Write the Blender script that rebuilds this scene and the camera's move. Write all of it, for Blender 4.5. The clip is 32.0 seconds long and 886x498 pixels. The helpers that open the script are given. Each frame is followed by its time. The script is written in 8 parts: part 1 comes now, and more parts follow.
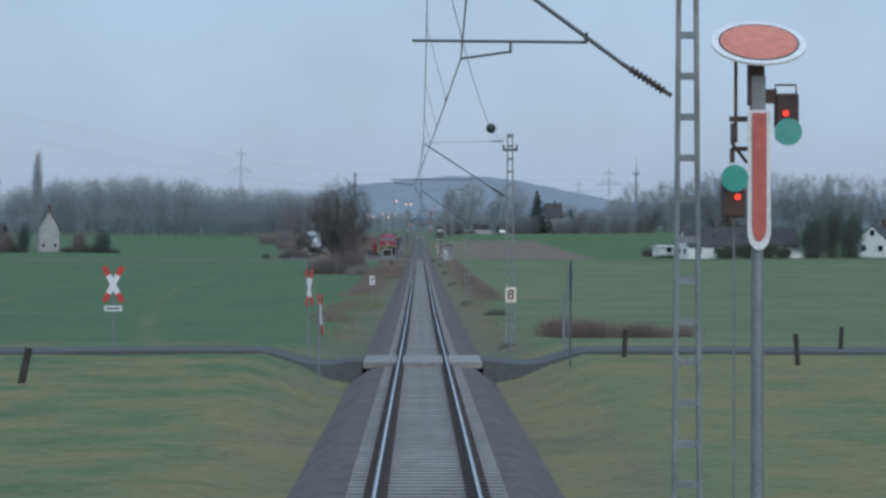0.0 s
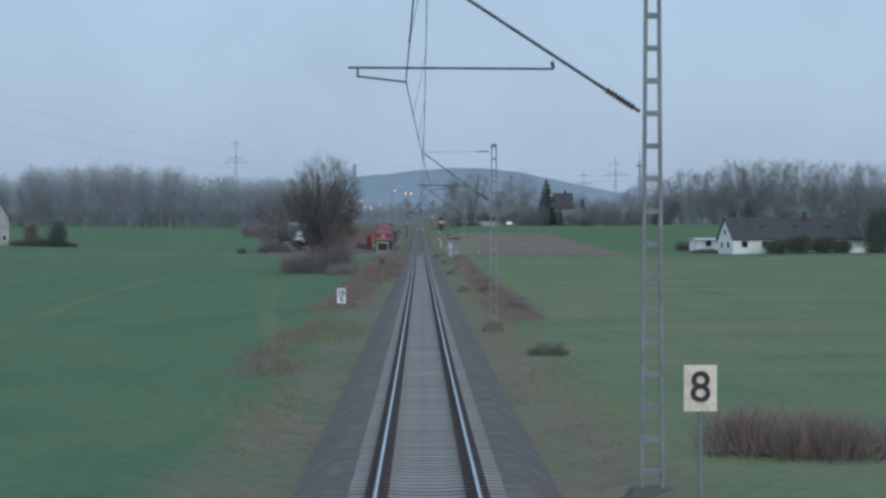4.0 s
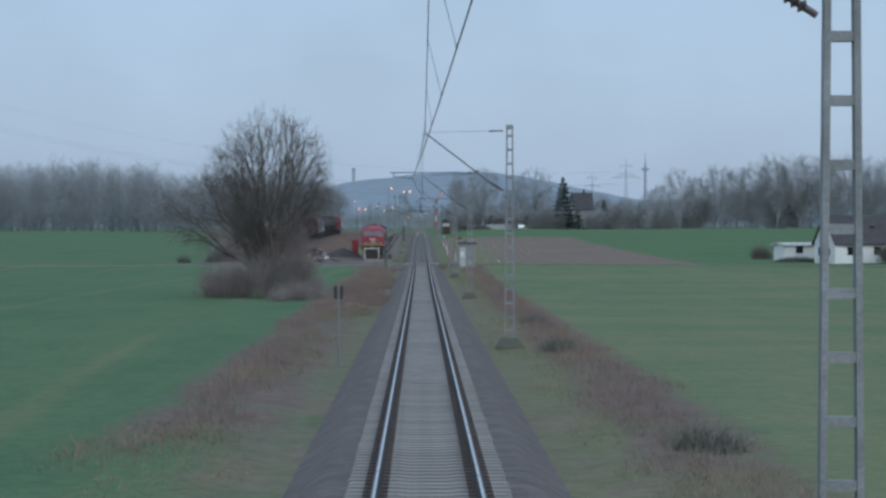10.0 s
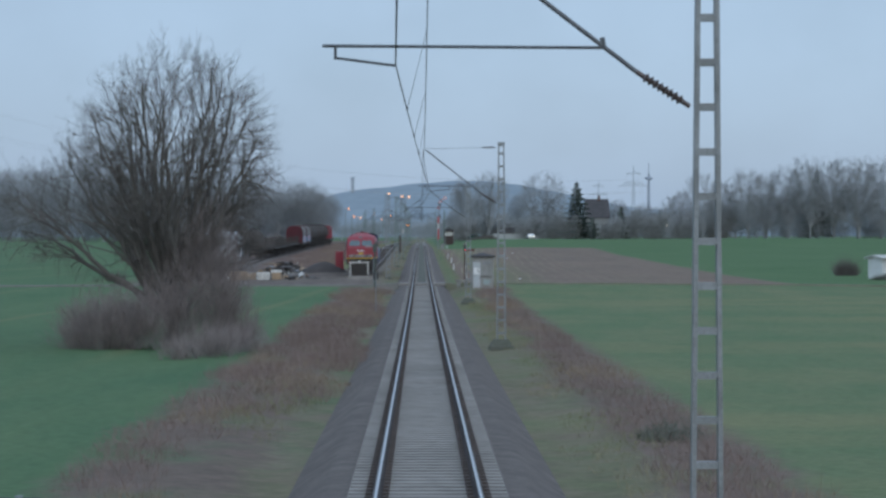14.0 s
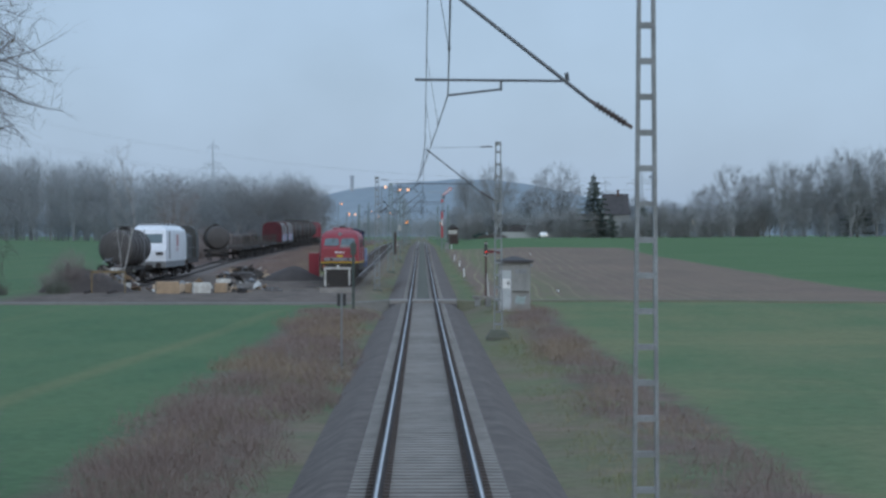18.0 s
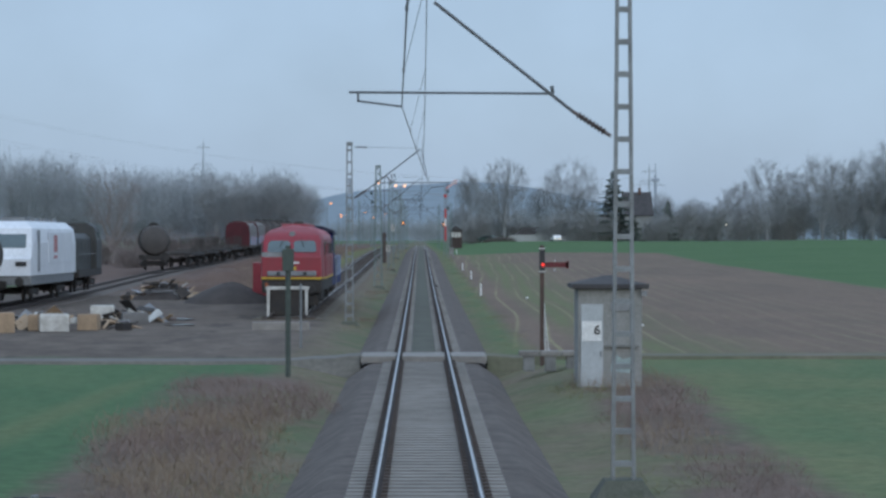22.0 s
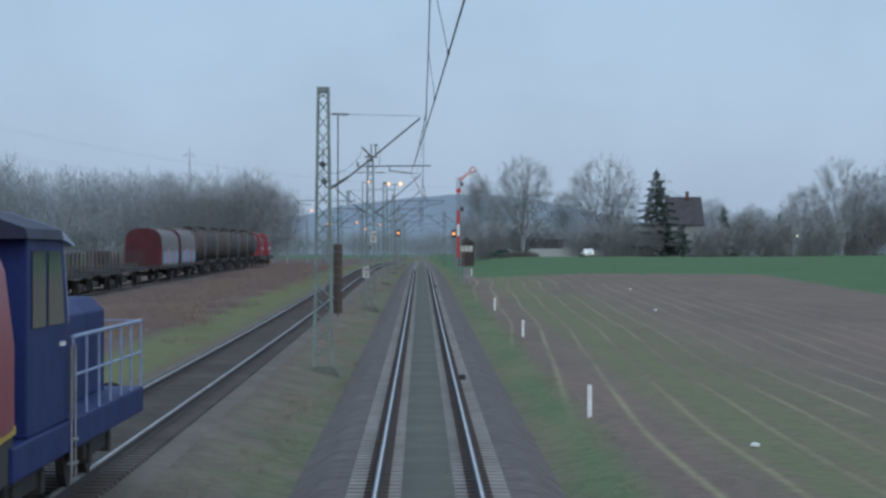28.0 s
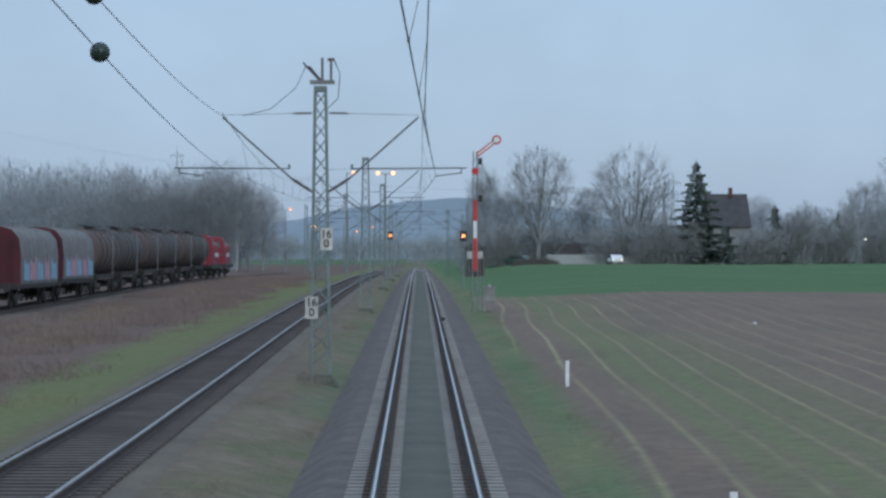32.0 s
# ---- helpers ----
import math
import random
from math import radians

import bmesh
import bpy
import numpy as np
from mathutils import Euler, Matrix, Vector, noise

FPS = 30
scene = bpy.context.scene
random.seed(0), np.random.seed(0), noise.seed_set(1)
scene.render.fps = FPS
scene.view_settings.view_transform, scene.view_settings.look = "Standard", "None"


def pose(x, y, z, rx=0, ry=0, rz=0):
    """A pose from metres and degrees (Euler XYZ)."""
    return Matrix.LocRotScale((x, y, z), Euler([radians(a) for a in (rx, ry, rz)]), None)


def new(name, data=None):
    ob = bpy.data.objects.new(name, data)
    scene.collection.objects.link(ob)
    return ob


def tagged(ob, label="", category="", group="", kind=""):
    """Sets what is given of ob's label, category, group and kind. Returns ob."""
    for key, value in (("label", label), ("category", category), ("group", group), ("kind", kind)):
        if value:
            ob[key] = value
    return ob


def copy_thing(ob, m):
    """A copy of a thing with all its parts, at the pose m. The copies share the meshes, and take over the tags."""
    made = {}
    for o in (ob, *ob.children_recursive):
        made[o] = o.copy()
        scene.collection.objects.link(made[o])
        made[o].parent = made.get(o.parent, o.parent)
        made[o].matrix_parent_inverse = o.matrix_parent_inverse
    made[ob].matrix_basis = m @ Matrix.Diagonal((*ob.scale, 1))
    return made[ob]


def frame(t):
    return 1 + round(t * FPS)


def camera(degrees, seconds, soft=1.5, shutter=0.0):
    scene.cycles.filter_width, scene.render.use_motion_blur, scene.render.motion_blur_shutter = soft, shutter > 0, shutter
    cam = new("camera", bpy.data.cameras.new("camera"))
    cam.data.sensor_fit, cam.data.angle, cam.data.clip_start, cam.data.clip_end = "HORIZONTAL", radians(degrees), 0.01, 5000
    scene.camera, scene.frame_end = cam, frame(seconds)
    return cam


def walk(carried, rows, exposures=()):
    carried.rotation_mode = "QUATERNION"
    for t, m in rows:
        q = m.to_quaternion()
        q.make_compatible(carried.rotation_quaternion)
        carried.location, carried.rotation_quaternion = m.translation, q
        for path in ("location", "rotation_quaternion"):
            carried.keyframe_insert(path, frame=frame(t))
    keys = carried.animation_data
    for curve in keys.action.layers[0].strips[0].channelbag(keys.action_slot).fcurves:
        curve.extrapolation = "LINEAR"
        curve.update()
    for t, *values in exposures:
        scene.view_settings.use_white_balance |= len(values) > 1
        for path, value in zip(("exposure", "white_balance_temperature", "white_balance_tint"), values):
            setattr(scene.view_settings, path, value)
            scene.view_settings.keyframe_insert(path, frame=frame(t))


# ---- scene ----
cam = camera(18.44, 32.0, soft=2.8)

# ---- the line: gradient (per mille) every 35 m from y = -30, and the ride along it ----
GRADE = [-3.2, -5.0, -7.6, -10.0, -9.6, -5.7, -3.2, -3.3, -3.5, -3.4, -3.2, -2.2, -0.8, 0.8, 2.6, 4.6, 5.1, 5.0, 6.3, 7.8, 8.3, 7.6, 6.1, 4.2, 2.3,
         0.4, -0.6, -1.0, -0.8, -0.4]
_ys = np.arange(-30.0, 1002.0, 2.0)
_gr = np.interp(_ys, np.arange(30) * 35.0 - 30.0, GRADE) / 1000.0
_zs = np.concatenate([[0.0], np.cumsum((_gr[1:] + _gr[:-1]))])
_zs -= np.interp(0.0, _ys, _zs)


def zr(y):
    """Height of the rail heads at y."""
    return float(np.interp(y, _ys, _zs))


FOCAL = 4830.0
EYE = 3.546
RIDE = [
    (0.0, -39.0, 742.0),
    (0.5, -39.3, 741.7),
    (1.0, -40.6, 742.0),
    (1.5, -40.3, 741.0),
    (2.0, -42.0, 741.4),
    (2.5, -46.5, 741.9),
    (3.0, -48.0, 742.5),
    (3.5, -50.5, 743.2),
    (4.0, -51.5, 742.9),
    (4.5, -52.5, 742.6),
    (5.0, -53.4, 742.4),
    (5.5, -54.4, 742.1),
    (6.0, -54.2, 741.8),
    (6.5, -54.3, 742.5),
    (7.0, -57.5, 743.7),
    (7.5, -52.3, 742.9),
    (8.0, -51.8, 743.7),
    (8.5, -49.9, 744.8),
    (9.0, -45.6, 742.8),
    (9.5, -43.8, 744.0),
    (10.0, -41.7, 744.0),
    (10.5, -40.7, 745.0),
    (11.0, -34.0, 743.7),
    (11.5, -32.8, 745.4),
    (12.0, -29.5, 746.5),
    (12.5, -27.3, 745.8),
    (13.0, -26.3, 745.9),
    (13.5, -25.2, 745.1),
    (14.0, -23.6, 744.3),
    (14.5, -22.8, 744.5),
    (15.0, -23.2, 744.8),
    (15.5, -23.6, 745.0),
    (16.0, -24.0, 745.2),
    (16.5, -24.4, 745.4),
    (17.0, -23.7, 744.6),
    (17.5, -24.2, 745.2),
    (18.0, -24.5, 745.4),
    (18.5, -24.4, 744.3),
    (19.0, -25.1, 744.2),
    (19.5, -25.4, 744.0),
    (20.0, -24.8, 744.9),
    (20.5, -22.1, 744.9),
    (21.0, -19.8, 745.2),
    (21.5, -18.9, 743.6),
    (22.0, -17.5, 743.3),
    (22.5, -16.1, 743.0),
    (23.0, -14.5, 742.2),
    (23.5, -15.1, 743.3),
    (24.0, -14.5, 743.8),
    (24.5, -13.0, 744.2),
    (25.0, -11.8, 743.1),
    (25.5, -9.4, 744.0),
    (26.0, -6.1, 744.0),
    (26.5, -2.8, 744.0),
    (27.0, 0.4, 744.0),
    (27.5, 3.7, 743.9),
    (28.0, 6.9, 744.3),
    (28.5, 9.8, 744.2),
    (29.0, 11.9, 744.2),
    (29.5, 13.8, 744.1),
    (30.0, 14.0, 743.1),
    (30.5, 14.9, 741.6),
    (31.0, 15.3, 739.3),
    (31.5, 14.6, 740.4),
    (32.0, 14.4, 741.0),
]


def ride_row(t, pitch, vx):
    y = 16.886 * t + 0.02644 * t * t
    return t, pose(-0.11, y, zr(y) + EYE, 90 + math.degrees(pitch / FOCAL), 0, -math.degrees((784.0 - vx) / FOCAL))


walk(cam, [ride_row(*r) for r in RIDE], exposures=[(0.0, 0.0, 5960, 9), (32.0, 0.0, 5960, 9)])

# ---- world: overcast dusk sky ----
world = bpy.data.worlds.new("overcast_dusk")
scene.world = world
world.use_nodes = True
wt = world.node_tree
for n in list(wt.nodes):
    wt.nodes.remove(n)
w_out = wt.nodes.new("ShaderNodeOutputWorld")
w_add = wt.nodes.new("ShaderNodeAddShader")
w_sky = wt.nodes.new("ShaderNodeTexSky")
w_sky.sky_type, w_sky.sun_disc = "NISHITA", False
w_sky.sun_elevation, w_sky.sun_rotation = radians(20), radians(200)
w_b1 = wt.nodes.new("ShaderNodeBackground")
w_b1.inputs[1].default_value = 0.02
w_b2 = wt.nodes.new("ShaderNodeBackground")
w_tc = wt.nodes.new("ShaderNodeTexCoord")
w_sep = wt.nodes.new("ShaderNodeSeparateXYZ")
w_ramp = wt.nodes.new("ShaderNodeValToRGB")
w_ramp.color_ramp.elements[0].position, w_ramp.color_ramp.elements[0].color = 0.0, (0.285, 0.375, 0.51, 1)
w_ramp.color_ramp.elements[1].position, w_ramp.color_ramp.elements[1].color = 1.0, (0.74, 0.91, 1.12, 1)
e = w_ramp.color_ramp.elements.new(0.09)
e.color = (0.335, 0.425, 0.55, 1)
w_noise = wt.nodes.new("ShaderNodeTexNoise")
w_noise.inputs["Scale"].default_value, w_noise.inputs["Detail"].default_value = 16.0, 5.0
w_mix = wt.nodes.new("ShaderNodeMix")
w_mix.data_type, w_mix.blend_type = "RGBA", "MULTIPLY"
w_mix.inputs[0].default_value = 1.0
w_nr = wt.nodes.new("ShaderNodeMapRange")
w_nr.inputs[1].default_value, w_nr.inputs[2].default_value, w_nr.inputs[3].default_value, w_nr.inputs[4].default_value = 0.3, 0.7, 0.94, 1.065
w_map = wt.nodes.new("ShaderNodeMapping")
w_map.inputs["Scale"].default_value = (1, 1, 1.3)
wt.links.new(w_tc.outputs["Generated"], w_sep.inputs[0])
wt.links.new(w_tc.outputs["Generated"], w_map.inputs[0])
wt.links.new(w_map.outputs[0], w_noise.inputs["Vector"])
wt.links.new(w_sep.outputs[2], w_ramp.inputs[0])
wt.links.new(w_noise.outputs[0], w_nr.inputs[0])
wt.links.new(w_ramp.outputs[0], w_mix.inputs[6])
wt.links.new(w_nr.outputs[0], w_mix.inputs[7])
wt.links.new(w_mix.outputs[2], w_b2.inputs[0])
w_b2.inputs[1].default_value = 1.0
wt.links.new(w_sky.outputs[0], w_b1.inputs[0])
wt.links.new(w_b1.outputs[0], w_add.inputs[0])
wt.links.new(w_b2.outputs[0], w_add.inputs[1])
wt.links.new(w_add.outputs[0], w_out.inputs[0])

sun = new("sun", bpy.data.lights.new("sun", "SUN"))
sun.data.energy, sun.data.angle, sun.data.color = 0.9, radians(40), (1.0, 0.96, 0.9)
sun.matrix_world = pose(0, 0, 60, 70, 0, 20)


# ---- materials ----
def nt(m):
    return m.node_tree.nodes, m.node_tree.links


MATS = {}


def mat(name, col, rough=0.7, metal=0.0, col2=None, scale=3.0, fine=40.0, bump=0.15, amount=1.0, rand=0.0, spec=0.4, stretch=(1, 1, 1)):
    """A surface with stains at two scales, fine relief, and a spread of tone from piece to piece."""
    if name in MATS:
        return MATS[name]
    m = bpy.data.materials.new(name)
    m.use_nodes = True
    n, l = nt(m)
    b = n["Principled BSDF"]
    b.inputs["Roughness"].default_value, b.inputs["Metallic"].default_value = rough, metal
    b.inputs["Specular IOR Level"].default_value = spec
    col2 = col2 or tuple(c * 0.62 for c in col)
    tc = n.new("ShaderNodeTexCoord")
    mp = n.new("ShaderNodeMapping")
    mp.inputs["Scale"].default_value = stretch
    l.new(tc.outputs["Object"], mp.inputs[0])
    a = n.new("ShaderNodeTexNoise")
    a.inputs["Scale"].default_value, a.inputs["Detail"].default_value, a.inputs["Roughness"].default_value = scale, 6, 0.65
    f = n.new("ShaderNodeTexNoise")
    f.inputs["Scale"].default_value, f.inputs["Detail"].default_value = fine, 3
    l.new(mp.outputs[0], a.inputs["Vector"])
    l.new(mp.outputs[0], f.inputs["Vector"])
    r = n.new("ShaderNodeMapRange")
    r.inputs[1].default_value, r.inputs[2].default_value, r.inputs[4].default_value = 0.32, 0.68, amount
    l.new(a.outputs[0], r.inputs[0])
    mx = n.new("ShaderNodeMix")
    mx.data_type = "RGBA"
    mx.inputs[6].default_value, mx.inputs[7].default_value = (*col, 1), (*col2, 1)
    l.new(r.outputs[0], mx.inputs[0])
    r2 = n.new("ShaderNodeMapRange")
    r2.inputs[1].default_value, r2.inputs[2].default_value, r2.inputs[3].default_value, r2.inputs[4].default_value = 0.3, 0.7, 0.84, 1.14
    l.new(f.outputs[0], r2.inputs[0])
    m2 = n.new("ShaderNodeMix")
    m2.data_type, m2.blend_type = "RGBA", "MULTIPLY"
    m2.inputs[0].default_value = 1.0
    l.new(mx.outputs[2], m2.inputs[6])
    l.new(r2.outputs[0], m2.inputs[7])
    last = m2.outputs[2]
    if rand:
        oi = n.new("ShaderNodeObjectInfo")
        r3 = n.new("ShaderNodeMapRange")
        r3.inputs[3].default_value, r3.inputs[4].default_value = 1 - rand, 1 + rand
        l.new(oi.outputs["Random"], r3.inputs[0])
        m3 = n.new("ShaderNodeMix")
        m3.data_type, m3.blend_type = "RGBA", "MULTIPLY"
        m3.inputs[0].default_value = 1.0
        l.new(last, m3.inputs[6])
        l.new(r3.outputs[0], m3.inputs[7])
        last = m3.outputs[2]
    l.new(last, b.inputs["Base Color"])
    rr = n.new("ShaderNodeMapRange")
    rr.inputs[3].default_value, rr.inputs[4].default_value = max(0.02, rough - 0.12), min(1, rough + 0.12)
    l.new(a.outputs[0], rr.inputs[0])
    l.new(rr.outputs[0], b.inputs["Roughness"])
    if bump:
        bp = n.new("ShaderNodeBump")
        bp.inputs["Strength"].default_value, bp.inputs["Distance"].default_value = bump, 0.02
        l.new(f.outputs[0], bp.inputs["Height"])
        l.new(bp.outputs[0], b.inputs["Normal"])
    MATS[name] = m
    return m


def glow(name, col, strength):
    m = bpy.data.materials.new(name)
    m.use_nodes = True
    b = m.node_tree.nodes["Principled BSDF"]
    b.inputs["Base Color"].default_value = (*col, 1)
    b.inputs["Emission Color"].default_value = (*col, 1)
    b.inputs["Emission Strength"].default_value = strength
    MATS[name] = m
    return m


galv = mat("galvanised_steel", (0.24, 0.26, 0.27), 0.55, 0.3, (0.16, 0.17, 0.17), 2.0, 30)
mast_green = mat("green_grey_mast_paint", (0.20, 0.25, 0.24), 0.6, 0.1, (0.12, 0.15, 0.14), 2.0, 30)
cable = mat("weathered_copper_wire", (0.05, 0.055, 0.06), 0.5, 0.5)
tube_steel = mat("galvanised_tube", (0.13, 0.14, 0.15), 0.5, 0.4)
porcelain = mat("brown_porcelain", (0.095, 0.075, 0.07), 0.3, 0.0)
rail_head = mat("polished_rail_head", (0.62, 0.64, 0.66), 0.30, 0.9, (0.5, 0.5, 0.5))
rail_rust = mat("rusty_rail_side", (0.06, 0.045, 0.04), 0.85, 0.0, (0.035, 0.028, 0.026))
concrete = mat("weathered_concrete", (0.285, 0.268, 0.245), 0.9, 0.0, (0.20, 0.188, 0.172), 2.5, 45, 0.25, rand=0.12)
mossy = mat("dark_mossy_footing", (0.115, 0.115, 0.095), 0.95, 0.0, (0.07, 0.078, 0.055), 3.0, 30, 0.4)
concrete_old = mat("stained_concrete", (0.27, 0.27, 0.26), 0.9, 0.0, (0.16, 0.16, 0.15), 2.0, 35, 0.25)
ballast_m = mat("grey_ballast", (0.135, 0.112, 0.098), 0.95, 0.0, (0.070, 0.058, 0.050), 1.6, 11, 1.0)
bark = mat("grey_brown_bark", (0.15, 0.138, 0.125), 0.9, 0.0, (0.095, 0.086, 0.078), 2.0, 20, 0.5)
# Paler and cooler than bark: distance haze is put into this base colour.
bark_far = mat("haze_paled_wood_bark", (0.315, 0.335, 0.343), 0.95, 0.0, (0.25, 0.265, 0.272), 0.03, 1.0, 0.0)
bramble = mat("reddish_bramble_stems", (0.235, 0.175, 0.15), 0.95, 0.0, (0.16, 0.125, 0.11), 0.6, 8, 0.0)
dead_grass = mat("pale_dead_grass", (0.30, 0.26, 0.16), 0.95, 0.0, (0.2, 0.17, 0.1), 0.5, 8, 0.0)
rough_green = mat("rough_green_grass", (0.17, 0.19, 0.085), 0.95, 0.0, (0.23, 0.21, 0.11), 0.5, 8, 0.0)
scrub_m = mat("dry_brown_scrub", (0.27, 0.21, 0.15), 0.95, 0.0, (0.18, 0.14, 0.10), 0.5, 8, 0.0)
evergreen = mat("dark_evergreen_needles", (0.12, 0.145, 0.13), 0.9, 0.0, (0.09, 0.112, 0.104), 1.0, 9, 0.0)
# Leaf colour lightened to carry the haze before the farm trees.
ivy_m = mat("hazy_ivy_leaves", (0.135, 0.155, 0.135), 0.9, 0.0, (0.10, 0.118, 0.106), 1.0, 9, 0.0)
hedge_m = mat("dull_hedge_leaves", (0.13, 0.14, 0.112), 0.9, 0.0, (0.09, 0.099, 0.08), 1.0, 9, 0.0)
white_paint = mat("white_paint", (0.78, 0.79, 0.78), 0.55, 0.0, (0.62, 0.62, 0.6), 1.2, 20, 0.05)
white_wall = mat("white_rendered_wall", (0.78, 0.78, 0.76), 0.85, 0.0, (0.66, 0.66, 0.63), 0.5, 12, 0.1)
white_worn = mat("worn_white_paint", (0.62, 0.62, 0.58), 0.7, 0.0, (0.36, 0.34, 0.31), 2.0, 20, 0.2)
red_paint = mat("signal_red_paint", (0.55, 0.045, 0.04), 0.45, 0.0, (0.4, 0.03, 0.03), 1.5, 20, 0.05)
black_paint = mat("black_paint", (0.02, 0.02, 0.022), 0.5, 0.0, (0.035, 0.035, 0.035))
roof_dark = mat("dark_roof_tiles", (0.075, 0.07, 0.07), 0.85, 0.0, (0.05, 0.048, 0.05), 1.0, 10, 0.4)
glass_dark = mat("dark_window_glass", (0.03, 0.035, 0.04), 0.08, 0.0, (0.02, 0.025, 0.03), bump=0.0, spec=0.6)


# ---- mesh building ----
class Geo:
    def __init__(self):
        self.v, self.f = [], []

    def add(self, vs, fs):
        o = len(self.v)
        self.v.extend(vs)
        self.f.extend([tuple(i + o for i in q) for q in fs])
        return self

    def box(self, x, y, z, sx, sy, sz, turn=0.0, tilt=0.0):
        m = Matrix.Translation((x, y, z)) @ Euler((tilt, 0, turn)).to_matrix().to_4x4()
        vs = [tuple(m @ Vector((a * sx / 2, b * sy / 2, c * sz / 2))) for c in (-1, 1) for a, b in ((-1, -1), (1, -1), (1, 1), (-1, 1))]
        return self.add(vs, [(3, 2, 1, 0), (4, 5, 6, 7), (0, 1, 5, 4), (1, 2, 6, 5), (2, 3, 7, 6), (3, 0, 4, 7)])

    def tube(self, p, q, r, r2=None, n=8, caps=True):
        p, q = Vector(p), Vector(q)
        r2 = r if r2 is None else r2
        d = q - p
        if d.length < 1e-6:
            return self
        d.normalize()
        a = d.orthogonal().normalized()
        b = d.cross(a)
        vs = [tuple(c + (a * math.cos(6.28318 * k / n) + b * math.sin(6.28318 * k / n)) * rad) for c, rad in ((p, r), (q, r2)) for k in range(n)]
        fs = [(k, (k + 1) % n, n + (k + 1) % n, n + k) for k in range(n)]
        if caps:
            fs += [tuple(range(n - 1, -1, -1)), tuple(range(n, 2 * n))]
        return self.add(vs, fs)

    def path(self, pts, r, n=6):
        pts = [Vector(p) for p in pts]
        rings, a = [], None
        for i, p in enumerate(pts):
            d = (pts[min(i + 1, len(pts) - 1)] - pts[max(i - 1, 0)]).normalized()
            a = d.orthogonal().normalized() if a is None else (a - d * a.dot(d)).normalized()
            b = d.cross(a)
            rings.append([tuple(p + (a * math.cos(6.28318 * k / n) + b * math.sin(6.28318 * k / n)) * r) for k in range(n)])
        return self.loft(rings)

    def lathe(self, prof, n=12, at=(0, 0, 0), axis="z"):
        vs, fs = [], []
        for r, h in prof:
            for k in range(n):
                c, s = r * math.cos(6.28318 * k / n), r * math.sin(6.28318 * k / n)
                p = (c, s, h) if axis == "z" else ((c, h, s) if axis == "y" else (h, c, s))
                vs.append((p[0] + at[0], p[1] + at[1], p[2] + at[2]))
        for i in range(len(prof) - 1):
            for k in range(n):
                fs.append((i * n + k, i * n + (k + 1) % n, (i + 1) * n + (k + 1) % n, (i + 1) * n + k))
        fs += [tuple(range(n - 1, -1, -1)), tuple(range((len(prof) - 1) * n, len(prof) * n))]
        return self.add(vs, fs)

    def prism(self, poly, a, b, axis="y"):
        """A polygon drawn out from a to b; its corners are (x, z) for axis y, (y, z) for axis x, (x, y) for axis z."""
        def at(u, w, h):
            return (u, h, w) if axis == "y" else ((h, u, w) if axis == "x" else (u, w, h))
        n = len(poly)
        vs = [at(u, w, h) for h in (a, b) for u, w in poly]
        fs = [(k, (k + 1) % n, n + (k + 1) % n, n + k) for k in range(n)] + [tuple(range(n - 1, -1, -1)), tuple(range(n, 2 * n))]
        return self.add(vs, fs)

    def loft(self, rings, closed=True):
        n = len(rings[0])
        vs = [p for r in rings for p in r]
        fs = []
        for i in range(len(rings) - 1):
            for k in range(n if closed else n - 1):
                fs.append((i * n + k, i * n + (k + 1) % n, (i + 1) * n + (k + 1) % n, (i + 1) * n + k))
        if closed:
            fs += [tuple(range(n - 1, -1, -1)), tuple(range((len(rings) - 1) * n, len(rings) * n))]
        return self.add(vs, fs)

    def move(self, m):
        self.v = [tuple(m @ Vector(p)) for p in self.v]
        return self

    def mesh(self, name, material=None, smooth=False, bevel=0.0):
        me = bpy.data.meshes.new(name)
        me.from_pydata(self.v, [], self.f)
        if material:
            me.materials.append(material)
        bm = bmesh.new()
        bm.from_mesh(me)
        bmesh.ops.recalc_face_normals(bm, faces=bm.faces)
        if bevel:
            bmesh.ops.bevel(bm, geom=bm.edges[:], offset=bevel, segments=2, affect="EDGES", profile=0.6)
        bm.to_mesh(me)
        bm.free()
        if smooth:
            me.polygons.foreach_set("use_smooth", [True] * len(me.polygons))
            me.set_sharp_from_angle(angle=radians(38))
        return me


def part(name, geo, material, parent, label="", smooth=False, bevel=0.0):
    ob = new(name, geo if isinstance(geo, bpy.types.Mesh) else geo.mesh(name, material, smooth, bevel))
    ob.parent = parent
    if label:
        ob["label"] = label
    return ob


def thing(name, m, label, category, group="", kind=""):
    ob = new(name)
    ob.empty_display_size = 0.2
    ob.matrix_world = m
    return tagged(ob, label, category, group, kind)


def solo(name, geo, material, m, label, category, group="", kind="", smooth=False, bevel=0.0):
    ob = new(name, geo.mesh(name, material, smooth, bevel))
    ob.matrix_world = m
    return tagged(ob, label, category, group, kind)


def text(name, words, size, material, parent, m, label=""):
    cu = bpy.data.curves.new(name, "FONT")
    cu.body, cu.size, cu.align_x, cu.align_y, cu.extrude, cu.offset = words, size, "CENTER", "CENTER", 0.004, 0.006
    cu.space_line = 0.85
    tmp = bpy.data.objects.new(name, cu)
    scene.collection.objects.link(tmp)
    me = bpy.data.meshes.new_from_object(tmp.evaluated_get(bpy.context.evaluated_depsgraph_get()))
    bpy.data.objects.remove(tmp)
    me.materials.clear()
    me.materials.append(material)
    ob = new(name, me)
    ob.parent = parent
    ob.matrix_local = m
    if label:
        ob["label"] = label
    return ob


FACE = Euler((radians(90), 0, 0)).to_matrix().to_4x4()  # lettering that looks towards -y


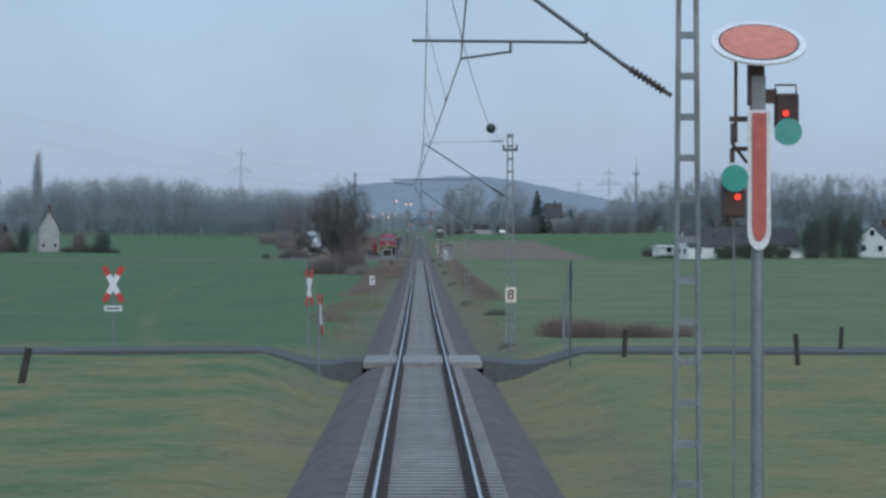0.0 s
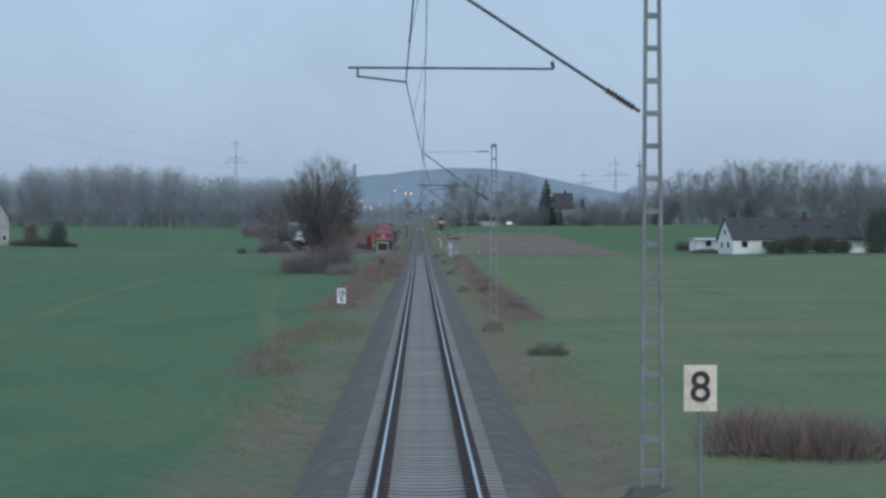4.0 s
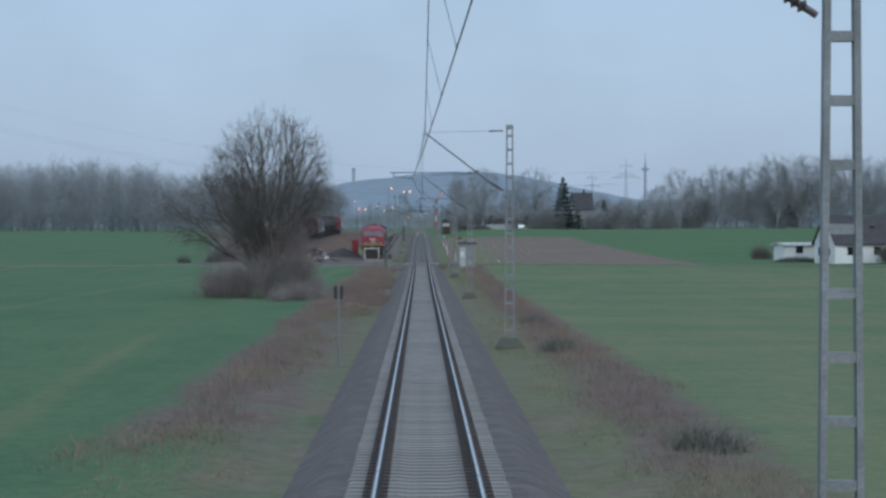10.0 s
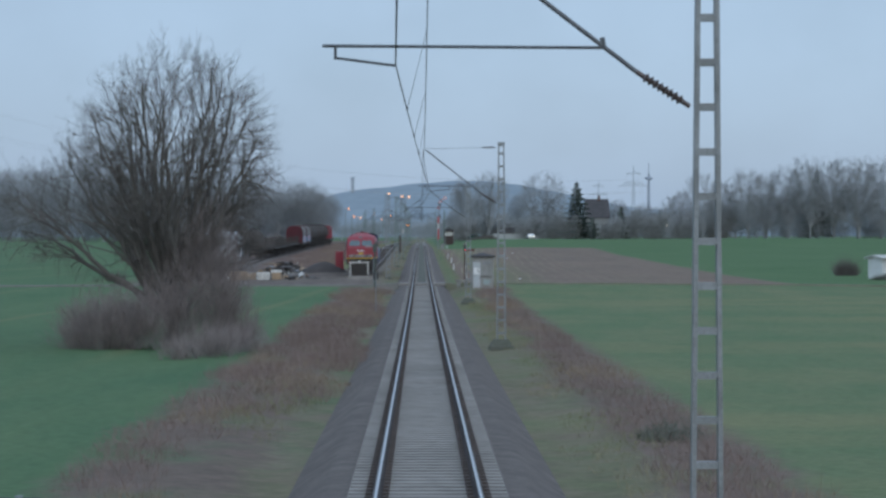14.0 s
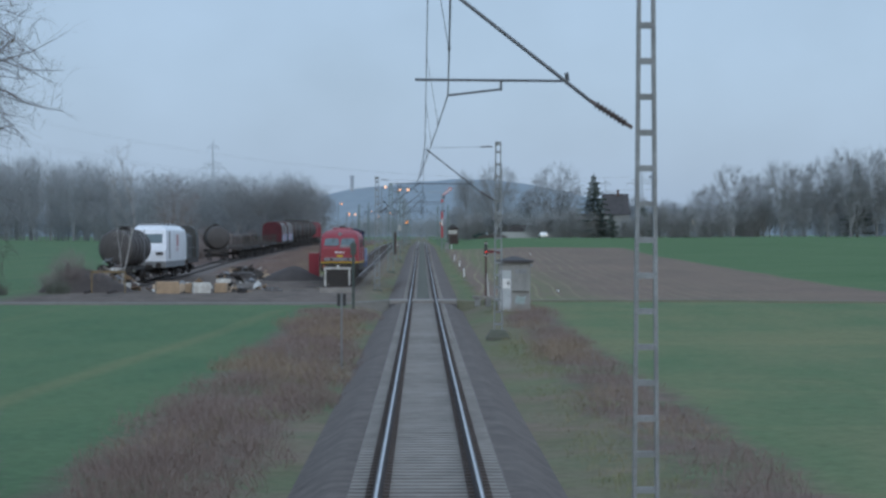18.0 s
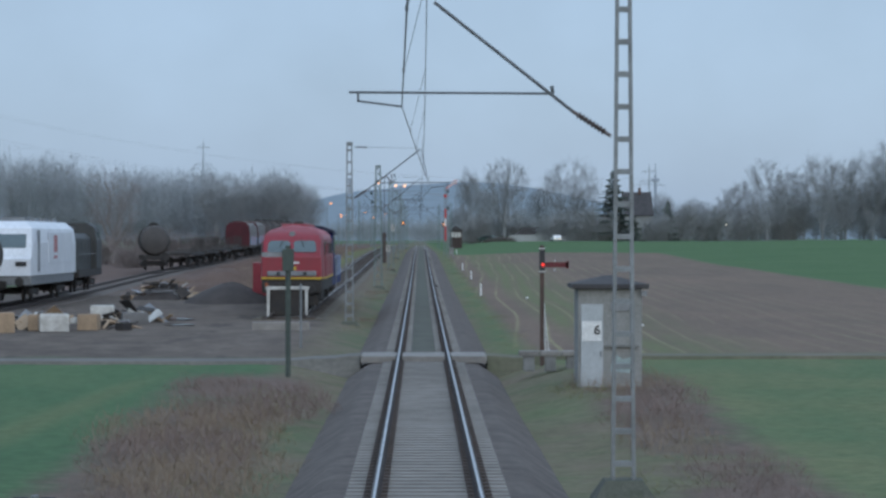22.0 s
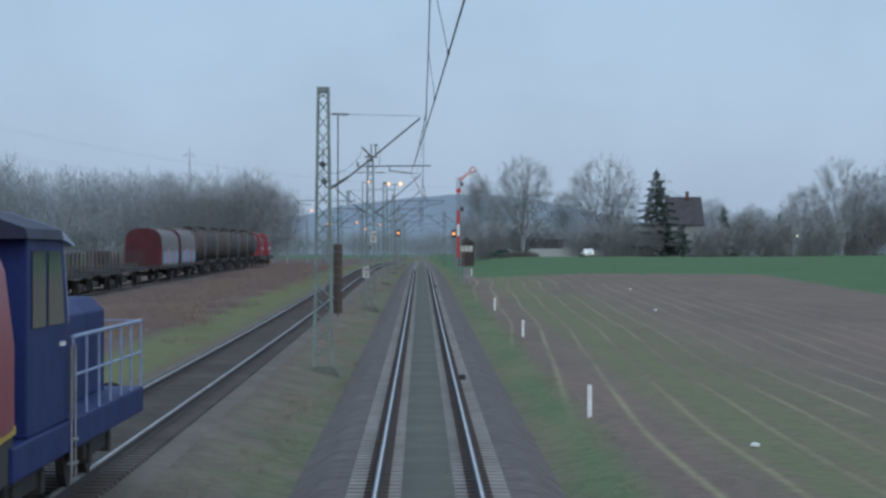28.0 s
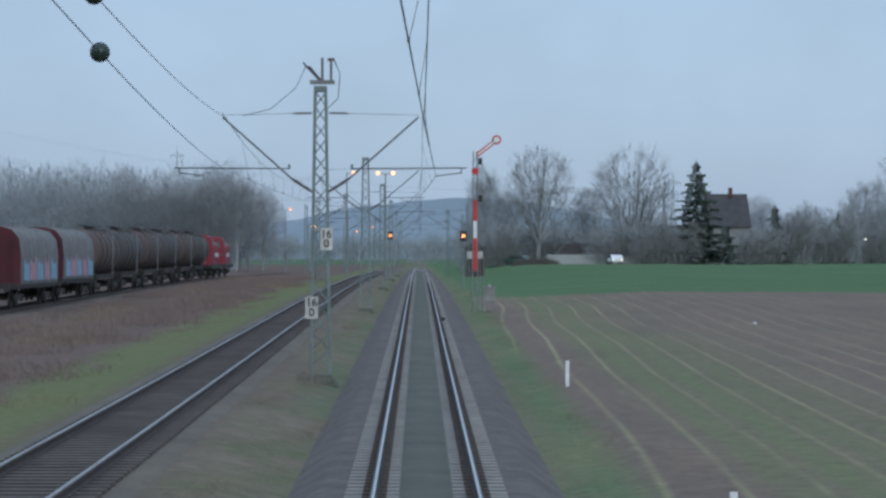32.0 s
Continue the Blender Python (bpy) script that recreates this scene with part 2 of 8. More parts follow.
def ground_z(x, y):
    yy = min(max(y, -28.0), 985.0)
    z = zr(yy) - 0.62
    if x > 5 and y > 640:  # the far field rises gently
        f, k = min(1.0, (y - 640) / 330.0), min(1.0, (x - 5) / 12.0)
        z += 1.40 * f * f * (3 - 2 * f) * k * k * (3 - 2 * k)
    if abs(x) > 9:
        k = min(1.0, (abs(x) - 9) / 60.0)
        z += k * (0.9 * noise.noise(Vector((x * 0.012, y * 0.006, 0.3))) + 0.25 * noise.noise(Vector((x * 0.05, y * 0.03, 4.0))))
    if y > 425:  # beyond the farm path the land lies nearly level with the rails
        f = min(1.0, (y - 425.0) / 35.0)
        f = f * f * (3 - 2 * f)
        if x < -2.3:
            z += 0.33 * f * min(1.0, -x - 2.3)
        elif x > 2.3:
            z += (0.22 + 0.28 * math.exp(-((y - 467.0) / 22.0) ** 2)) * f * min(1.0, x - 2.3) * (max(0.0, min(1.0, (46.0 - x) / 30.0)) if y < 560 else 1.0)
    if abs(x) > 2.4:  # the lane climbs to the crossing
        z += 0.85 * math.exp(-((y - 90.0) / 30.0) ** 2) * min(1.0, (abs(x) - 2.4) / 2.6) * math.exp(-(x / 60.0) ** 2)
    return z


# ---- ground: one sheet with meadow, crop, stubble field, yard and bank ----
gx = sorted(set([-4200, -2500, -1500, -900, -600, -420, -300, -230, -180] + [-150 + 10 * i for i in range(10)] + [-50 + 2.5 * i for i in range(14)]
                + [-15 + 1.0 * i for i in range(31)] + [17.5 + 2.5 * i for i in range(14)] + [60 + 10 * i for i in range(10)]
                + [180, 230, 300, 420, 600, 900, 1500, 2500, 4200]))
gy = sorted(set([-600, -300, -150] + [-100 + 5 * i for i in range(240)] + [1130, 1200, 1300, 1450, 1700, 2100, 2700, 3500, 4700]))
gv = []
for y in gy:
    for x in gx:
        gv.append((x, y, ground_z(x, y) + (0.05 * noise.noise(Vector((x * 0.6, y * 0.35, 9.0))) if abs(x) > 3.5 else -0.12)))
gn = len(gx)
gf = [(j * gn + i, j * gn + i + 1, (j + 1) * gn + i + 1, (j + 1) * gn + i) for j in range(len(gy) - 1) for i in range(gn - 1)]
g_me = bpy.data.meshes.new("ground")
g_me.from_pydata(gv, [], gf)
g_me.polygons.foreach_set("use_smooth", [True] * len(g_me.polygons))


def ground_material():
    m = bpy.data.materials.new("meadow_and_fields")
    m.use_nodes = True
    n, l = nt(m)
    b = n["Principled BSDF"]
    b.inputs["Roughness"].default_value, b.inputs["Specular IOR Level"].default_value = 0.95, 0.15
    geo = n.new("ShaderNodeNewGeometry")
    sep = n.new("ShaderNodeSeparateXYZ")
    l.new(geo.outputs["Position"], sep.inputs[0])

    def noi(scale, stretch=(1, 1, 1), detail=5, rot=0.0):
        mp = n.new("ShaderNodeMapping")
        mp.inputs["Scale"].default_value = stretch
        mp.inputs["Rotation"].default_value = (0, 0, rot)
        l.new(geo.outputs["Position"], mp.inputs[0])
        t = n.new("ShaderNodeTexNoise")
        t.inputs["Scale"].default_value, t.inputs["Detail"].default_value, t.inputs["Roughness"].default_value = scale, detail, 0.65
        l.new(mp.outputs[0], t.inputs["Vector"])
        return t.outputs[0]

    def rng(v, a, c, lo=0.0, hi=1.0):
        r = n.new("ShaderNodeMapRange")
        r.inputs[1].default_value, r.inputs[2].default_value, r.inputs[3].default_value, r.inputs[4].default_value = a, c, lo, hi
        l.new(v, r.inputs[0])
        return r.outputs[0]

    def mth(op, a, c=0.0, d=0.0):
        k = n.new("ShaderNodeMath")
        k.operation = op
        for i, v in enumerate((a, c, d)):
            if isinstance(v, (int, float)):
                k.inputs[i].default_value = v
            else:
                l.new(v, k.inputs[i])
        return k.outputs[0]

    def mix(fac, a, c):
        k = n.new("ShaderNodeMix")
        k.data_type = "RGBA"
        if isinstance(fac, (int, float)):
            k.inputs[0].default_value = fac
        else:
            l.new(fac, k.inputs[0])
        for i, v in ((6, a), (7, c)):
            if isinstance(v, tuple):
                k.inputs[i].default_value = (*v, 1)
            else:
                l.new(v, k.inputs[i])
        return k.outputs[2]

    X, Y = sep.outputs[0], sep.outputs[1]
    big = noi(0.02, (1, 0.4, 1))
    mid = noi(0.25, (1, 0.25, 1))
    fine = noi(3.0)
    wob = mth("MULTIPLY", mth("SUBTRACT", noi(0.09), 0.5), 6.0)
    wob_s = mth("MULTIPLY", mth("SUBTRACT", noi(0.7), 0.5), 2.2)
    # winter crop on one side, meadow on the other
    crop = mix(rng(mid, 0.35, 0.7), (0.067, 0.126, 0.060), (0.094, 0.147, 0.069))
    # bare tractor lines in the crop
    curve = mth("SUBTRACT", X, mth("MULTIPLY", mth("POWER", mth("MULTIPLY", mth("SUBTRACT", Y, 330.0), 0.01), 2.0), 2.6))
    tram = mth("ABSOLUTE", mth("SUBTRACT", mth("FRACT", mth("MULTIPLY", curve, 0.085)), 0.5))
    crop = mix(mth("MULTIPLY", rng(tram, 0.44, 0.485), rng(noi(0.035, (1, 0.5, 1)), 0.36, 0.55, 0.03, 0.35)), crop, (0.19, 0.175, 0.085))
    mead = mix(rng(mid, 0.3, 0.72), (0.084, 0.138, 0.065), (0.142, 0.162, 0.083))
    mead = mix(rng(noi(0.05, (0.5, 1.6, 1)), 0.44, 0.72, 0, 0.55), mead, (0.21, 0.19, 0.095))
    col = mix(rng(X, -2.0, 2.0), crop, mead)
    # stubble field beyond the farm path
    edge = mth("MAXIMUM", mth("ADD", mth("SUBTRACT", X, 32.0), mth("MULTIPLY", wob, 0.25)), mth("ADD", mth("SUBTRACT", Y, 751.0), mth("MULTIPLY", wob, 0.4)))
    soil = mix(rng(mid, 0.3, 0.7), (0.195, 0.140, 0.108), (0.140, 0.108, 0.086))
    rows = mth("SUBTRACT", X, mth("ADD", mth("MULTIPLY", Y, 0.020), mth("MULTIPLY", mth("SUBTRACT", noi(0.03, (1, 0.5, 1), 1), 0.5), 2.2)))
    rr = mth("ABSOLUTE", mth("SUBTRACT", mth("FRACT", mth("MULTIPLY", rows, 0.8)), 0.5))
    soil = mix(mth("MULTIPLY", rng(rr, 0.40, 0.49), mth("MULTIPLY", rng(noi(0.06, (2, 0.5, 1)), 0.36, 0.60, 0.05, 0.85), rng(X, 10.0, 24.0, 0.95, 0.25))), soil, (0.29, 0.275, 0.15))
    rr2 = mth("ABSOLUTE", mth("SUBTRACT", mth("FRACT", mth("ADD", mth("MULTIPLY", rows, 0.8), 0.45)), 0.5))
    near_l = mth("MULTIPLY", rng(X, 7.5, 12.5, 0.70, 0.05), rng(mth("ADD", X, mth("MULTIPLY", wob_s, 0.5)), 5.0, 6.2, 0.05, 1.0))
    soil = mix(mth("MULTIPLY", mth("MULTIPLY", rng(rr2, 0.05, 0.40, 0.45, 1.0), rng(noi(0.05, (1.6, 0.5, 1)), 0.30, 0.52)), near_l), soil, (0.135, 0.165, 0.07))
    m_soil = mth("MULTIPLY", mth("MULTIPLY", rng(Y, 469.0, 470.5), rng(edge, 0.8, -0.8)), rng(mth("ADD", X, mth("MULTIPLY", wob_s, 0.35)), 3.2, 3.9))
    col = mix(m_soil, col, soil)
    far_crop = mth("MULTIPLY", mth("MULTIPLY", rng(edge, -0.8, 0.8), rng(X, 3.2, 4.2)), rng(Y, 469.0, 470.5))
    col = mix(far_crop, col, mix(rng(noi(0.12, (0.5, 1.4, 1)), 0.35, 0.65), (0.064, 0.124, 0.050), (0.092, 0.148, 0.064)))
    # yard of dark cinders, and the dead-grass bank behind it
    yx = mth("ADD", X, mth("MULTIPLY", wob_s, 0.8))
    yard = mix(rng(mid, 0.35, 0.7), (0.140, 0.112, 0.092), (0.085, 0.069, 0.058))
    yard = mix(rng(noi(0.8, (1, 0.45, 1)), 0.46, 0.64, 0.0, 0.6), yard, (0.185, 0.152, 0.128))
    yard = mix(rng(noi(0.35, (1.5, 0.3, 1)), 0.56, 0.66, 0.0, 0.7), yard, (0.062, 0.052, 0.046))
    bank = mix(rng(mid, 0.35, 0.7), (0.150, 0.104, 0.086), (0.110, 0.080, 0.066))
    yard = mix(rng(mth("ADD", Y, mth("MULTIPLY", wob, 2.0)), 545.0, 575.0), yard, bank)
    m_yard = mth("MULTIPLY", mth("MULTIPLY", rng(mth("ADD", Y, wob_s), 468.5, 471.5), rng(yx, -2.6, -3.6)), rng(mth("ADD", yx, mth("MULTIPLY", mth("MAXIMUM", mth("SUBTRACT", Y, 540.0), 0.0), 0.075)), -27.0, -24.0))
    m_yard = mth("MULTIPLY", m_yard, rng(Y, 1500.0, 1400.0))
    col = mix(m_yard, col, yard)
    # strip of dry grass beside both tracks
    dry = mix(rng(noi(0.5), 0.35, 0.65), (0.185, 0.145, 0.11), (0.125, 0.125, 0.07))
    ax = mth("ADD", mth("ABSOLUTE", mth("ADD", X, mth("MULTIPLY", wob_s, 0.6))), mth("MULTIPLY", rng(Y, 462.0, 470.0, 0.0, 1.6), rng(X, -0.5, 0.5)))
    m_dry = mth("MULTIPLY", rng(ax, 4.7, 3.8), rng(noi(0.12), 0.3, 0.6, 0.3, 1.0))
    col = mix(m_dry, col, dry)
    ax2 = mth("ABSOLUTE", mth("ADD", mth("ADD", X, 9.2), mth("MULTIPLY", wob_s, 0.5)))
    col = mix(mth("MULTIPLY", rng(ax2, 2.0, 0.8), rng(Y, 548.0, 556.0, 0, 0.9)), col, (0.135, 0.150, 0.062))
    # reddish bramble banks on both sides of the line
    bx = mth("ADD", X, mth("MULTIPLY", wob_s, 0.7))
    red = mix(rng(noi(0.6), 0.35, 0.65), (0.165, 0.118, 0.100), (0.115, 0.090, 0.070))
    m_left = mth("MULTIPLY", mth("MULTIPLY", rng(bx, -7.0, -6.0), rng(bx, -2.9, -3.6)), mth("MULTIPLY", rng(Y, 222.0, 232.0), rng(Y, 462.0, 458.0)))
    m_right = mth("MULTIPLY", mth("MULTIPLY", rng(bx, 7.2, 6.2), rng(bx, 3.7, 4.4)), mth("MULTIPLY", rng(Y, 205.0, 222.0), rng(Y, 462.0, 458.0)))
    col = mix(mth("MULTIPLY", mth("ADD", m_left, m_right), rng(noi(0.16), 0.34, 0.5, 0.25, 0.95)), col, red)
    # grass corner of the level crossing
    col = mix(mth("MULTIPLY", rng(mth("ADD", Y, wob), 104.0, 92.0), rng(noi(0.3), 0.35, 0.6)), col, (0.20, 0.175, 0.085))
    sh = n.new("ShaderNodeMix")
    sh.data_type, sh.blend_type = "RGBA", "MULTIPLY"
    sh.inputs[0].default_value = 1.0
    l.new(col, sh.inputs[6])
    l.new(rng(fine, 0.3, 0.7, 0.78, 1.2), sh.inputs[7])
    l.new(sh.outputs[2], b.inputs["Base Color"])
    bp = n.new("ShaderNodeBump")
    bp.inputs["Strength"].default_value, bp.inputs["Distance"].default_value = 0.6, 0.08
    l.new(fine, bp.inputs["Height"])
    l.new(bp.outputs[0], b.inputs["Normal"])
    return m


g_me.materials.append(ground_material())
tagged(new("ground", g_me), "green meadow, winter crop, stubble field and dark yard", "ground", kind="structure")


# ---- permanent way ----
def strip(poly, ya, yb, step, x=0.0, dz=0.0):
    """A cross-section (x, z) drawn along the line, following its gradient."""
    ys = list(np.arange(ya, yb, step)) + [yb]
    return Geo().loft([[(u + x, float(y), w + zr(y) + dz) for u, w in poly] for y in ys])


RAIL = [(-0.070, -0.172), (0.070, -0.172), (0.070, -0.160), (0.012, -0.142), (0.010, -0.050), (0.034, -0.036), (-0.034, -0.036), (-0.010, -0.050), (-0.012, -0.142), (-0.070, -0.160)]
HEAD = [(-0.034, -0.036), (0.034, -0.036), (0.036, -0.008), (0.028, 0.0), (-0.028, 0.0), (-0.036, -0.008)]


def track(name, x, ya, yb, label, picked, bed_dz):
    tr = thing(name, Matrix.Identity(4), label, "railway track", kind="structure")
    bed = [(-1.5, -0.225), (-0.80, -0.215), (-0.5, -0.235), (0.5, -0.235), (0.80, -0.215), (1.5, -0.225), (1.65, -0.26), (2.45, -0.80), (2.45, -1.0), (-2.45, -1.0), (-2.45, -0.80), (-1.65, -0.26)]
    main = name == "main_track"
    part("ballast_bed", strip(bed, ya, yb, 6.0, x, bed_dz), ballast_m if main else old_bed, tr, "dark grey crushed-stone ballast", smooth=True)
    for sgn in (-1, 1):
        r = part("rail", strip(RAIL, ya, yb, 6.0, x + sgn * 0.7535), rail_rust, tr, "rusty brown rail foot and web")
        part("rail_head", strip(HEAD, ya, yb, 6.0, x + sgn * 0.7535), rail_edge if main else rail_dull, r, "dark worn rail head")
        if main:
            part("running_band", strip([(-0.019, -0.004), (0.019, -0.004), (0.017, 0.002), (-0.017, 0.002)], ya, yb, 6.0, x + sgn * 0.7465), rail_head, r, "polished steel running band")
    me = Geo().prism([(-1.2, -0.14), (1.2, -0.14), (1.2, -0.02), (1.16, 0.0), (0.45, 0.0), (0.3, -0.018), (-0.3, -0.018), (-0.45, 0.0), (-1.16, 0.0), (-1.2, -0.02)], -0.14, 0.14, "y").mesh("sleeper", concrete)
    rest = Geo()
    k, y = 0, ya + 0.4
    while y < yb:
        if picked[0] <= y < picked[1] and k < 300:
            o = new("sleeper", me)
            o.parent, o.location = tr, (x + random.uniform(-0.015, 0.015), y, zr(y) - 0.172)
            k += 1
        else:
            rest.box(x, y, zr(y) - 0.232, 2.4, 0.28, 0.12)
        y += 0.6
    clips = Geo()
    y = ya + 0.4
    while main and y < min(yb, 800.0):
        for sgn in (-1, 1):
            for o in (-0.125, 0.125):
                clips.box(x + sgn * 0.7535 + o, y, zr(y) - 0.145, 0.10, 0.17, 0.06)
        y += 0.6
    if clips.v:
        tagged(part("fastenings", clips, clip_m, tr, "dark rusty rail clips"), kind="stuff")
    if rest.v:
        tagged(part("sleepers", rest, concrete_far if main else old_wood, tr, "grey concrete sleepers" if main else "dark old wooden sleepers"), kind="stuff")
    return tr


clip_m = mat("rusty_rail_clips", (0.085, 0.066, 0.056), 0.85, 0.0, (0.055, 0.045, 0.04))
old_bed = mat("grassy_cinder_bed", (0.140, 0.118, 0.086), 0.95, 0.0, (0.092, 0.077, 0.058), 0.35, 9, 0.6)
old_wood = mat("old_sleeper_wood", (0.10, 0.085, 0.075), 0.9, 0.0, (0.065, 0.055, 0.05), 0.3, 3, 0.2)
rail_edge = mat("dark_rail_head_edge", (0.10, 0.095, 0.09), 0.55, 0.4, (0.07, 0.06, 0.055))
rail_dull = mat("dull_rail_head", (0.30, 0.29, 0.28), 0.4, 0.7, (0.2, 0.17, 0.15))
concrete_far = mat("sleeper_concrete_far", (0.275, 0.26, 0.24), 0.9, 0.0, (0.195, 0.185, 0.17), 0.12, 2.2, 0.1)
track("main_track", 0.0, 26.0, 1100.0, "single railway track with concrete sleepers in ballast", (60.0, 240.0), 0.0)
track("siding_track", -6.0, 506.0, 1000.0, "dull siding track beside the main line", (0.0, 0.0), -0.02)

# heaped ballast and weeds between the rails further on
hp = mat("weedy_ballast", (0.10, 0.105, 0.075), 0.95, 0.0, (0.07, 0.065, 0.055), 0.5, 12, 0.6)
tagged(solo("ballast_heap", strip([(-0.5, -0.24), (-0.38, -0.165), (0.0, -0.15), (0.38, -0.165), (0.5, -0.24)], 470.0, 1000.0, 6.0), hp, Matrix.Identity(4),
            "weedy heaped ballast between the rails", "ballast", kind="structure", smooth=True))

# ---- farm path over the line, with its slabs ----


def lane(name, ypos, x0, x1, width, label, wander, material):
    g, rings = Geo(), []
    for x in np.linspace(0.0, 1.0, 80) ** 1.6 * (x1 - x0) + x0:
        y = ypos + wander * noise.noise(Vector((x * 0.02, 0.0, 7.0)))
        ring = []
        for dy, dz in ((-width / 2 - 0.5, -0.75), (-width / 2, 0.0), (width / 2, 0.0), (width / 2 + 0.5, -0.75)):
            f = min(1.0, max(0.0, (abs(x) - 2.0) / 2.6))
            f = f * f * (3 - 2 * f)
            zz = (zr(y + dy) - 0.02) * (1 - f) + (ground_z(x, y + dy) + 0.10) * f
            ring.append((float(x), y + dy, zz + dz))
        rings.append(ring)
    g.loft(rings)
    return solo(name, g, material, Matrix.Identity(4), label, "road", kind="structure", smooth=True)


lane("road_1", 467.0, -1.9, -70.0, 1.9, "narrow pale farm path over the line", 1.0, mat("muddy_asphalt", (0.165, 0.155, 0.135), 0.9, 0.0, (0.12, 0.115, 0.10), 0.4, 7, 0.3))
lane("road_2", 467.0, 1.9, 90.0, 1.9, "narrow muddy farm path along the stubble", 1.0, mat("muddy_grass_path", (0.15, 0.135, 0.095), 0.95, 0.0, (0.10, 0.105, 0.065), 0.4, 5, 0.4))
wet_asph = mat("dark_wet_asphalt", (0.075, 0.075, 0.068), 0.8, 0.0, (0.06, 0.058, 0.055), 0.4, 9, 0.3)
lane("road_3", 88.0, -1.9, -80.0, 4.2, "wet asphalt lane at the level crossing", 1.0, wet_asph)
lane("road_4", 88.0, 1.9, 80.0, 4.2, "wet asphalt lane beyond the level crossing", 1.0, wet_asph)


def crossing(y, width):
    cr = thing("crossing_deck", pose(0, y, zr(y)), "concrete slabs of a level crossing between the rails", "crossing", kind="structure")
    n = int(width / 1.2)
    for i in range(n):
        yy = -width / 2 + (i + 0.5) * width / n
        for x, w in ((0.0, 1.28), (-1.35, 1.05), (1.35, 1.05)):
            part("slab", Geo().box(x, yy, -0.115, w, width / n - 0.03, 0.2), concrete, cr, bevel=0.012)
    return cr


crossing(88.0, 4.8)
crossing(467.0, 3.0)


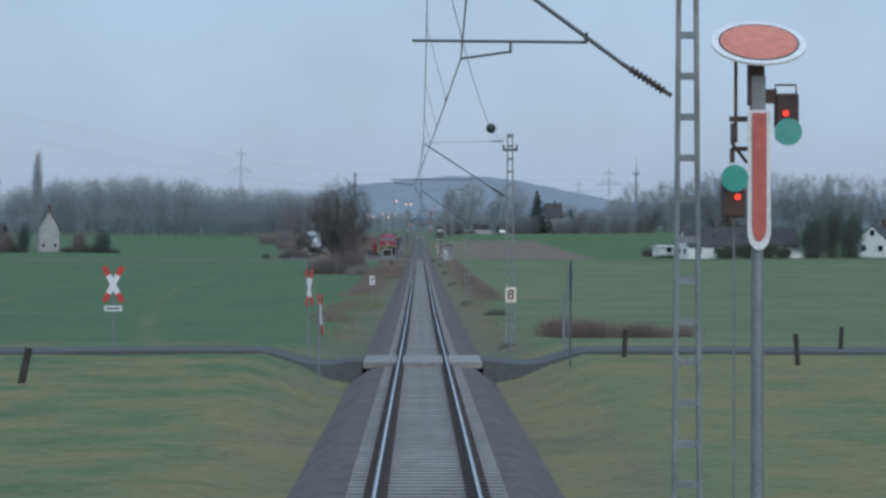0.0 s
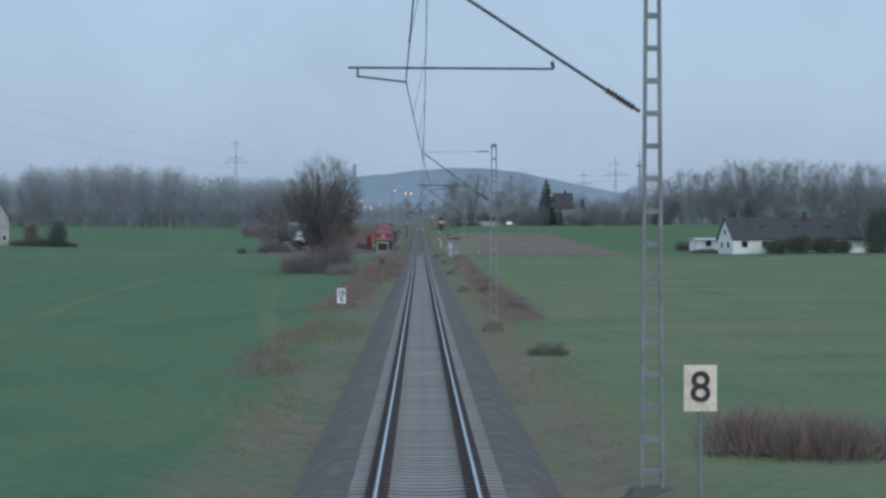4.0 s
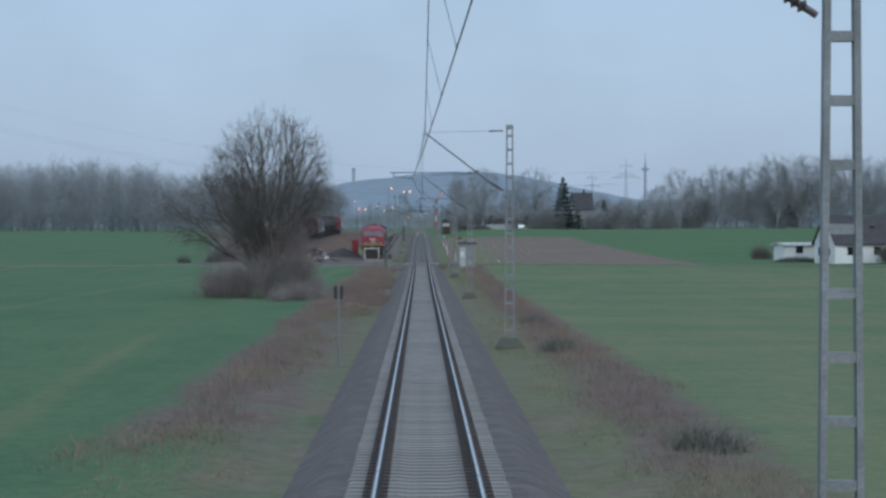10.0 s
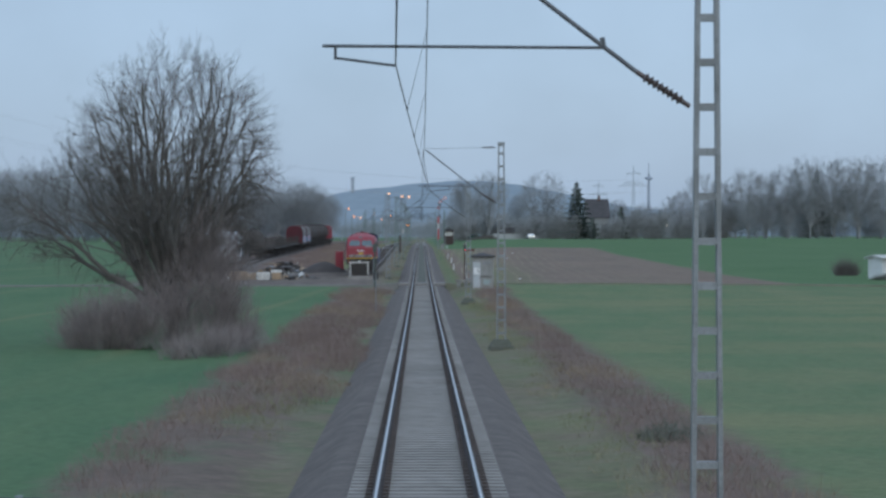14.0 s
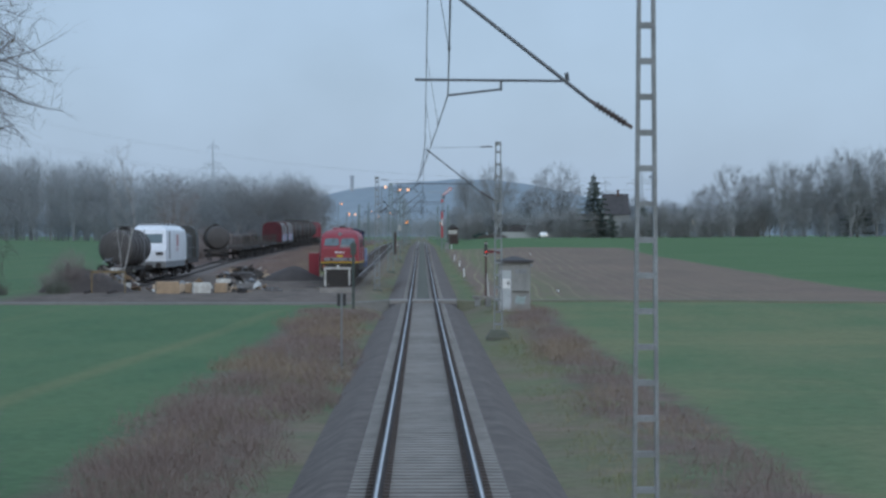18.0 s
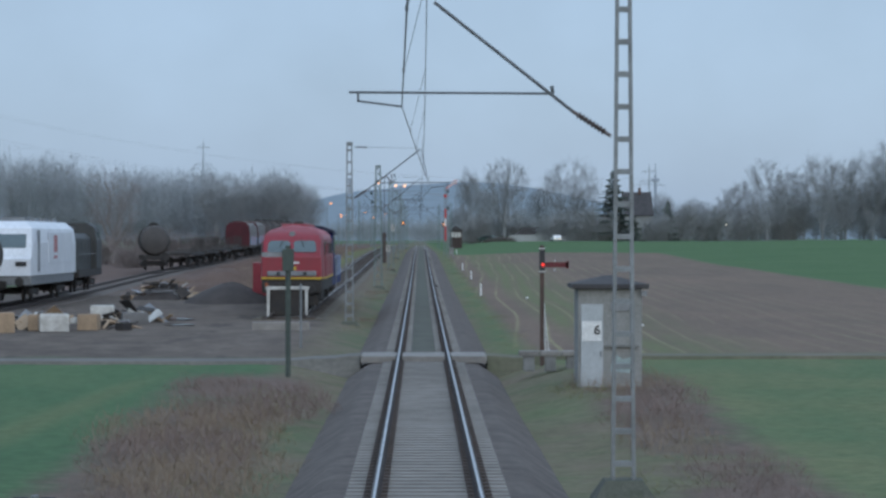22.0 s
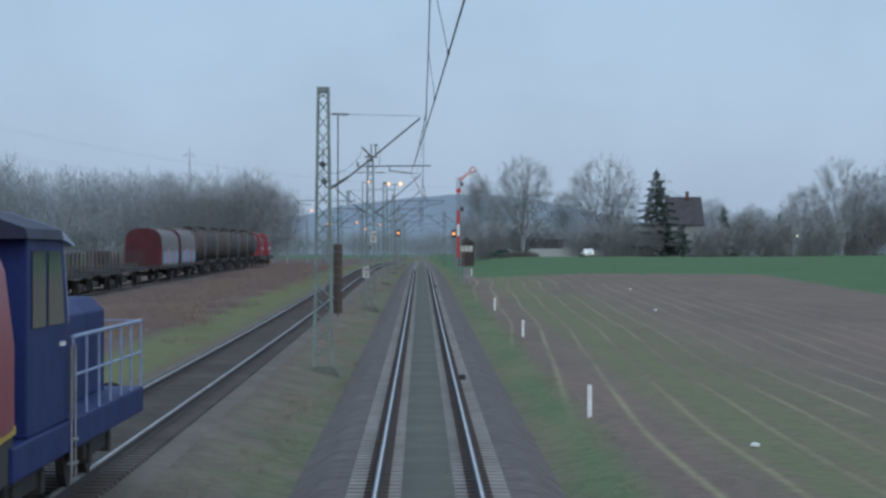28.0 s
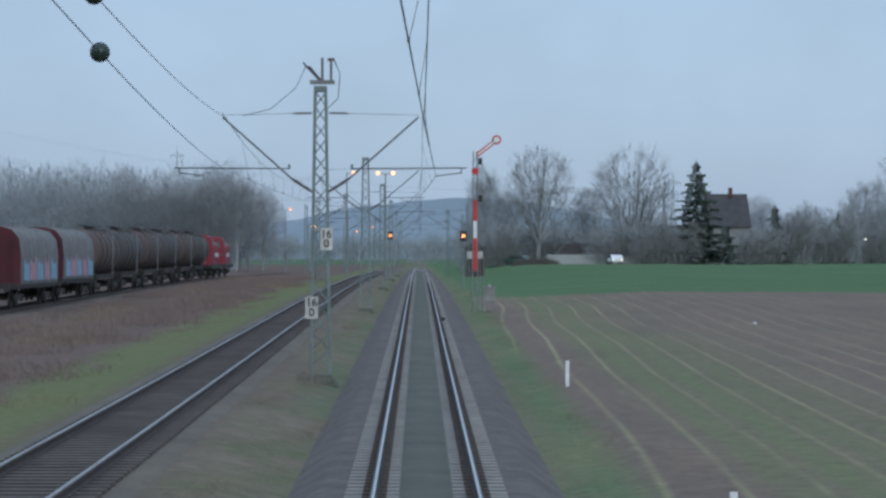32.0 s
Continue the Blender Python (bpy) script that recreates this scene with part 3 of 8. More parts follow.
# ---- overhead line ----
def mast(y, side, stag, top=7.95, style="ladder", x=3.4, bracket=True, back=False, z_base=-0.75, up=0.0):
    """A lattice mast at the line's side with its hinged bracket. stag: where the wire hangs."""
    k = side
    who = "ladder-frame steel catenary mast with a tubular bracket arm" if style == "ladder" else "green-grey cross-braced lattice catenary mast with a bracket"
    ms = thing("catenary_mast", pose(0, y, zr(y)), who, "catenary mast", "catenary masts along the line")
    mx = k * x
    mm = galv if style == "ladder" else mast_green
    wid0, wid1 = (0.34, 0.20) if style == "ladder" else (0.56, 0.30)
    dep = 0.16 if style == "ladder" else 0.42

    def leg(h):
        f = (h - z_base) / (top - z_base)
        return (wid0 + (wid1 - wid0) * f) / 2
    for s in (-1, 1):
        for d in ((0,) if style == "ladder" else (-1, 1)):
            x0, x1 = mx + s * leg(z_base), mx + s * leg(top)
            g = Geo()
            th, dp = (0.055, dep) if style == "ladder" else (0.075, 0.075)
            yo = d * (dep - 0.075) / 2
            g.loft([[(x0 - th / 2, yo - dp / 2, z_base), (x0 + th / 2, yo - dp / 2, z_base), (x0 + th / 2, yo + dp / 2, z_base), (x0 - th / 2, yo + dp / 2, z_base)],
                    [(x1 - th / 2, yo - dp / 2, top), (x1 + th / 2, yo - dp / 2, top), (x1 + th / 2, yo + dp / 2, top), (x1 - th / 2, yo + dp / 2, top)]])
            part("post", g, mm, ms)
    h = z_base + 0.7
    i = 0
    while h < top - 0.2:
        w = leg(h)
        if style == "ladder":
            part("batten", Geo().box(mx, 0, h, 2 * w - 0.03, dep * 0.8, 0.085), mm, ms)
            h += 0.52
        else:
            h2 = min(h + 0.46, top)
            w2 = leg(h2)
            a = 1 if i % 2 else -1
            for yo, o in ((-dep / 2 + 0.03, a), (dep / 2 - 0.03, -a)):
                part("brace", Geo().tube((mx - o * w, yo, h), (mx + o * w2, yo, h2), 0.022, n=4), mm, ms)
            h = h2
        i += 1
    part("cap_plate", Geo().box(mx, 0, top + 0.06, wid1 + 0.07, dep + 0.03, 0.16), mm, ms, bevel=0.01)
    part("footing", Geo().loft([[(mx + a * s, b * s * 1.1, zz) for a, b in ((-1, -1), (1, -1), (1, 1), (-1, 1))] for s, zz in ((0.55, z_base - 0.3), (0.5, z_base + 0.15), (0.3, z_base + 0.45))]),
         mossy, ms, "dark mossy concrete footing")
    if y == 111.5:  # anchor yoke below the top
        part("anchor_yoke", Geo().box(mx, -0.12, top - 0.52, 0.62, 0.08, 0.10), tube_steel, ms, bevel=0.01)
        for s in (-1, 1):
            part("anchor_insulator", Geo().lathe([(0.02, -0.1), (0.05, -0.06), (0.03, 0.0), (0.05, 0.06), (0.02, 0.1)], 10, (mx + s * 0.27, -0.12, top - 0.40)), porcelain, ms)
    if bracket:
        for kk in ((k, -k) if back else (k,)):
            off = 0.0 if kk == k else 2 * mx
            sx = 1 if kk == k else -1

            def P(u, w):  # u: distance from the line's centre towards the mast
                base = k * u
                return (base if sx == 1 else 2 * mx - base, 0.0, w + up)
            ex = x - 0.2
            br = part("bracket_tube", Geo().tube(P(ex - 0.62, 5.72), P(0.12, 7.46), 0.027, n=8), tube_steel, ms, "slanting bracket tube")
            p0, p1 = Vector(P(ex, 5.32)), Vector(P(ex - 0.62, 5.72))
            d, ln = (p1 - p0).normalized(), (p1 - p0).length
            prof = [(0.03, 0.0), (0.03, 0.14 * ln)]
            for j in range(8):
                h0 = ln * (0.16 + 0.09 * j)
                prof += [(0.032, h0), (0.066, h0 + 0.025), (0.032, h0 + 0.05)]
            g = Geo().lathe(prof + [(0.03, ln)], 10)
            g.move(Matrix.Translation(p0) @ d.to_track_quat("Z", "Y").to_matrix().to_4x4())
            part("insulator", g, porcelain, br, "ribbed grey-brown insulator")
            part("stay_wire", Geo().tube(P(ex, 7.58), P(0.1, 7.52), 0.007, n=6), tube_steel, ms)
            p0, p1 = Vector(P(ex - 0.05, 7.58)), Vector(P(ex - 0.6, 7.57))
            d, ln = (p1 - p0).normalized(), (p1 - p0).length
            prof = [(0.012, 0.0)]
            for j in range(7):
                h0 = ln * (0.06 + 0.125 * j)
                prof += [(0.02, h0), (0.044, h0 + 0.02), (0.02, h0 + 0.045)]
            g = Geo().lathe(prof + [(0.012, ln)], 8)
            g.move(Matrix.Translation(p0) @ d.to_track_quat("Z", "Y").to_matrix().to_4x4())
            part("stay_insulator", g, porcelain, ms, "ribbed grey-brown insulator")
            # registration tube, and the steady arm that holds the wire
            st = stag * k
            end = -1.25 if st < 0 else -0.2
            part("registration_tube", Geo().tube(P(2.02, 6.0), P(end, 6.02), 0.019, n=8).tube(P(2.02, 6.0), P(2.0, 6.12), 0.03, n=6), tube_steel, ms)
            piv = end + 0.15 if st < 0 else 1.05
            part("steady_arm", Geo().tube(P(piv, 6.0), P(piv, 5.86), 0.018, n=6).tube(P(piv, 5.88), P(st, 5.79), 0.016, n=6), tube_steel, ms)
    return ms


# y, side, stagger, mast's distance, how far its bracket sits above the usual height
LINE = [(-44.0, 1, -0.35, 3.4, 0.1), (34.7, 1, 0.42, 3.30, 0.1), (111.5, 1, -0.33, 3.60, 0.38), (193.6, 1, 0.42, 3.30, 0.0), (273.3, 1, -0.40, 3.22, -0.16),
        (352.2, 1, 0.28, 3.16, -0.1), (428.0, 1, -0.40, 3.15, -0.12), (504.6, -1, 0.38, 3.22, -0.2), (576.0, -1, -0.40, 3.05, -0.25),
        (645.0, -1, 0.38, 2.90, -0.45), (716.0, -1, -0.38, 3.0, -0.3), (784.0, -1, 0.38, 3.0, -0.3), (852.0, -1, -0.38, 3.0, -0.3), (925.0, -1, 0.38, 3.0, -0.3),
        (1000.0, -1, -0.3, 3.0, -0.3)]
for y, k, st, mx_, up_ in LINE[1:]:
    if y < 520:
        mast(y, k, st, top=(7.78 if y < 200 else 7.64) + up_ * 0.9, x=mx_, up=up_)
    else:
        mast(y, k, st, top=8.0 if y == 576.0 else 7.75, style="lattice", x=mx_, back=600 < y < 900, up=up_)


def wires(y0, a, y1, b, x_off=0.0, ua=0.0, ub=0.0, drop=8, name="overhead_line", h=5.8, hm=7.5):
    """Contact wire, sagging messenger and droppers of one span."""
    sp = thing(name, pose(0, 0, 0), "thin dark contact wire hung from a sagging messenger wire", "overhead wire", "spans of overhead wire")
    n = 24

    def zl(y):
        f = (y - y0) / (y1 - y0)
        return (zr(y0) + ua) * (1 - f) + (zr(y1) + ub) * f
    cw = [(x_off + a + (b - a) * i / n, y0 + (y1 - y0) * i / n, zl(y0 + (y1 - y0) * i / n) + h - 0.10 * 4 * (i / n) * (1 - i / n)) for i in range(n + 1)]
    mw = [(x_off + 0.5 * (a + b) * 0.2, p[1], zl(p[1]) + hm - 1.18 * 4 * (i / n) * (1 - i / n)) for i, p in enumerate(cw)]
    part("contact_wire", Geo().path(cw, 0.009, 6), cable, sp)
    part("messenger_wire", Geo().path(mw, 0.008, 6), cable, sp)
    for j in range(1, drop):
        i = int(round(n * j / drop))
        part("dropper", Geo().tube(mw[i], cw[i], 0.004, n=5), cable, sp)
        part("clamp", Geo().box(cw[i][0], cw[i][1], cw[i][2] + 0.02, 0.03, 0.10, 0.05), tube_steel, sp)
    return sp


for (y0, _, a, _, ua), (y1, _, b, _, ub) in zip(LINE, LINE[1:]):
    wires(y0, a, y1, b, ua=ua, ub=ub)
for y0, y1 in ((645.0, 716.0), (716.0, 784.0), (784.0, 852.0)):
    wires(y0, 0.3, y1, -0.3, -5.7, -0.35, -0.3)


def ball_line(p, q, f, label, r=0.17, sag=0.35):
    p, q = Vector(p), Vector(q)
    w = thing("anchor_wire", pose(0, 0, 0), label, "anchor wire")
    pts = [p.lerp(q, i / 12) - Vector((0, 0, sag * 4 * (i / 12) * (1 - i / 12))) for i in range(13)]
    part("wire", Geo().path([tuple(v) for v in pts], 0.007, 6), cable, w)
    c = p.lerp(q, f) - Vector((0, 0, sag * 4 * f * (1 - f)))
    prof = [(r * math.sin(math.pi * i / 10) + 0.001, -r * math.cos(math.pi * i / 10)) for i in range(11)]
    part("ball", Geo().lathe(prof, 14, tuple(c)), porcelain_green, w, "dark green ball insulator", smooth=True)


porcelain_green = mat("dark_green_glaze", (0.03, 0.05, 0.045), 0.3)
ball_line((3.42, 111.5, zr(111.5) + 8.2), (0.1, 34.7, zr(34.7) + 7.5), 0.46, "thin anchor wire with a round green insulator", 0.14, 1.0)
ball_line((-3.05, 576.0, zr(576) + 6.6), (-5.6, 645.0, zr(645) + 7.0), 0.34, "messenger wire of the siding with a round insulator", 0.12)
ball_line((-3.05, 576.0, zr(576) + 6.4), (-5.4, 645.0, zr(645) + 5.4), 0.34, "contact wire of the siding with a round insulator", 0.12)

# tension weights behind the wide mast
tw = thing("tension_weight", pose(-2.62, 576.5, zr(576)), "stack of rusty iron tension weights on a rod", "tension weight")
part("rod", Geo().tube((0, 0, 1.2), (0, 0, 7.4), 0.02, n=6), tube_steel, tw)
iron = mat("rusty_iron", (0.095, 0.07, 0.06), 0.9, 0.0, (0.07, 0.053, 0.047), 3, 30, 0.4)
for i in range(9):
    part("weight", Geo().lathe([(0.12, 0), (0.135, 0.012), (0.135, 0.212), (0.12, 0.222)], 14, (0, 0, 1.3 + i * 0.235)), iron, tw)


# ---- trees ----
def tri_mesh(name, v, t, material):
    """A mesh from arrays of corners and triangles."""
    me = bpy.data.meshes.new(name)
    me.vertices.add(len(v))
    me.vertices.foreach_set("co", v.astype(np.float32).ravel())
    me.loops.add(len(t) * 3)
    me.loops.foreach_set("vertex_index", t.astype(np.int32).ravel())
    me.polygons.add(len(t))
    me.polygons.foreach_set("loop_start", np.arange(0, len(t) * 3, 3, dtype=np.int32))
    me.update(calc_edges=True)
    me.materials.append(material)
    return me


def tris(geo):
    return np.array([(f[0], f[i], f[i + 1]) for f in geo.f for i in range(1, len(f) - 1)], dtype=np.int32)


def skeleton(seed, domes, stems, points, step, tip, trunk_top, power=2.1):
    """Nodes of a tree whose limbs grow towards points scattered in the given domes (centre, radii, share), as real crowns fill their space."""
    r2 = np.random.RandomState(seed)
    pts = []
    for c, r, share in domes:
        n = int(points * share)
        u = r2.normal(0, 1, (n, 3))
        u = u / np.linalg.norm(u, axis=1)[:, None] * (r2.uniform(0, 1, n) ** 0.42)[:, None]
        wav = np.array([0.93 + 0.22 * noise.noise(Vector((q[0] * 2.6 + seed, q[1] * 2.6, q[2] * 2.6))) for q in u])
        pts.append(u * wav[:, None] * np.array(r) + np.array(c))
    pts = np.concatenate(pts)
    pts = pts[pts[:, 2] > 2 * step]
    pos, par, dirs, sons = [np.array([0.0, 0.0, -1.5 * step])], [-1], [np.array([0.0, 0.0, 1.0])], [[]]

    def add(k, d):
        pos.append(pos[k] + d * step)
        par.append(int(k))
        dirs.append(d)
        sons[k].append(d)
        sons.append([])
        return len(pos) - 1

    def extend(k, d, count, bend):
        for _ in range(count):
            d = d + r2.normal(0, bend, 3)
            d = d / np.linalg.norm(d)
            k = add(k, d)
        return k
    foot = extend(0, np.array([0.0, 0.0, 1.0]), max(1, int(trunk_top / step + 1.5)), 0.03)
    for dx, dy, count in stems:
        d = np.array([dx, dy, 1.0])
        extend(foot, d / np.linalg.norm(d), count, 0.05)
    near = np.full(len(pts), 1e9)
    who = np.zeros(len(pts), dtype=np.int64)
    alive = np.ones(len(pts), dtype=bool)
    fresh = 0
    for _ in range(120):
        P = np.array(pos[fresh:])
        for j0 in range(0, len(P), 256):
            dd = np.linalg.norm(pts[:, None, :] - P[None, j0:j0 + 256, :], axis=2)
            k = dd.argmin(1)
            m = dd[np.arange(len(pts)), k]
            upd = m < near
            near[upd], who[upd] = m[upd], k[upd] + fresh + j0
        fresh = len(pos)
        alive &= near > step * 1.3
        if not alive.any() or fresh > 8000:
            break
        live = alive.nonzero()[0]
        ids = who[live]
        v = pts[live] - np.array(pos)[ids]
        v = v / np.linalg.norm(v, axis=1)[:, None]
        acc = np.zeros((fresh, 3))
        np.add.at(acc, ids, v)
        for k in np.unique(ids):
            d = acc[k] / (np.linalg.norm(acc[k]) + 1e-6) + dirs[k] * 1.15 + r2.normal(0, 0.07, 3)
            d = d / np.linalg.norm(d)
            if len(sons[k]) > 3 or any(float(d @ e2) > 0.93 for e2 in sons[k]):
                alive[live[ids == k]] = False
                continue
            add(k, d)
    n = len(pos)
    P, up = np.array(pos), np.array(par)
    count = np.bincount(up[1:], minlength=n)
    for _ in range(7):  # limbs straighten as they thicken
        acc = np.zeros((n, 3))
        np.add.at(acc, up[1:], P[1:])
        inner = (count > 0) & (np.arange(n) > 2)
        P[inner] = 0.4 * P[inner] + 0.3 * P[up[inner]] + 0.3 * acc[inner] / count[inner][:, None]
    D = P - P[np.maximum(up, 0)]
    D[0] = (0, 0, 1)
    D = D / (np.linalg.norm(D, axis=1)[:, None] + 1e-9)
    area = np.zeros(n)
    kids = np.zeros(n, dtype=np.int64)
    for k in range(n - 1, 0, -1):
        if kids[k] == 0:
            area[k] = tip ** power
        area[par[k]] += area[k] + (tip * 0.5) ** power
        kids[par[k]] += 1
    return P, par, D, area ** (1 / power), r2


def grown_tree(name, x, y, seed, domes, stems, label, points=5600, step=0.27, tip=0.0042, width=0.0028, material=None, group="", twig=(0.3, 0.95), each=14, trunk_top=1.0, power=2.1):
    P, par, D, rad, r2 = skeleton(seed, domes, stems, points, step, tip, trunk_top, power)
    wood = Geo()
    for k in range(1, len(P)):
        q = par[k]
        sides = 8 if rad[k] > 0.09 else 5 if rad[k] > 0.03 else 3
        wood.tube(tuple(P[q]), tuple(P[k]), min(rad[q], rad[k] * 1.25), rad[k], n=sides, caps=False)
    src = np.repeat(np.where(rad < tip * 4.5)[0], each)
    m = len(src)
    out = P[src] - np.array(domes[0][0])
    d = D[src] * 0.45 + out / (np.linalg.norm(out, axis=1)[:, None] + 1e-6) * 0.55 + r2.normal(0, 0.62, (m, 3)) + np.array([0, 0, 0.08])
    d = d / np.linalg.norm(d, axis=1)[:, None]
    ln = r2.uniform(twig[0], twig[1], m)[:, None]
    p = P[src]
    s = r2.normal(0, 1, (m, 3)) * np.array([1, 0.3, 0.1])
    s = s / np.linalg.norm(s, axis=1)[:, None] * width
    mid = p + d * ln * 0.5 + r2.normal(0, 0.03, (m, 3)) * ln
    end = p + d * ln + r2.normal(0, 0.06, (m, 3)) * ln
    fork = mid + (d + r2.normal(0, 0.5, (m, 3))) * ln * 0.4
    v = np.concatenate([p - s, p + s, mid - s * 0.75, mid + s * 0.75, end, fork])
    k = np.arange(m)
    t = np.concatenate([np.stack([k, k + m, k + 3 * m], 1), np.stack([k, k + 3 * m, k + 2 * m], 1), np.stack([k + 2 * m, k + 3 * m, k + 4 * m], 1), np.stack([k + 2 * m, k + 3 * m, k + 5 * m], 1)])
    tr = thing(name, pose(x, y, ground_z(x, y)), label, "tree", group)
    part("trunk", wood, material or bark, tr, smooth=True)
    part("crown", tri_mesh("crown", v, t, material or bark), None, tr, "fine bare twigs")
    return tr


def grown_template(seed, domes, stems, points=420):
    """A unit-high leafless tree with true limbs, light enough to stand in a far wood."""
    P, par, D, rad, r2 = skeleton(seed, domes, stems, points, 0.036, 0.0008, 0.22)
    g = Geo()
    for k in range(1, len(P)):
        q = par[k]
        if rad[k] > 0.003:
            g.tube(tuple(P[q]), tuple(P[k]), min(rad[q], rad[k] * 1.2), rad[k], n=3, caps=False)
        else:
            s = Vector((0.0011, 0.0005, 0)) * (0.6 + 200 * float(rad[k]))
            a_, b_ = Vector(P[q]), Vector(P[k])
            g.add([tuple(a_ - s), tuple(a_ + s), tuple(b_ + s), tuple(b_ - s)], [(0, 1, 2, 3)])
    v, f = np.array(g.v), tris(g)
    src = np.repeat(np.where(rad < 0.0035)[0], 9)
    m = len(src)
    d = D[src] + r2.normal(0, 0.45, (m, 3))
    d = d / np.linalg.norm(d, axis=1)[:, None] * r2.uniform(0.02, 0.05, m)[:, None]
    a = r2.uniform(0, 6.283, m)
    s = np.stack([np.cos(a), np.sin(a), np.zeros(m)], 1) * 0.0012
    p = P[src]
    k = np.arange(m) + len(v)
    return np.concatenate([v, p - s, p + s, p + d]), np.concatenate([f, np.stack([k, k + m, k + 2 * m], 1)])


def curve_pts(p, c, q, n, r2, wob):
    """Points along a bent limb from p to q, pulled towards c, with small kinks."""
    t = np.linspace(0.0, 1.0, n + 1)[:, None]
    pts = (1 - t) ** 2 * p + 2 * t * (1 - t) * c + t ** 2 * q
    pts[1:-1] += r2.normal(0, wob, (n - 1, 3))
    return pts


def limb_tree(seed, domes, n_main, n_sub, n_fine, n_twig, trunk_h, trunk_r, twig, twig_w, wob=0.012, fork=0):
    """A leafless tree: limbs run out from a short trunk to the shell of its domes (centre, radii, limbs), side limbs and twigs fill them.
    Returns the wood as Geo and the fine twigs as corners and triangles."""
    r2 = np.random.RandomState(seed)
    wood = Geo()
    top = max(c[2] + r[2] for c, r, _ in domes)
    wood.tube((0, 0, -0.03 * top), (0.01 * top, 0, trunk_h), trunk_r * 1.25, trunk_r * 0.9, n=9, caps=False)
    starts, ways = [], []

    def tube_run(pts, r0, r1, n):
        m = len(pts) - 1
        for i in range(m):
            wood.tube(pts[i], pts[i + 1], r0 + (r1 - r0) * i / m, r0 + (r1 - r0) * (i + 1) / m, n=n, caps=False)

    for c, rad, share in domes:
        c, rad = np.array(c, float), np.array(rad, float)
        k = max(2, int(n_main * share))
        for i in range(k):
            f = (i + 0.5) / k
            el = math.asin(min(1.0, -0.30 + 1.28 * f))
            az = 2.39996 * i + r2.uniform(-0.3, 0.3)
            d = np.array([math.cos(az) * math.cos(el), math.sin(az) * math.cos(el), math.sin(el)])
            p = np.array([0.0, 0.0, trunk_h * r2.uniform(0.55, 1.0)])
            q = c + d * rad * r2.uniform(0.74, 0.88)
            mid = p + (q - p) * 0.45 + np.array([0, 0, 0.10 * np.linalg.norm(q - p)]) * (1 - f)
            run = curve_pts(p, mid, q, 7, r2, wob * top)
            r_main = trunk_r * r2.uniform(0.38, 0.58)
            tube_run(run, r_main, r_main * 0.16, 6)
            for _ in range(n_sub):
                t = r2.uniform(0.28, 1.0)
                j = min(6, int(t * 7))
                p2 = run[j] + (run[j + 1] - run[j]) * (t * 7 - j)
                e = d + r2.normal(0, 0.50, 3) * (1.25 - 0.5 * t)
                e = e / np.linalg.norm(e)
                q2 = c + e * rad * r2.uniform(0.80, 1.0) * (0.93 + 0.13 * noise.noise(Vector((e[0] * 2.4 + seed, e[1] * 2.4, e[2] * 2.4))))
                q2 = p2 + (q2 - p2) * min(1.0, 0.36 * top / (np.linalg.norm(q2 - p2) + 1e-6))
                m2 = p2 + (q2 - p2) * 0.5 + (run[j + 1] - run[j]) * 0.5
                sub = curve_pts(p2, m2, q2, 4, r2, wob * top * 0.8)
                r_sub = r_main * r2.uniform(0.20, 0.34) * (1.15 - 0.6 * t)
                tube_run(sub, r_sub, r_sub * 0.3, 4)
                for _ in range(n_fine):
                    t3 = r2.uniform(0.15, 1.0)
                    j3 = min(3, int(t3 * 4))
                    p3 = sub[j3] + (sub[j3 + 1] - sub[j3]) * (t3 * 4 - j3)
                    out = (p3 - c) / rad
                    g3 = out / (np.linalg.norm(out) + 1e-6) * 0.55 + e * 0.45 + r2.normal(0, 0.5, 3)
                    g3 = g3 / np.linalg.norm(g3)
                    ln = top * r2.uniform(0.045, 0.10)
                    q3 = p3 + g3 * ln
                    m3 = (p3 + q3) / 2 + r2.normal(0, 0.06, 3) * ln
                    wood.tube(p3, m3, r_sub * 0.30, r_sub * 0.20, n=3, caps=False)
                    wood.tube(m3, q3, r_sub * 0.20, r_sub * 0.08, n=3, caps=False)
                    u = r2.uniform(0.2, 1.0, n_twig)[:, None]
                    starts.append(p3 + (q3 - p3) * u)
                    ways.append(np.repeat(g3[None], n_twig, 0))
    p, d = np.concatenate(starts), np.concatenate(ways)
    m = len(p)
    d = d * 0.6 + r2.normal(0, 0.5, (m, 3)) + np.array([0, 0, 0.12])
    d = d / np.linalg.norm(d, axis=1)[:, None] * r2.uniform(twig[0], twig[1], m)[:, None]
    a = r2.uniform(0, 6.283, m)
    s = np.stack([np.cos(a), np.sin(a) * 0.5, np.sin(a) * 0.2], 1) * twig_w
    k = np.arange(m)
    if not fork:
        return wood, np.concatenate([p - s, p + s, p + d]), np.stack([k, k + m, k + 2 * m], 1)
    mid = p + d * 0.5 + r2.normal(0, 0.06, (m, 3)) * np.linalg.norm(d, axis=1)[:, None]
    side = mid + (d + r2.normal(0, 0.5, (m, 3)) * np.linalg.norm(d, axis=1)[:, None]) * 0.5
    v = np.concatenate([p - s, p + s, mid - s * 0.7, mid + s * 0.7, p + d, side])
    return wood, v, np.concatenate([np.stack([k, k + m, k + 3 * m], 1), np.stack([k, k + 3 * m, k + 2 * m], 1), np.stack([k + 2 * m, k + 3 * m, k + 4 * m], 1), np.stack([k + 2 * m, k + 3 * m, k + 5 * m], 1)])


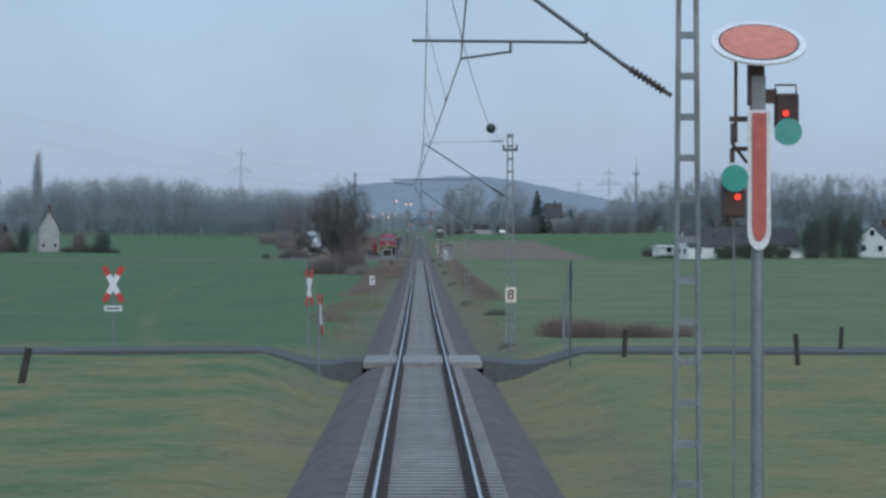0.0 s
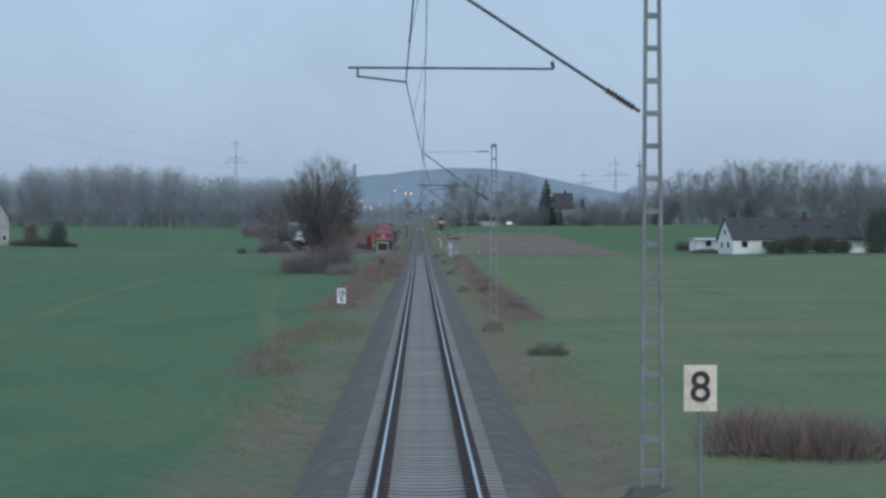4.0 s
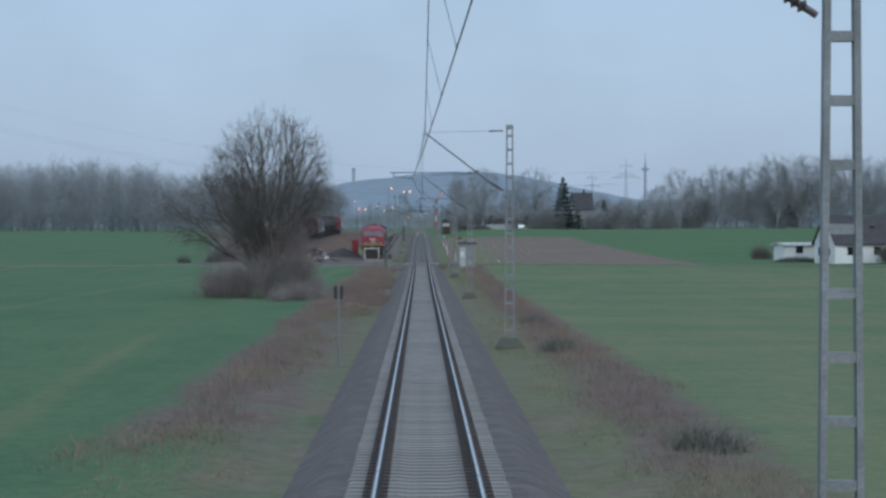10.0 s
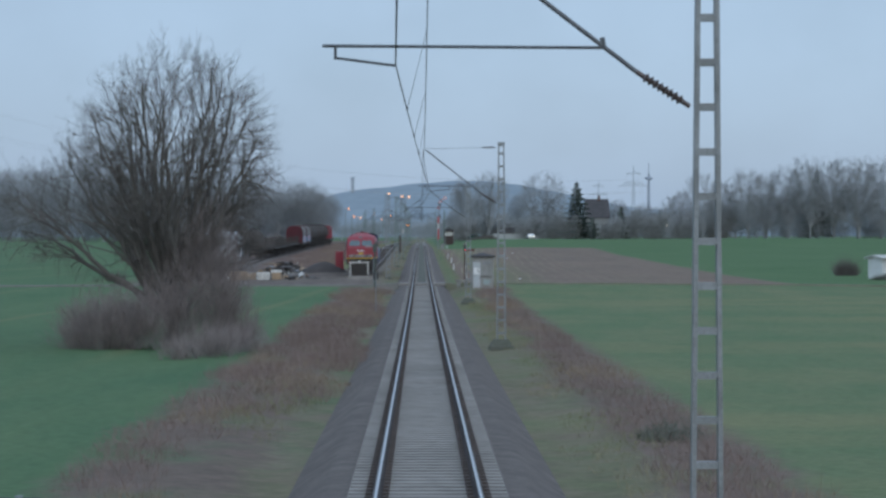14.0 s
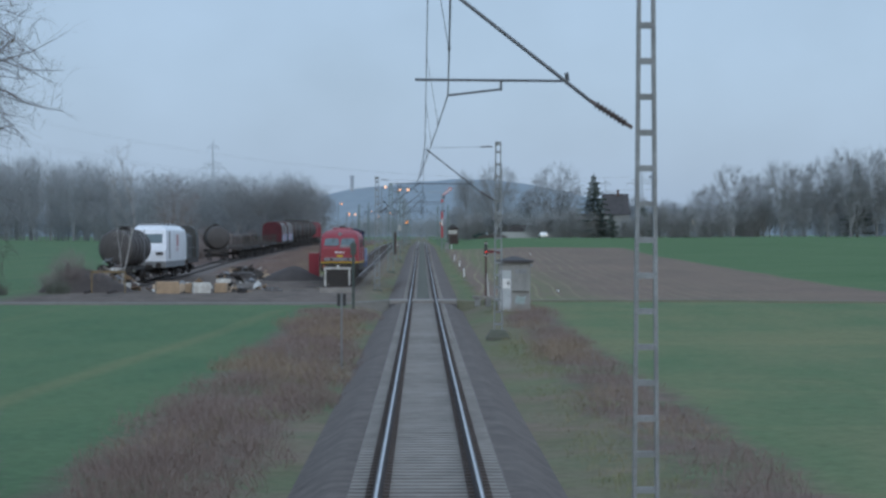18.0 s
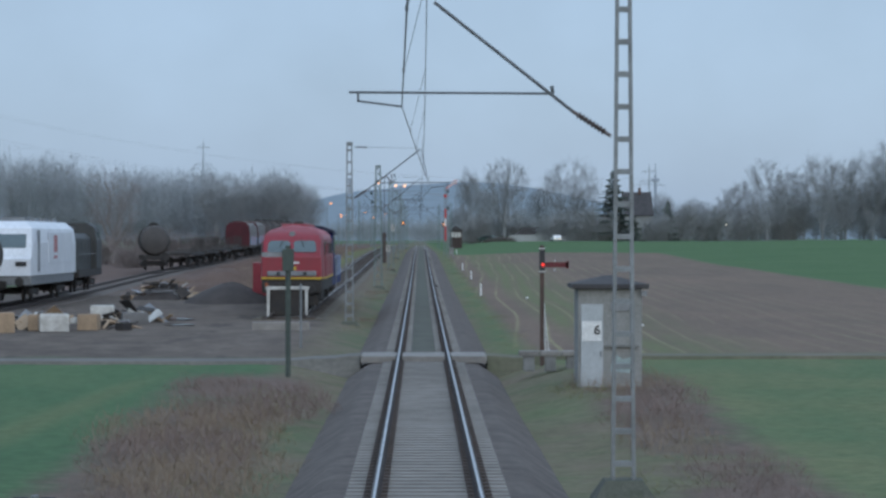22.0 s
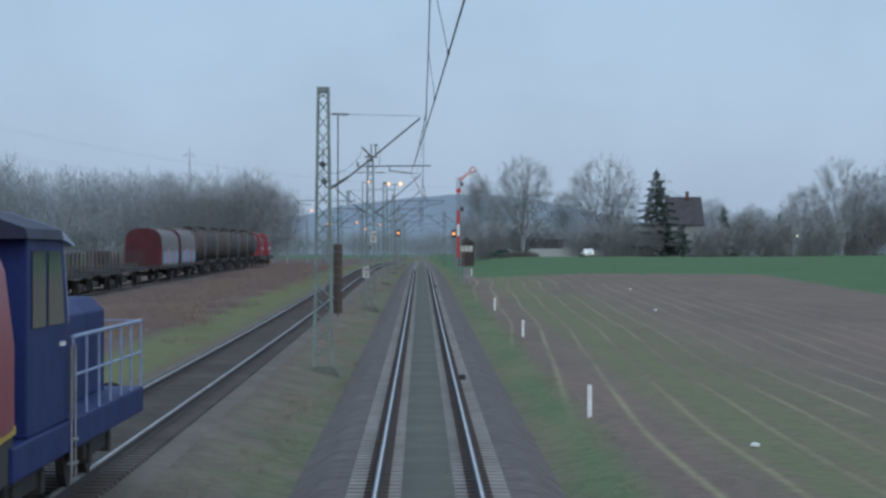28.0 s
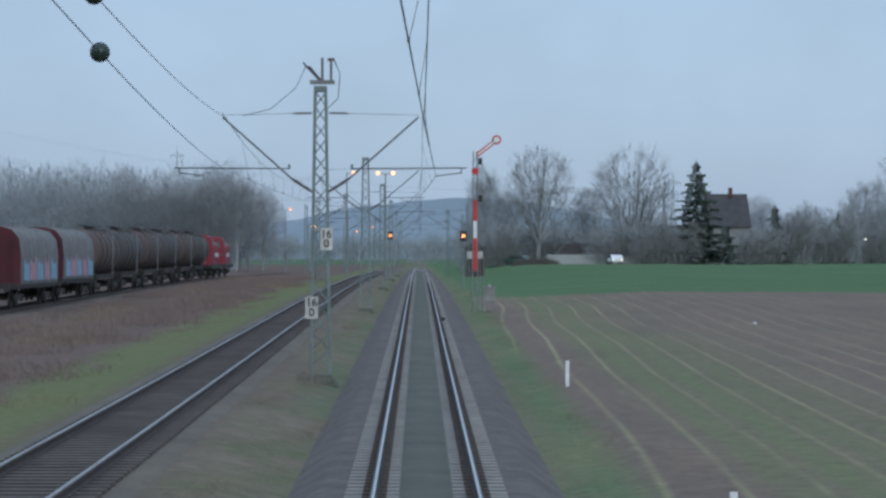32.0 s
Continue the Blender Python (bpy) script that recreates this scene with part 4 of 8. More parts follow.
def winter_tree(name, x, y, label, group, material, *shape, **more):
    wood, v, t = limb_tree(*shape, **more)
    tr = thing(name, pose(x, y, ground_z(x, y) - 0.1), label, "tree", group)
    part("trunk", wood, material, tr, smooth=True)
    part("crown", tri_mesh("crown", v, t, material), None, tr, "haze of fine bare twigs")
    return tr


# the big lone tree beside the line
winter_tree("oak_tree", -10.3, 353.0, "large bare oak with a broad rounded crown above a thicket", "", bark, 12,
            [((0.15, 0, 7.8), (4.2, 4.2, 4.9), 0.68), ((-3.2, 0, 5.0), (4.4, 3.0, 3.2), 0.24), ((1.5, 0, 4.4), (1.9, 1.8, 2.0), 0.08)],
            34, 13, 9, 9, 1.5, 0.30, (0.22, 0.62), 0.0042, 0.010, 1)


def thicket(name, x, y, sx, sy, h, n, seed, material, label, lean=0.5, category="bush", group="", kind=""):
    """A tangle of arching bare stems with side shoots."""
    rnd = random.Random(seed)
    g = Geo()
    z0 = ground_z(x, y)
    for _ in range(n):
        a, rr = rnd.uniform(0, 6.283), math.sqrt(rnd.random())
        px, py = rr * math.cos(a) * sx / 2, rr * math.sin(a) * sy / 2
        hh = h * (1.05 - 0.55 * rr * rr) * rnd.uniform(0.55, 1.1)
        d = Vector((rnd.gauss(0, lean), rnd.gauss(0, lean), 1)).normalized()
        p = Vector((px, py, ground_z(x + px, y + py) - z0 - 0.08))
        prev = p
        w = rnd.uniform(0.008, 0.02) * (1 + h * 0.15)
        for i in range(3):
            d = (d + Vector((rnd.gauss(0, 0.25), rnd.gauss(0, 0.25), -0.12 * i))).normalized()
            q = prev + d * hh / 3
            s = Vector((1, 0, 0)) * w * (1 - 0.3 * i)
            g.add([tuple(prev - s), tuple(prev + s), tuple(q + s * 0.7), tuple(q - s * 0.7)], [(0, 1, 2, 3)])
            for _ in range(2):
                t = (d + Vector((rnd.gauss(0, 0.7), rnd.gauss(0, 0.7), rnd.gauss(0, 0.4)))).normalized() * hh * rnd.uniform(0.15, 0.4)
                g.add([tuple(q - s * 0.5), tuple(q + s * 0.5), tuple(q + t)], [(0, 1, 2)])
            prev = q
    return solo(name, g, material, pose(x, y, z0), label, category, group, kind)




def brush(name, x, y, lumps, n, seed, material, label, width=0.006, length=(0.25, 0.7), group="", category="bush"):
    """A leafless bush of very many fine upright twigs that fill uneven lumps (centre, radii); main stems are a part of their own."""
    r2 = np.random.RandomState(seed)
    vol = np.array([r[0] * r[1] * r[2] for c, r in lumps])
    pick = r2.choice(len(lumps), n, p=vol / vol.sum())
    c, r = np.array([l_[0] for l_ in lumps])[pick], np.array([l_[1] for l_ in lumps])[pick]
    u = r2.normal(0, 1, (n, 3))
    u = u / np.linalg.norm(u, axis=1)[:, None] * (r2.uniform(0, 1, n) ** 0.72)[:, None] * 1.12
    wav = np.array([0.88 + 0.5 * noise.noise(Vector((q[0] * 2.8 + seed, q[1] * 2.8, q[2] * 2.8))) for q in u])
    p = c + u * r * wav[:, None]
    p[:, 2] = np.abs(p[:, 2])
    d = u * np.array([0.6, 0.6, 0.3]) + np.array([0, 0, 0.75]) + r2.normal(0, 0.35, (n, 3))
    d = d / np.linalg.norm(d, axis=1)[:, None]
    ln = r2.uniform(length[0], length[1], n)[:, None]
    a = r2.uniform(0, 6.283, n)
    s = np.stack([np.cos(a), np.sin(a) * 0.5, np.zeros(n)], 1) * width * r2.uniform(0.5, 1.2, n)[:, None]
    mid = p + d * ln * 0.5 + r2.normal(0, 0.05, (n, 3)) * ln
    fork = mid + (d + r2.normal(0, 0.6, (n, 3))) * ln * 0.45
    end = p + d * ln + r2.normal(0, 0.1, (n, 3)) * ln
    v = np.concatenate([p - s, p + s, mid - s * 0.7, mid + s * 0.7, end, fork])
    k = np.arange(n)
    t = np.concatenate([np.stack([k, k + n, k + 3 * n], 1), np.stack([k, k + 3 * n, k + 2 * n], 1), np.stack([k + 2 * n, k + 3 * n, k + 4 * n], 1), np.stack([k + 2 * n, k + 3 * n, k + 5 * n], 1)])
    bu = thing(name, pose(x, y, ground_z(x, y) - 0.05), label, category, group)
    g = Geo()
    for i in range(60):
        j = int(r2.randint(n))
        e2 = Vector(p[j])
        b0 = Vector((e2.x * 0.6, e2.y * 0.6, -0.1))
        g.tube(b0, b0.lerp(e2, 0.55) + Vector((0, 0, 0.15)), 0.022, 0.014, n=4, caps=False).tube(b0.lerp(e2, 0.55) + Vector((0, 0, 0.15)), e2, 0.014, 0.006, n=3, caps=False)
    tagged(part("stem_tangle", g, bark, bu, "thin bare stems"), kind="stuff")
    part("twig_mass", tri_mesh("twig_mass", v, t, material), None, bu, "dense fine bare twigs")
    return bu


thorn = mat("grey_purple_thorn_twigs", (0.255, 0.218, 0.205), 0.95, 0.0, (0.185, 0.158, 0.15), 0.6, 8, 0.0)
brush("thicket", -10.3, 351.5, [((-3.4, 0, 0.8), (1.3, 1.8, 1.1)), ((-1.8, -0.6, 1.0), (1.5, 1.8, 1.5)), ((0.4, -0.4, 1.3), (1.7, 2.0, 1.9)), ((2.3, 0.2, 1.4), (1.4, 2.2, 2.6)), ((1.5, 0.6, 3.4), (1.7, 1.8, 2.2)), ((3.1, 0.0, 0.5), (0.9, 1.6, 0.8))],
      24000, 5, thorn, "dense dark leafless thicket round the foot of the oak", 0.008)
brush("thicket", -12.6, 349.8, [((0, 0, 0.8), (1.5, 1.6, 1.3)), ((-1.1, 0.5, 0.4), (1.0, 1.2, 0.8)), ((1.3, 0.3, 0.9), (1.2, 1.4, 1.2))], 10000, 6, thorn, "brown leafless scrub under the low limbs of the oak")
brush("thicket", -7.9, 344.0, [((0, 0, 0.3), (1.2, 3.5, 0.7)), ((0.9, 4.0, 0.3), (1.0, 2.4, 0.6)), ((-1.0, -3.0, 0.2), (0.9, 2.4, 0.5))], 5000, 7, thorn, "brown bramble and blackthorn scrub beside the oak")


winter_tree("bare_tree", -31.5, 664.0, "bare multi-limbed tree standing in scrub behind the yard", "", thorn, 71,
            [((0, 0, 6.6), (3.0, 2.6, 3.9), 0.8), ((-0.3, 0, 3.6), (2.2, 2.0, 2.0), 0.2)], 13, 8, 6, 14, 1.4, 0.16, (0.2, 0.6), 0.006)
for i, (x, y, w_, h_) in enumerate(((-27.8, 648.0, 3.0, 2.6), (-33.5, 668.0, 4.5, 3.4), (-29.5, 700.0, 5.0, 3.8), (-38.0, 690.0, 5.0, 3.6), (-27.0, 600.0, 2.2, 1.8), (-30.5, 620.0, 3.2, 2.2), (-27.5, 735.0, 4.0, 3.6), (-36.0, 740.0, 6.0, 4.4))):
    brush("thicket", x, y, [((0, 0, h_ * 0.25), (w_ * 0.6, 2.6, h_ * 0.45)), ((w_ * 0.25, 0.6, h_ * 0.4), (w_ * 0.4, 2.0, h_ * 0.5)), ((-w_ * 0.35, 0, h_ * 0.35), (w_ * 0.4, 2.2, h_ * 0.45))], 4200, 730 + i, thorn,
          "dark leafless scrub behind the stored wagons", 0.016, (0.3, 0.8), "scrub behind the yard")


birch_m = mat("pale_birch_bark", (0.42, 0.41, 0.39), 0.85, 0.0, (0.24, 0.23, 0.22), 2.0, 14, 0.2)
grown_tree("birch_sapling", -20.4, 497.5, 31, [((0, 0, 7.0), (1.3, 1.2, 3.0), 0.8), ((0.1, 0, 4.2), (0.8, 0.8, 1.6), 0.2)], [(-0.10, 0.05, 8), (0.08, -0.05, 10), (0.02, 0.1, 7)],
           "thin pale bare birch beside the rubbish heap", 240, 0.35, 0.008, 0.005, birch_m, twig=(0.3, 0.7), each=5, trunk_top=1.2)
brush("thicket", -23.6, 495.0, [((0, 0, 1.2), (1.4, 1.6, 1.5)), ((1.6, 0.4, 0.6), (1.5, 1.4, 0.8)), ((-1.2, 0, 0.5), (1.2, 1.2, 0.8))], 7000, 33, thorn, "dark leafless scrub on the spoil heap")


def patch_mesh(name, seed, sx, sy, h, n, material, w=0.006):
    """A low tangled patch of arching stems, sx by sy metres."""
    rnd = np.random.RandomState(seed)
    a, rr = rnd.uniform(0, 6.283, n), np.sqrt(rnd.uniform(0, 1, n))
    p = np.stack([rr * np.cos(a) * sx / 2, rr * np.sin(a) * sy / 2, np.full(n, -0.1)], 1)
    hh = h * (1.05 - 0.6 * rr ** 2) * rnd.uniform(0.5, 1.1, n)
    vs, fs, o = [], [], 0
    d = np.stack([rnd.normal(0, 0.7, n), rnd.normal(0, 0.7, n), np.ones(n)], 1)
    for i in range(3):
        d = d / np.linalg.norm(d, axis=1)[:, None]
        q = p + d * (hh / 2.4)[:, None]
        ang = rnd.uniform(0, 3.14, n)
        s = np.stack([np.cos(ang), np.sin(ang) * 0.4, np.zeros(n)], 1) * w * (1 - 0.25 * i)
        vs += [p - s, p + s, q + s * 0.7, q - s * 0.7]
        k = np.arange(n)
        fs += [np.stack([o + k, o + n + k, o + 2 * n + k], 1), np.stack([o + k, o + 2 * n + k, o + 3 * n + k], 1)]
        o += 4 * n
        for _ in range(2):
            t = q + (d + rnd.normal(0, 0.6, (n, 3))) * (hh * rnd.uniform(0.2, 0.5, n))[:, None]
            vs += [q - s * 0.7, q + s * 0.7, t]
            fs.append(np.stack([o + k, o + n + k, o + 2 * n + k], 1))
            o += 3 * n
        p, d = q, d + rnd.normal(0, 0.4, (n, 3)) - np.array([0, 0, 0.35])
    return tri_mesh(name, np.concatenate(vs), np.concatenate(fs), material)


PATCH = [(patch_mesh("bramble", 60 + i, 3.0, 9.0, 0.6, 400 if i < 3 else 170, m_, 0.0095), w_) for i, (m_, w_) in enumerate(
    ((bramble, "reddish leafless bramble patch beside the ballast"), (scrub_m, "dry straw-brown scrub beside the ballast"),
     (bramble, "dark reddish bramble tangle beside the ballast"), (dead_grass, "pale dead grass tufts beside the ballast"), (rough_green, "rough green and yellow grass beside the ballast")))]
rnd0 = random.Random(4)


def strew(x, y, k, sx=1.0, sz=1.0):
    me, lab = PATCH[k]
    o = new("bramble" if k < 3 else "grass_tuft", me)
    o.matrix_world = Matrix.Translation((x, y, ground_z(x, y))) @ Matrix.Rotation(rnd0.uniform(-0.15, 0.15), 4, "Z") @ Matrix.Diagonal((sx, rnd0.uniform(0.7, 1.2), sz, 1))
    tagged(o, lab, "bush" if k < 3 else "grass", "patches of trackside scrub")


for side in (-1, 1):
    y = 122.0
    while y < 455:
        hedge = (side < 0 and (150 < y < 205 or y > 222)) or (side > 0 and (205 < y < 455))
        if hedge:
            strew(side * rnd0.uniform(4.8, 5.8), y, rnd0.choice((0, 0, 1, 2, 2)), rnd0.uniform(0.6, 1.0), rnd0.uniform(0.6, 1.15))
            if rnd0.random() < 0.6:
                strew(side * rnd0.uniform(3.4, 4.4), y + 2, rnd0.choice((3, 4, 4)), 0.6, rnd0.uniform(0.35, 0.7))
        else:
            strew(side * rnd0.uniform(3.6, 5.0), y, rnd0.choice((3, 4, 3)), rnd0.uniform(0.6, 1.0), rnd0.uniform(0.3, 0.6))
        y += rnd0.uniform(4, 7)
for i in range(40):
    strew(-4.6 + rnd0.uniform(-1.2, 1.6), 318 + i * 3.4, rnd0.choice((0, 2, 2, 1)), rnd0.uniform(0.7, 1.2), rnd0.uniform(0.7, 1.3))
for i in range(26):
    strew(3.2 + rnd0.uniform(-0.2, 0.3), 475 + i * 12 + rnd0.uniform(-4, 4), rnd0.choice((4, 4, 3)), 0.4, rnd0.uniform(0.15, 0.3))
for i in range(24):
    strew(-9.6 + rnd0.uniform(-0.8, 0.8), 560 + i * 12, rnd0.choice((3, 4, 1)), 0.7, rnd0.uniform(0.3, 0.6))
for i in range(110):
    strew(-14.2 + rnd0.uniform(-4.2, 3.4), 556 + i * 2.7, rnd0.choice((0, 0, 2, 2, 1)), rnd0.uniform(1.0, 1.7), rnd0.uniform(0.7, 1.5))
for i in range(60):
    strew(-3.1 + rnd0.uniform(-0.8, 0.9), 500 + i * 6.0, rnd0.choice((3, 4, 4, 1)), 0.35, rnd0.uniform(0.12, 0.3))
for i, (x, y, h) in enumerate(((5.4, 224, 0.7), (4.9, 268, 0.8), (5.2, 300, 0.6), (4.6, 168, 0.7), (-27.5, 488, 1.3), (-24, 492, 1.4))):
    thicket("small_bush", x, y, 1.5, 2.4, h, 260, 180 + i, hedge_m, "small dark green bush in the rough grass", 0.5, group="small bushes")
brush("thicket", 7.0, 117.0, [((0, 0, 0.15), (1.8, 2.2, 0.4)), ((-1.2, 0.5, 0.2), (1.0, 1.2, 0.55)), ((2.4, 0, 0.1), (1.6, 2.0, 0.28)), ((4.2, 0.5, 0.08), (1.0, 1.6, 0.2))], 9000, 190, bramble, "dark reddish bramble clump at the meadow's edge")


def wood_stuff(name, places, templates, material, label, category="woodland", kind="stuff"):
    """Many far bare trees as one mesh."""
    vs, fs, o = [], [], 0
    for x, y, h, w, k, turn in places:
        tv, tf = templates[k % len(templates)]
        c, s = math.cos(turn), math.sin(turn)
        q = np.empty_like(tv)
        q[:, 0], q[:, 1], q[:, 2] = (tv[:, 0] * c - tv[:, 1] * s) * w + x, (tv[:, 0] * s + tv[:, 1] * c) * w + y, tv[:, 2] * h + ground_z(x, y) - 0.2
        vs.append(q)
        fs.append(tf + o)
        o += len(tv)
    return tagged(new(name, tri_mesh(name, np.concatenate(vs), np.concatenate(fs), material)), label, category, kind=kind)


def template(seed, spread=0.8, twigs=1400, low=0.12, trunk=0.014, crown=(0.56, 0.36, 0.46)):
    """A unit-high far tree: trunk, limbs and a cloud of fine upright twigs that fills its crown."""
    rnd = random.Random(seed)
    g = Geo().tube((0, 0, 0), (0.02, 0, 0.55), trunk, trunk * 0.6, n=4, caps=False)
    limbs = []
    for i in range(16):
        a, e = rnd.uniform(0, 6.283), rnd.uniform(0.35, 1.25)
        p = Vector((0, 0, rnd.uniform(0.15, 0.55)))
        q = p + Vector((math.cos(a) * math.cos(e), math.sin(a) * math.cos(e), math.sin(e))) * rnd.uniform(0.2, 0.45)
        g.tube(p, q, trunk * 0.45, trunk * 0.15, n=3, caps=False)
        limbs.append((p, q))
    v, f = list(g.v), list(map(tuple, tris(g)))
    for _ in range(twigs):
        u = Vector((rnd.gauss(0, 1), rnd.gauss(0, 1), rnd.gauss(0, 1))).normalized() * rnd.random() ** 0.4
        lump = 0.82 + 0.3 * noise.noise(Vector((u.x * 2.2 + seed, u.y * 2.2, u.z * 2.2)))
        p = Vector((u.x * crown[1] * lump, u.y * crown[1] * lump, crown[0] + u.z * crown[2] * lump - 0.03))
        if p.z < low:
            p.z = low * rnd.random()
        d = (Vector((u.x * 0.7, u.y * 0.7, 0.55)) + Vector((rnd.gauss(0, 0.35), rnd.gauss(0, 0.35), rnd.gauss(0, 0.3)))).normalized() * rnd.uniform(0.04, 0.11)
        s = Vector((rnd.uniform(-1, 1), rnd.uniform(-1, 1), 0)).normalized() * rnd.uniform(0.0016, 0.0034)
        o = len(v)
        v += [tuple(p - s), tuple(p + s), tuple(p + d)]
        f.append((o, o + 1, o + 2))
    return np.array(v), np.array(f, dtype=np.int32)


# Grey lightened beyond bark, carrying the haze over the distant trees.
bark_mid = mat("haze_paled_grey_bark", (0.295, 0.305, 0.308), 0.95, 0.0, (0.235, 0.243, 0.246), 0.3, 4, 0.0)
TPL = [template(200 + i) for i in range(5)]
SHRUB = [template(230 + i, 0.8, 1300, 0.02, 0.01, (0.5, 0.40, 0.50)) for i in range(4)]
rf = random.Random(8)
row = []
for i in range(300):  # wood on the far side of the crop
    f = rf.random()
    x = -30 - 270 * f
    y = 1005 + 110 * f ** 0.7 + rf.uniform(0, 90)
    hill = 1.1 + 0.40 * math.exp(-((x + 120) / 40.0) ** 2)
    row.append((x, y, rf.uniform(16.2, 18.6) * hill, rf.uniform(12, 17), i, rf.uniform(0, 6.28)))
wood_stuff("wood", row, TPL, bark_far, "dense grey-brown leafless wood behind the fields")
row = []
for i in range(260):  # shrub layer that closes the wood
    f = i / 260
    x = -28 - 275 * f
    row.append((x, 1000 + 110 * f ** 0.7 + rf.uniform(0, 30), rf.uniform(7, 13), rf.uniform(10, 15), i, rf.uniform(0, 6.28)))
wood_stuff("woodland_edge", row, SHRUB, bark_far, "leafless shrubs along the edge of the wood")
GROWN = [grown_template(500 + i, [((0, 0, 0.60), (0.30 + 0.04 * (i % 2), 0.30, 0.38), 0.85), ((0.05 * (i - 1), 0, 0.36), (0.2, 0.2, 0.16), 0.15)],
                        [(-0.35, 0.1, 5), (0.3, -0.2, 6), (0.05, 0.3, 6), (0.1 * i, -0.3, 5)]) for i in range(4)]
row = []
for i in range(110):  # the mass of the wood behind the tall trees
    x = rf.uniform(76, 270)
    row.append((x, 1060 + rf.uniform(0, 90), rf.uniform(9, 12) + 7 * min(1.0, max(0.0, (x - 80) / 40.0)), rf.uniform(14, 20), i, rf.uniform(0, 6.28)))
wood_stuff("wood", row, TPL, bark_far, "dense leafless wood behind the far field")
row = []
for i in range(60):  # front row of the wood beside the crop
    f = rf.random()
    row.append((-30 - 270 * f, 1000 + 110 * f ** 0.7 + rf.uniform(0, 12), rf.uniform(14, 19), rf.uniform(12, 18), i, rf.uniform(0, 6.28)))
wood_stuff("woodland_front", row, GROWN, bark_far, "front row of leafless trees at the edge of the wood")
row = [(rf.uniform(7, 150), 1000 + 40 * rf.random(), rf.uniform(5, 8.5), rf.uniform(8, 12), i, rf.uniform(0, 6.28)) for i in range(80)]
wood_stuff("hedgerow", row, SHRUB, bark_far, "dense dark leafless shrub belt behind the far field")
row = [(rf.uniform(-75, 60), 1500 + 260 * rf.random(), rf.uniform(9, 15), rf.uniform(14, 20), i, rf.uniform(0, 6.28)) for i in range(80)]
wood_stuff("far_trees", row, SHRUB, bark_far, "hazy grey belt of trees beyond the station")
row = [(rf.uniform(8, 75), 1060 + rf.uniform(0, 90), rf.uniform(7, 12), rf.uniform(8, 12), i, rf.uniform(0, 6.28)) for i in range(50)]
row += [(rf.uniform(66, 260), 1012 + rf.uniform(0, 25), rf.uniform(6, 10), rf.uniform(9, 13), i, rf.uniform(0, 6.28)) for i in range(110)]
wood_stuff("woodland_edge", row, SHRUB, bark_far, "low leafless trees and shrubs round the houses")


def cloud_tree(name, x, y, seed, h, w, label, group="", twigs=12000, crown=(0.60, 0.36, 0.42), low=0.1, category="tree", thick=1.0):
    """A far bare tree: trunk and limbs, and a crown of very many fine twigs."""
    rnd = random.Random(seed)
    wood = Geo().tube((0, 0, -0.02), (0.01, 0, 0.35), 0.017, 0.013, n=7, caps=False)

    def limb(p, d, ln, r, lev):
        q = p + d * ln
        wood.tube(p, q, r, r * 0.6, n=4, caps=False)
        if lev < 4:
            for _ in range(3 if lev else 4):
                e2 = (d + Vector((rnd.gauss(0, 0.42), rnd.gauss(0, 0.42), rnd.gauss(0.08, 0.25)))).normalized()
                limb(q, e2, ln * rnd.uniform(0.62, 0.85), r * 0.55, lev + 1)
    for _ in range(5):
        limb(Vector((0.01, 0, rnd.uniform(0.16, 0.35))), Vector((rnd.gauss(0, 0.45), rnd.gauss(0, 0.45), 1)).normalized(), 0.17, 0.008, 0)
    wood.v = [(min(max(p[0], -crown[1]), crown[1]), min(max(p[1], -crown[1]), crown[1]), min(p[2], 0.97)) for p in wood.v]
    r2 = np.random.RandomState(seed)
    u = r2.normal(0, 1, (twigs, 3))
    u = u / np.linalg.norm(u, axis=1)[:, None] * (r2.uniform(0, 1, twigs) ** 0.38)[:, None]
    lump = np.array([0.84 + 0.34 * noise.noise(Vector((v[0] * 2.4 + seed, v[1] * 2.4, v[2] * 2.4))) for v in u])
    p = u * lump[:, None] * np.array([crown[1], crown[1], crown[2]]) + np.array([0, 0, crown[0] - 0.03])
    p[:, 2] = np.where(p[:, 2] < low, low + 0.1 * r2.uniform(0, 1, twigs), p[:, 2])
    d = u * np.array([0.9, 0.9, 0.7]) + np.array([0, 0, 0.45]) + r2.normal(0, 0.3, (twigs, 3))
    d = d / np.linalg.norm(d, axis=1)[:, None] * r2.uniform(0.03, 0.09, twigs)[:, None]
    s = r2.normal(0, 1, (twigs, 3)) * np.array([1, 1, 0])
    s = s / np.linalg.norm(s, axis=1)[:, None] * r2.uniform(0.0006, 0.0016, twigs)[:, None] * thick
    v = np.concatenate([p - s, p + s, p + d])
    k = np.arange(twigs)
    sc = np.array([w, w, h]) / np.array([2 * crown[1], 2 * crown[1], 1.0])
    tr = thing(name, pose(x, y, ground_z(x, y) - 0.15), label, category, group)
    wood.v = [(q[0] * sc[0], q[1] * sc[1], q[2] * sc[2]) for q in wood.v]
    part("trunk", wood, bark_mid, tr)
    part("crown", tri_mesh("crown", v * sc, np.stack([k, k + twigs, k + 2 * twigs], 1), bark_mid), None, tr, "haze of fine bare twigs")
    return tr


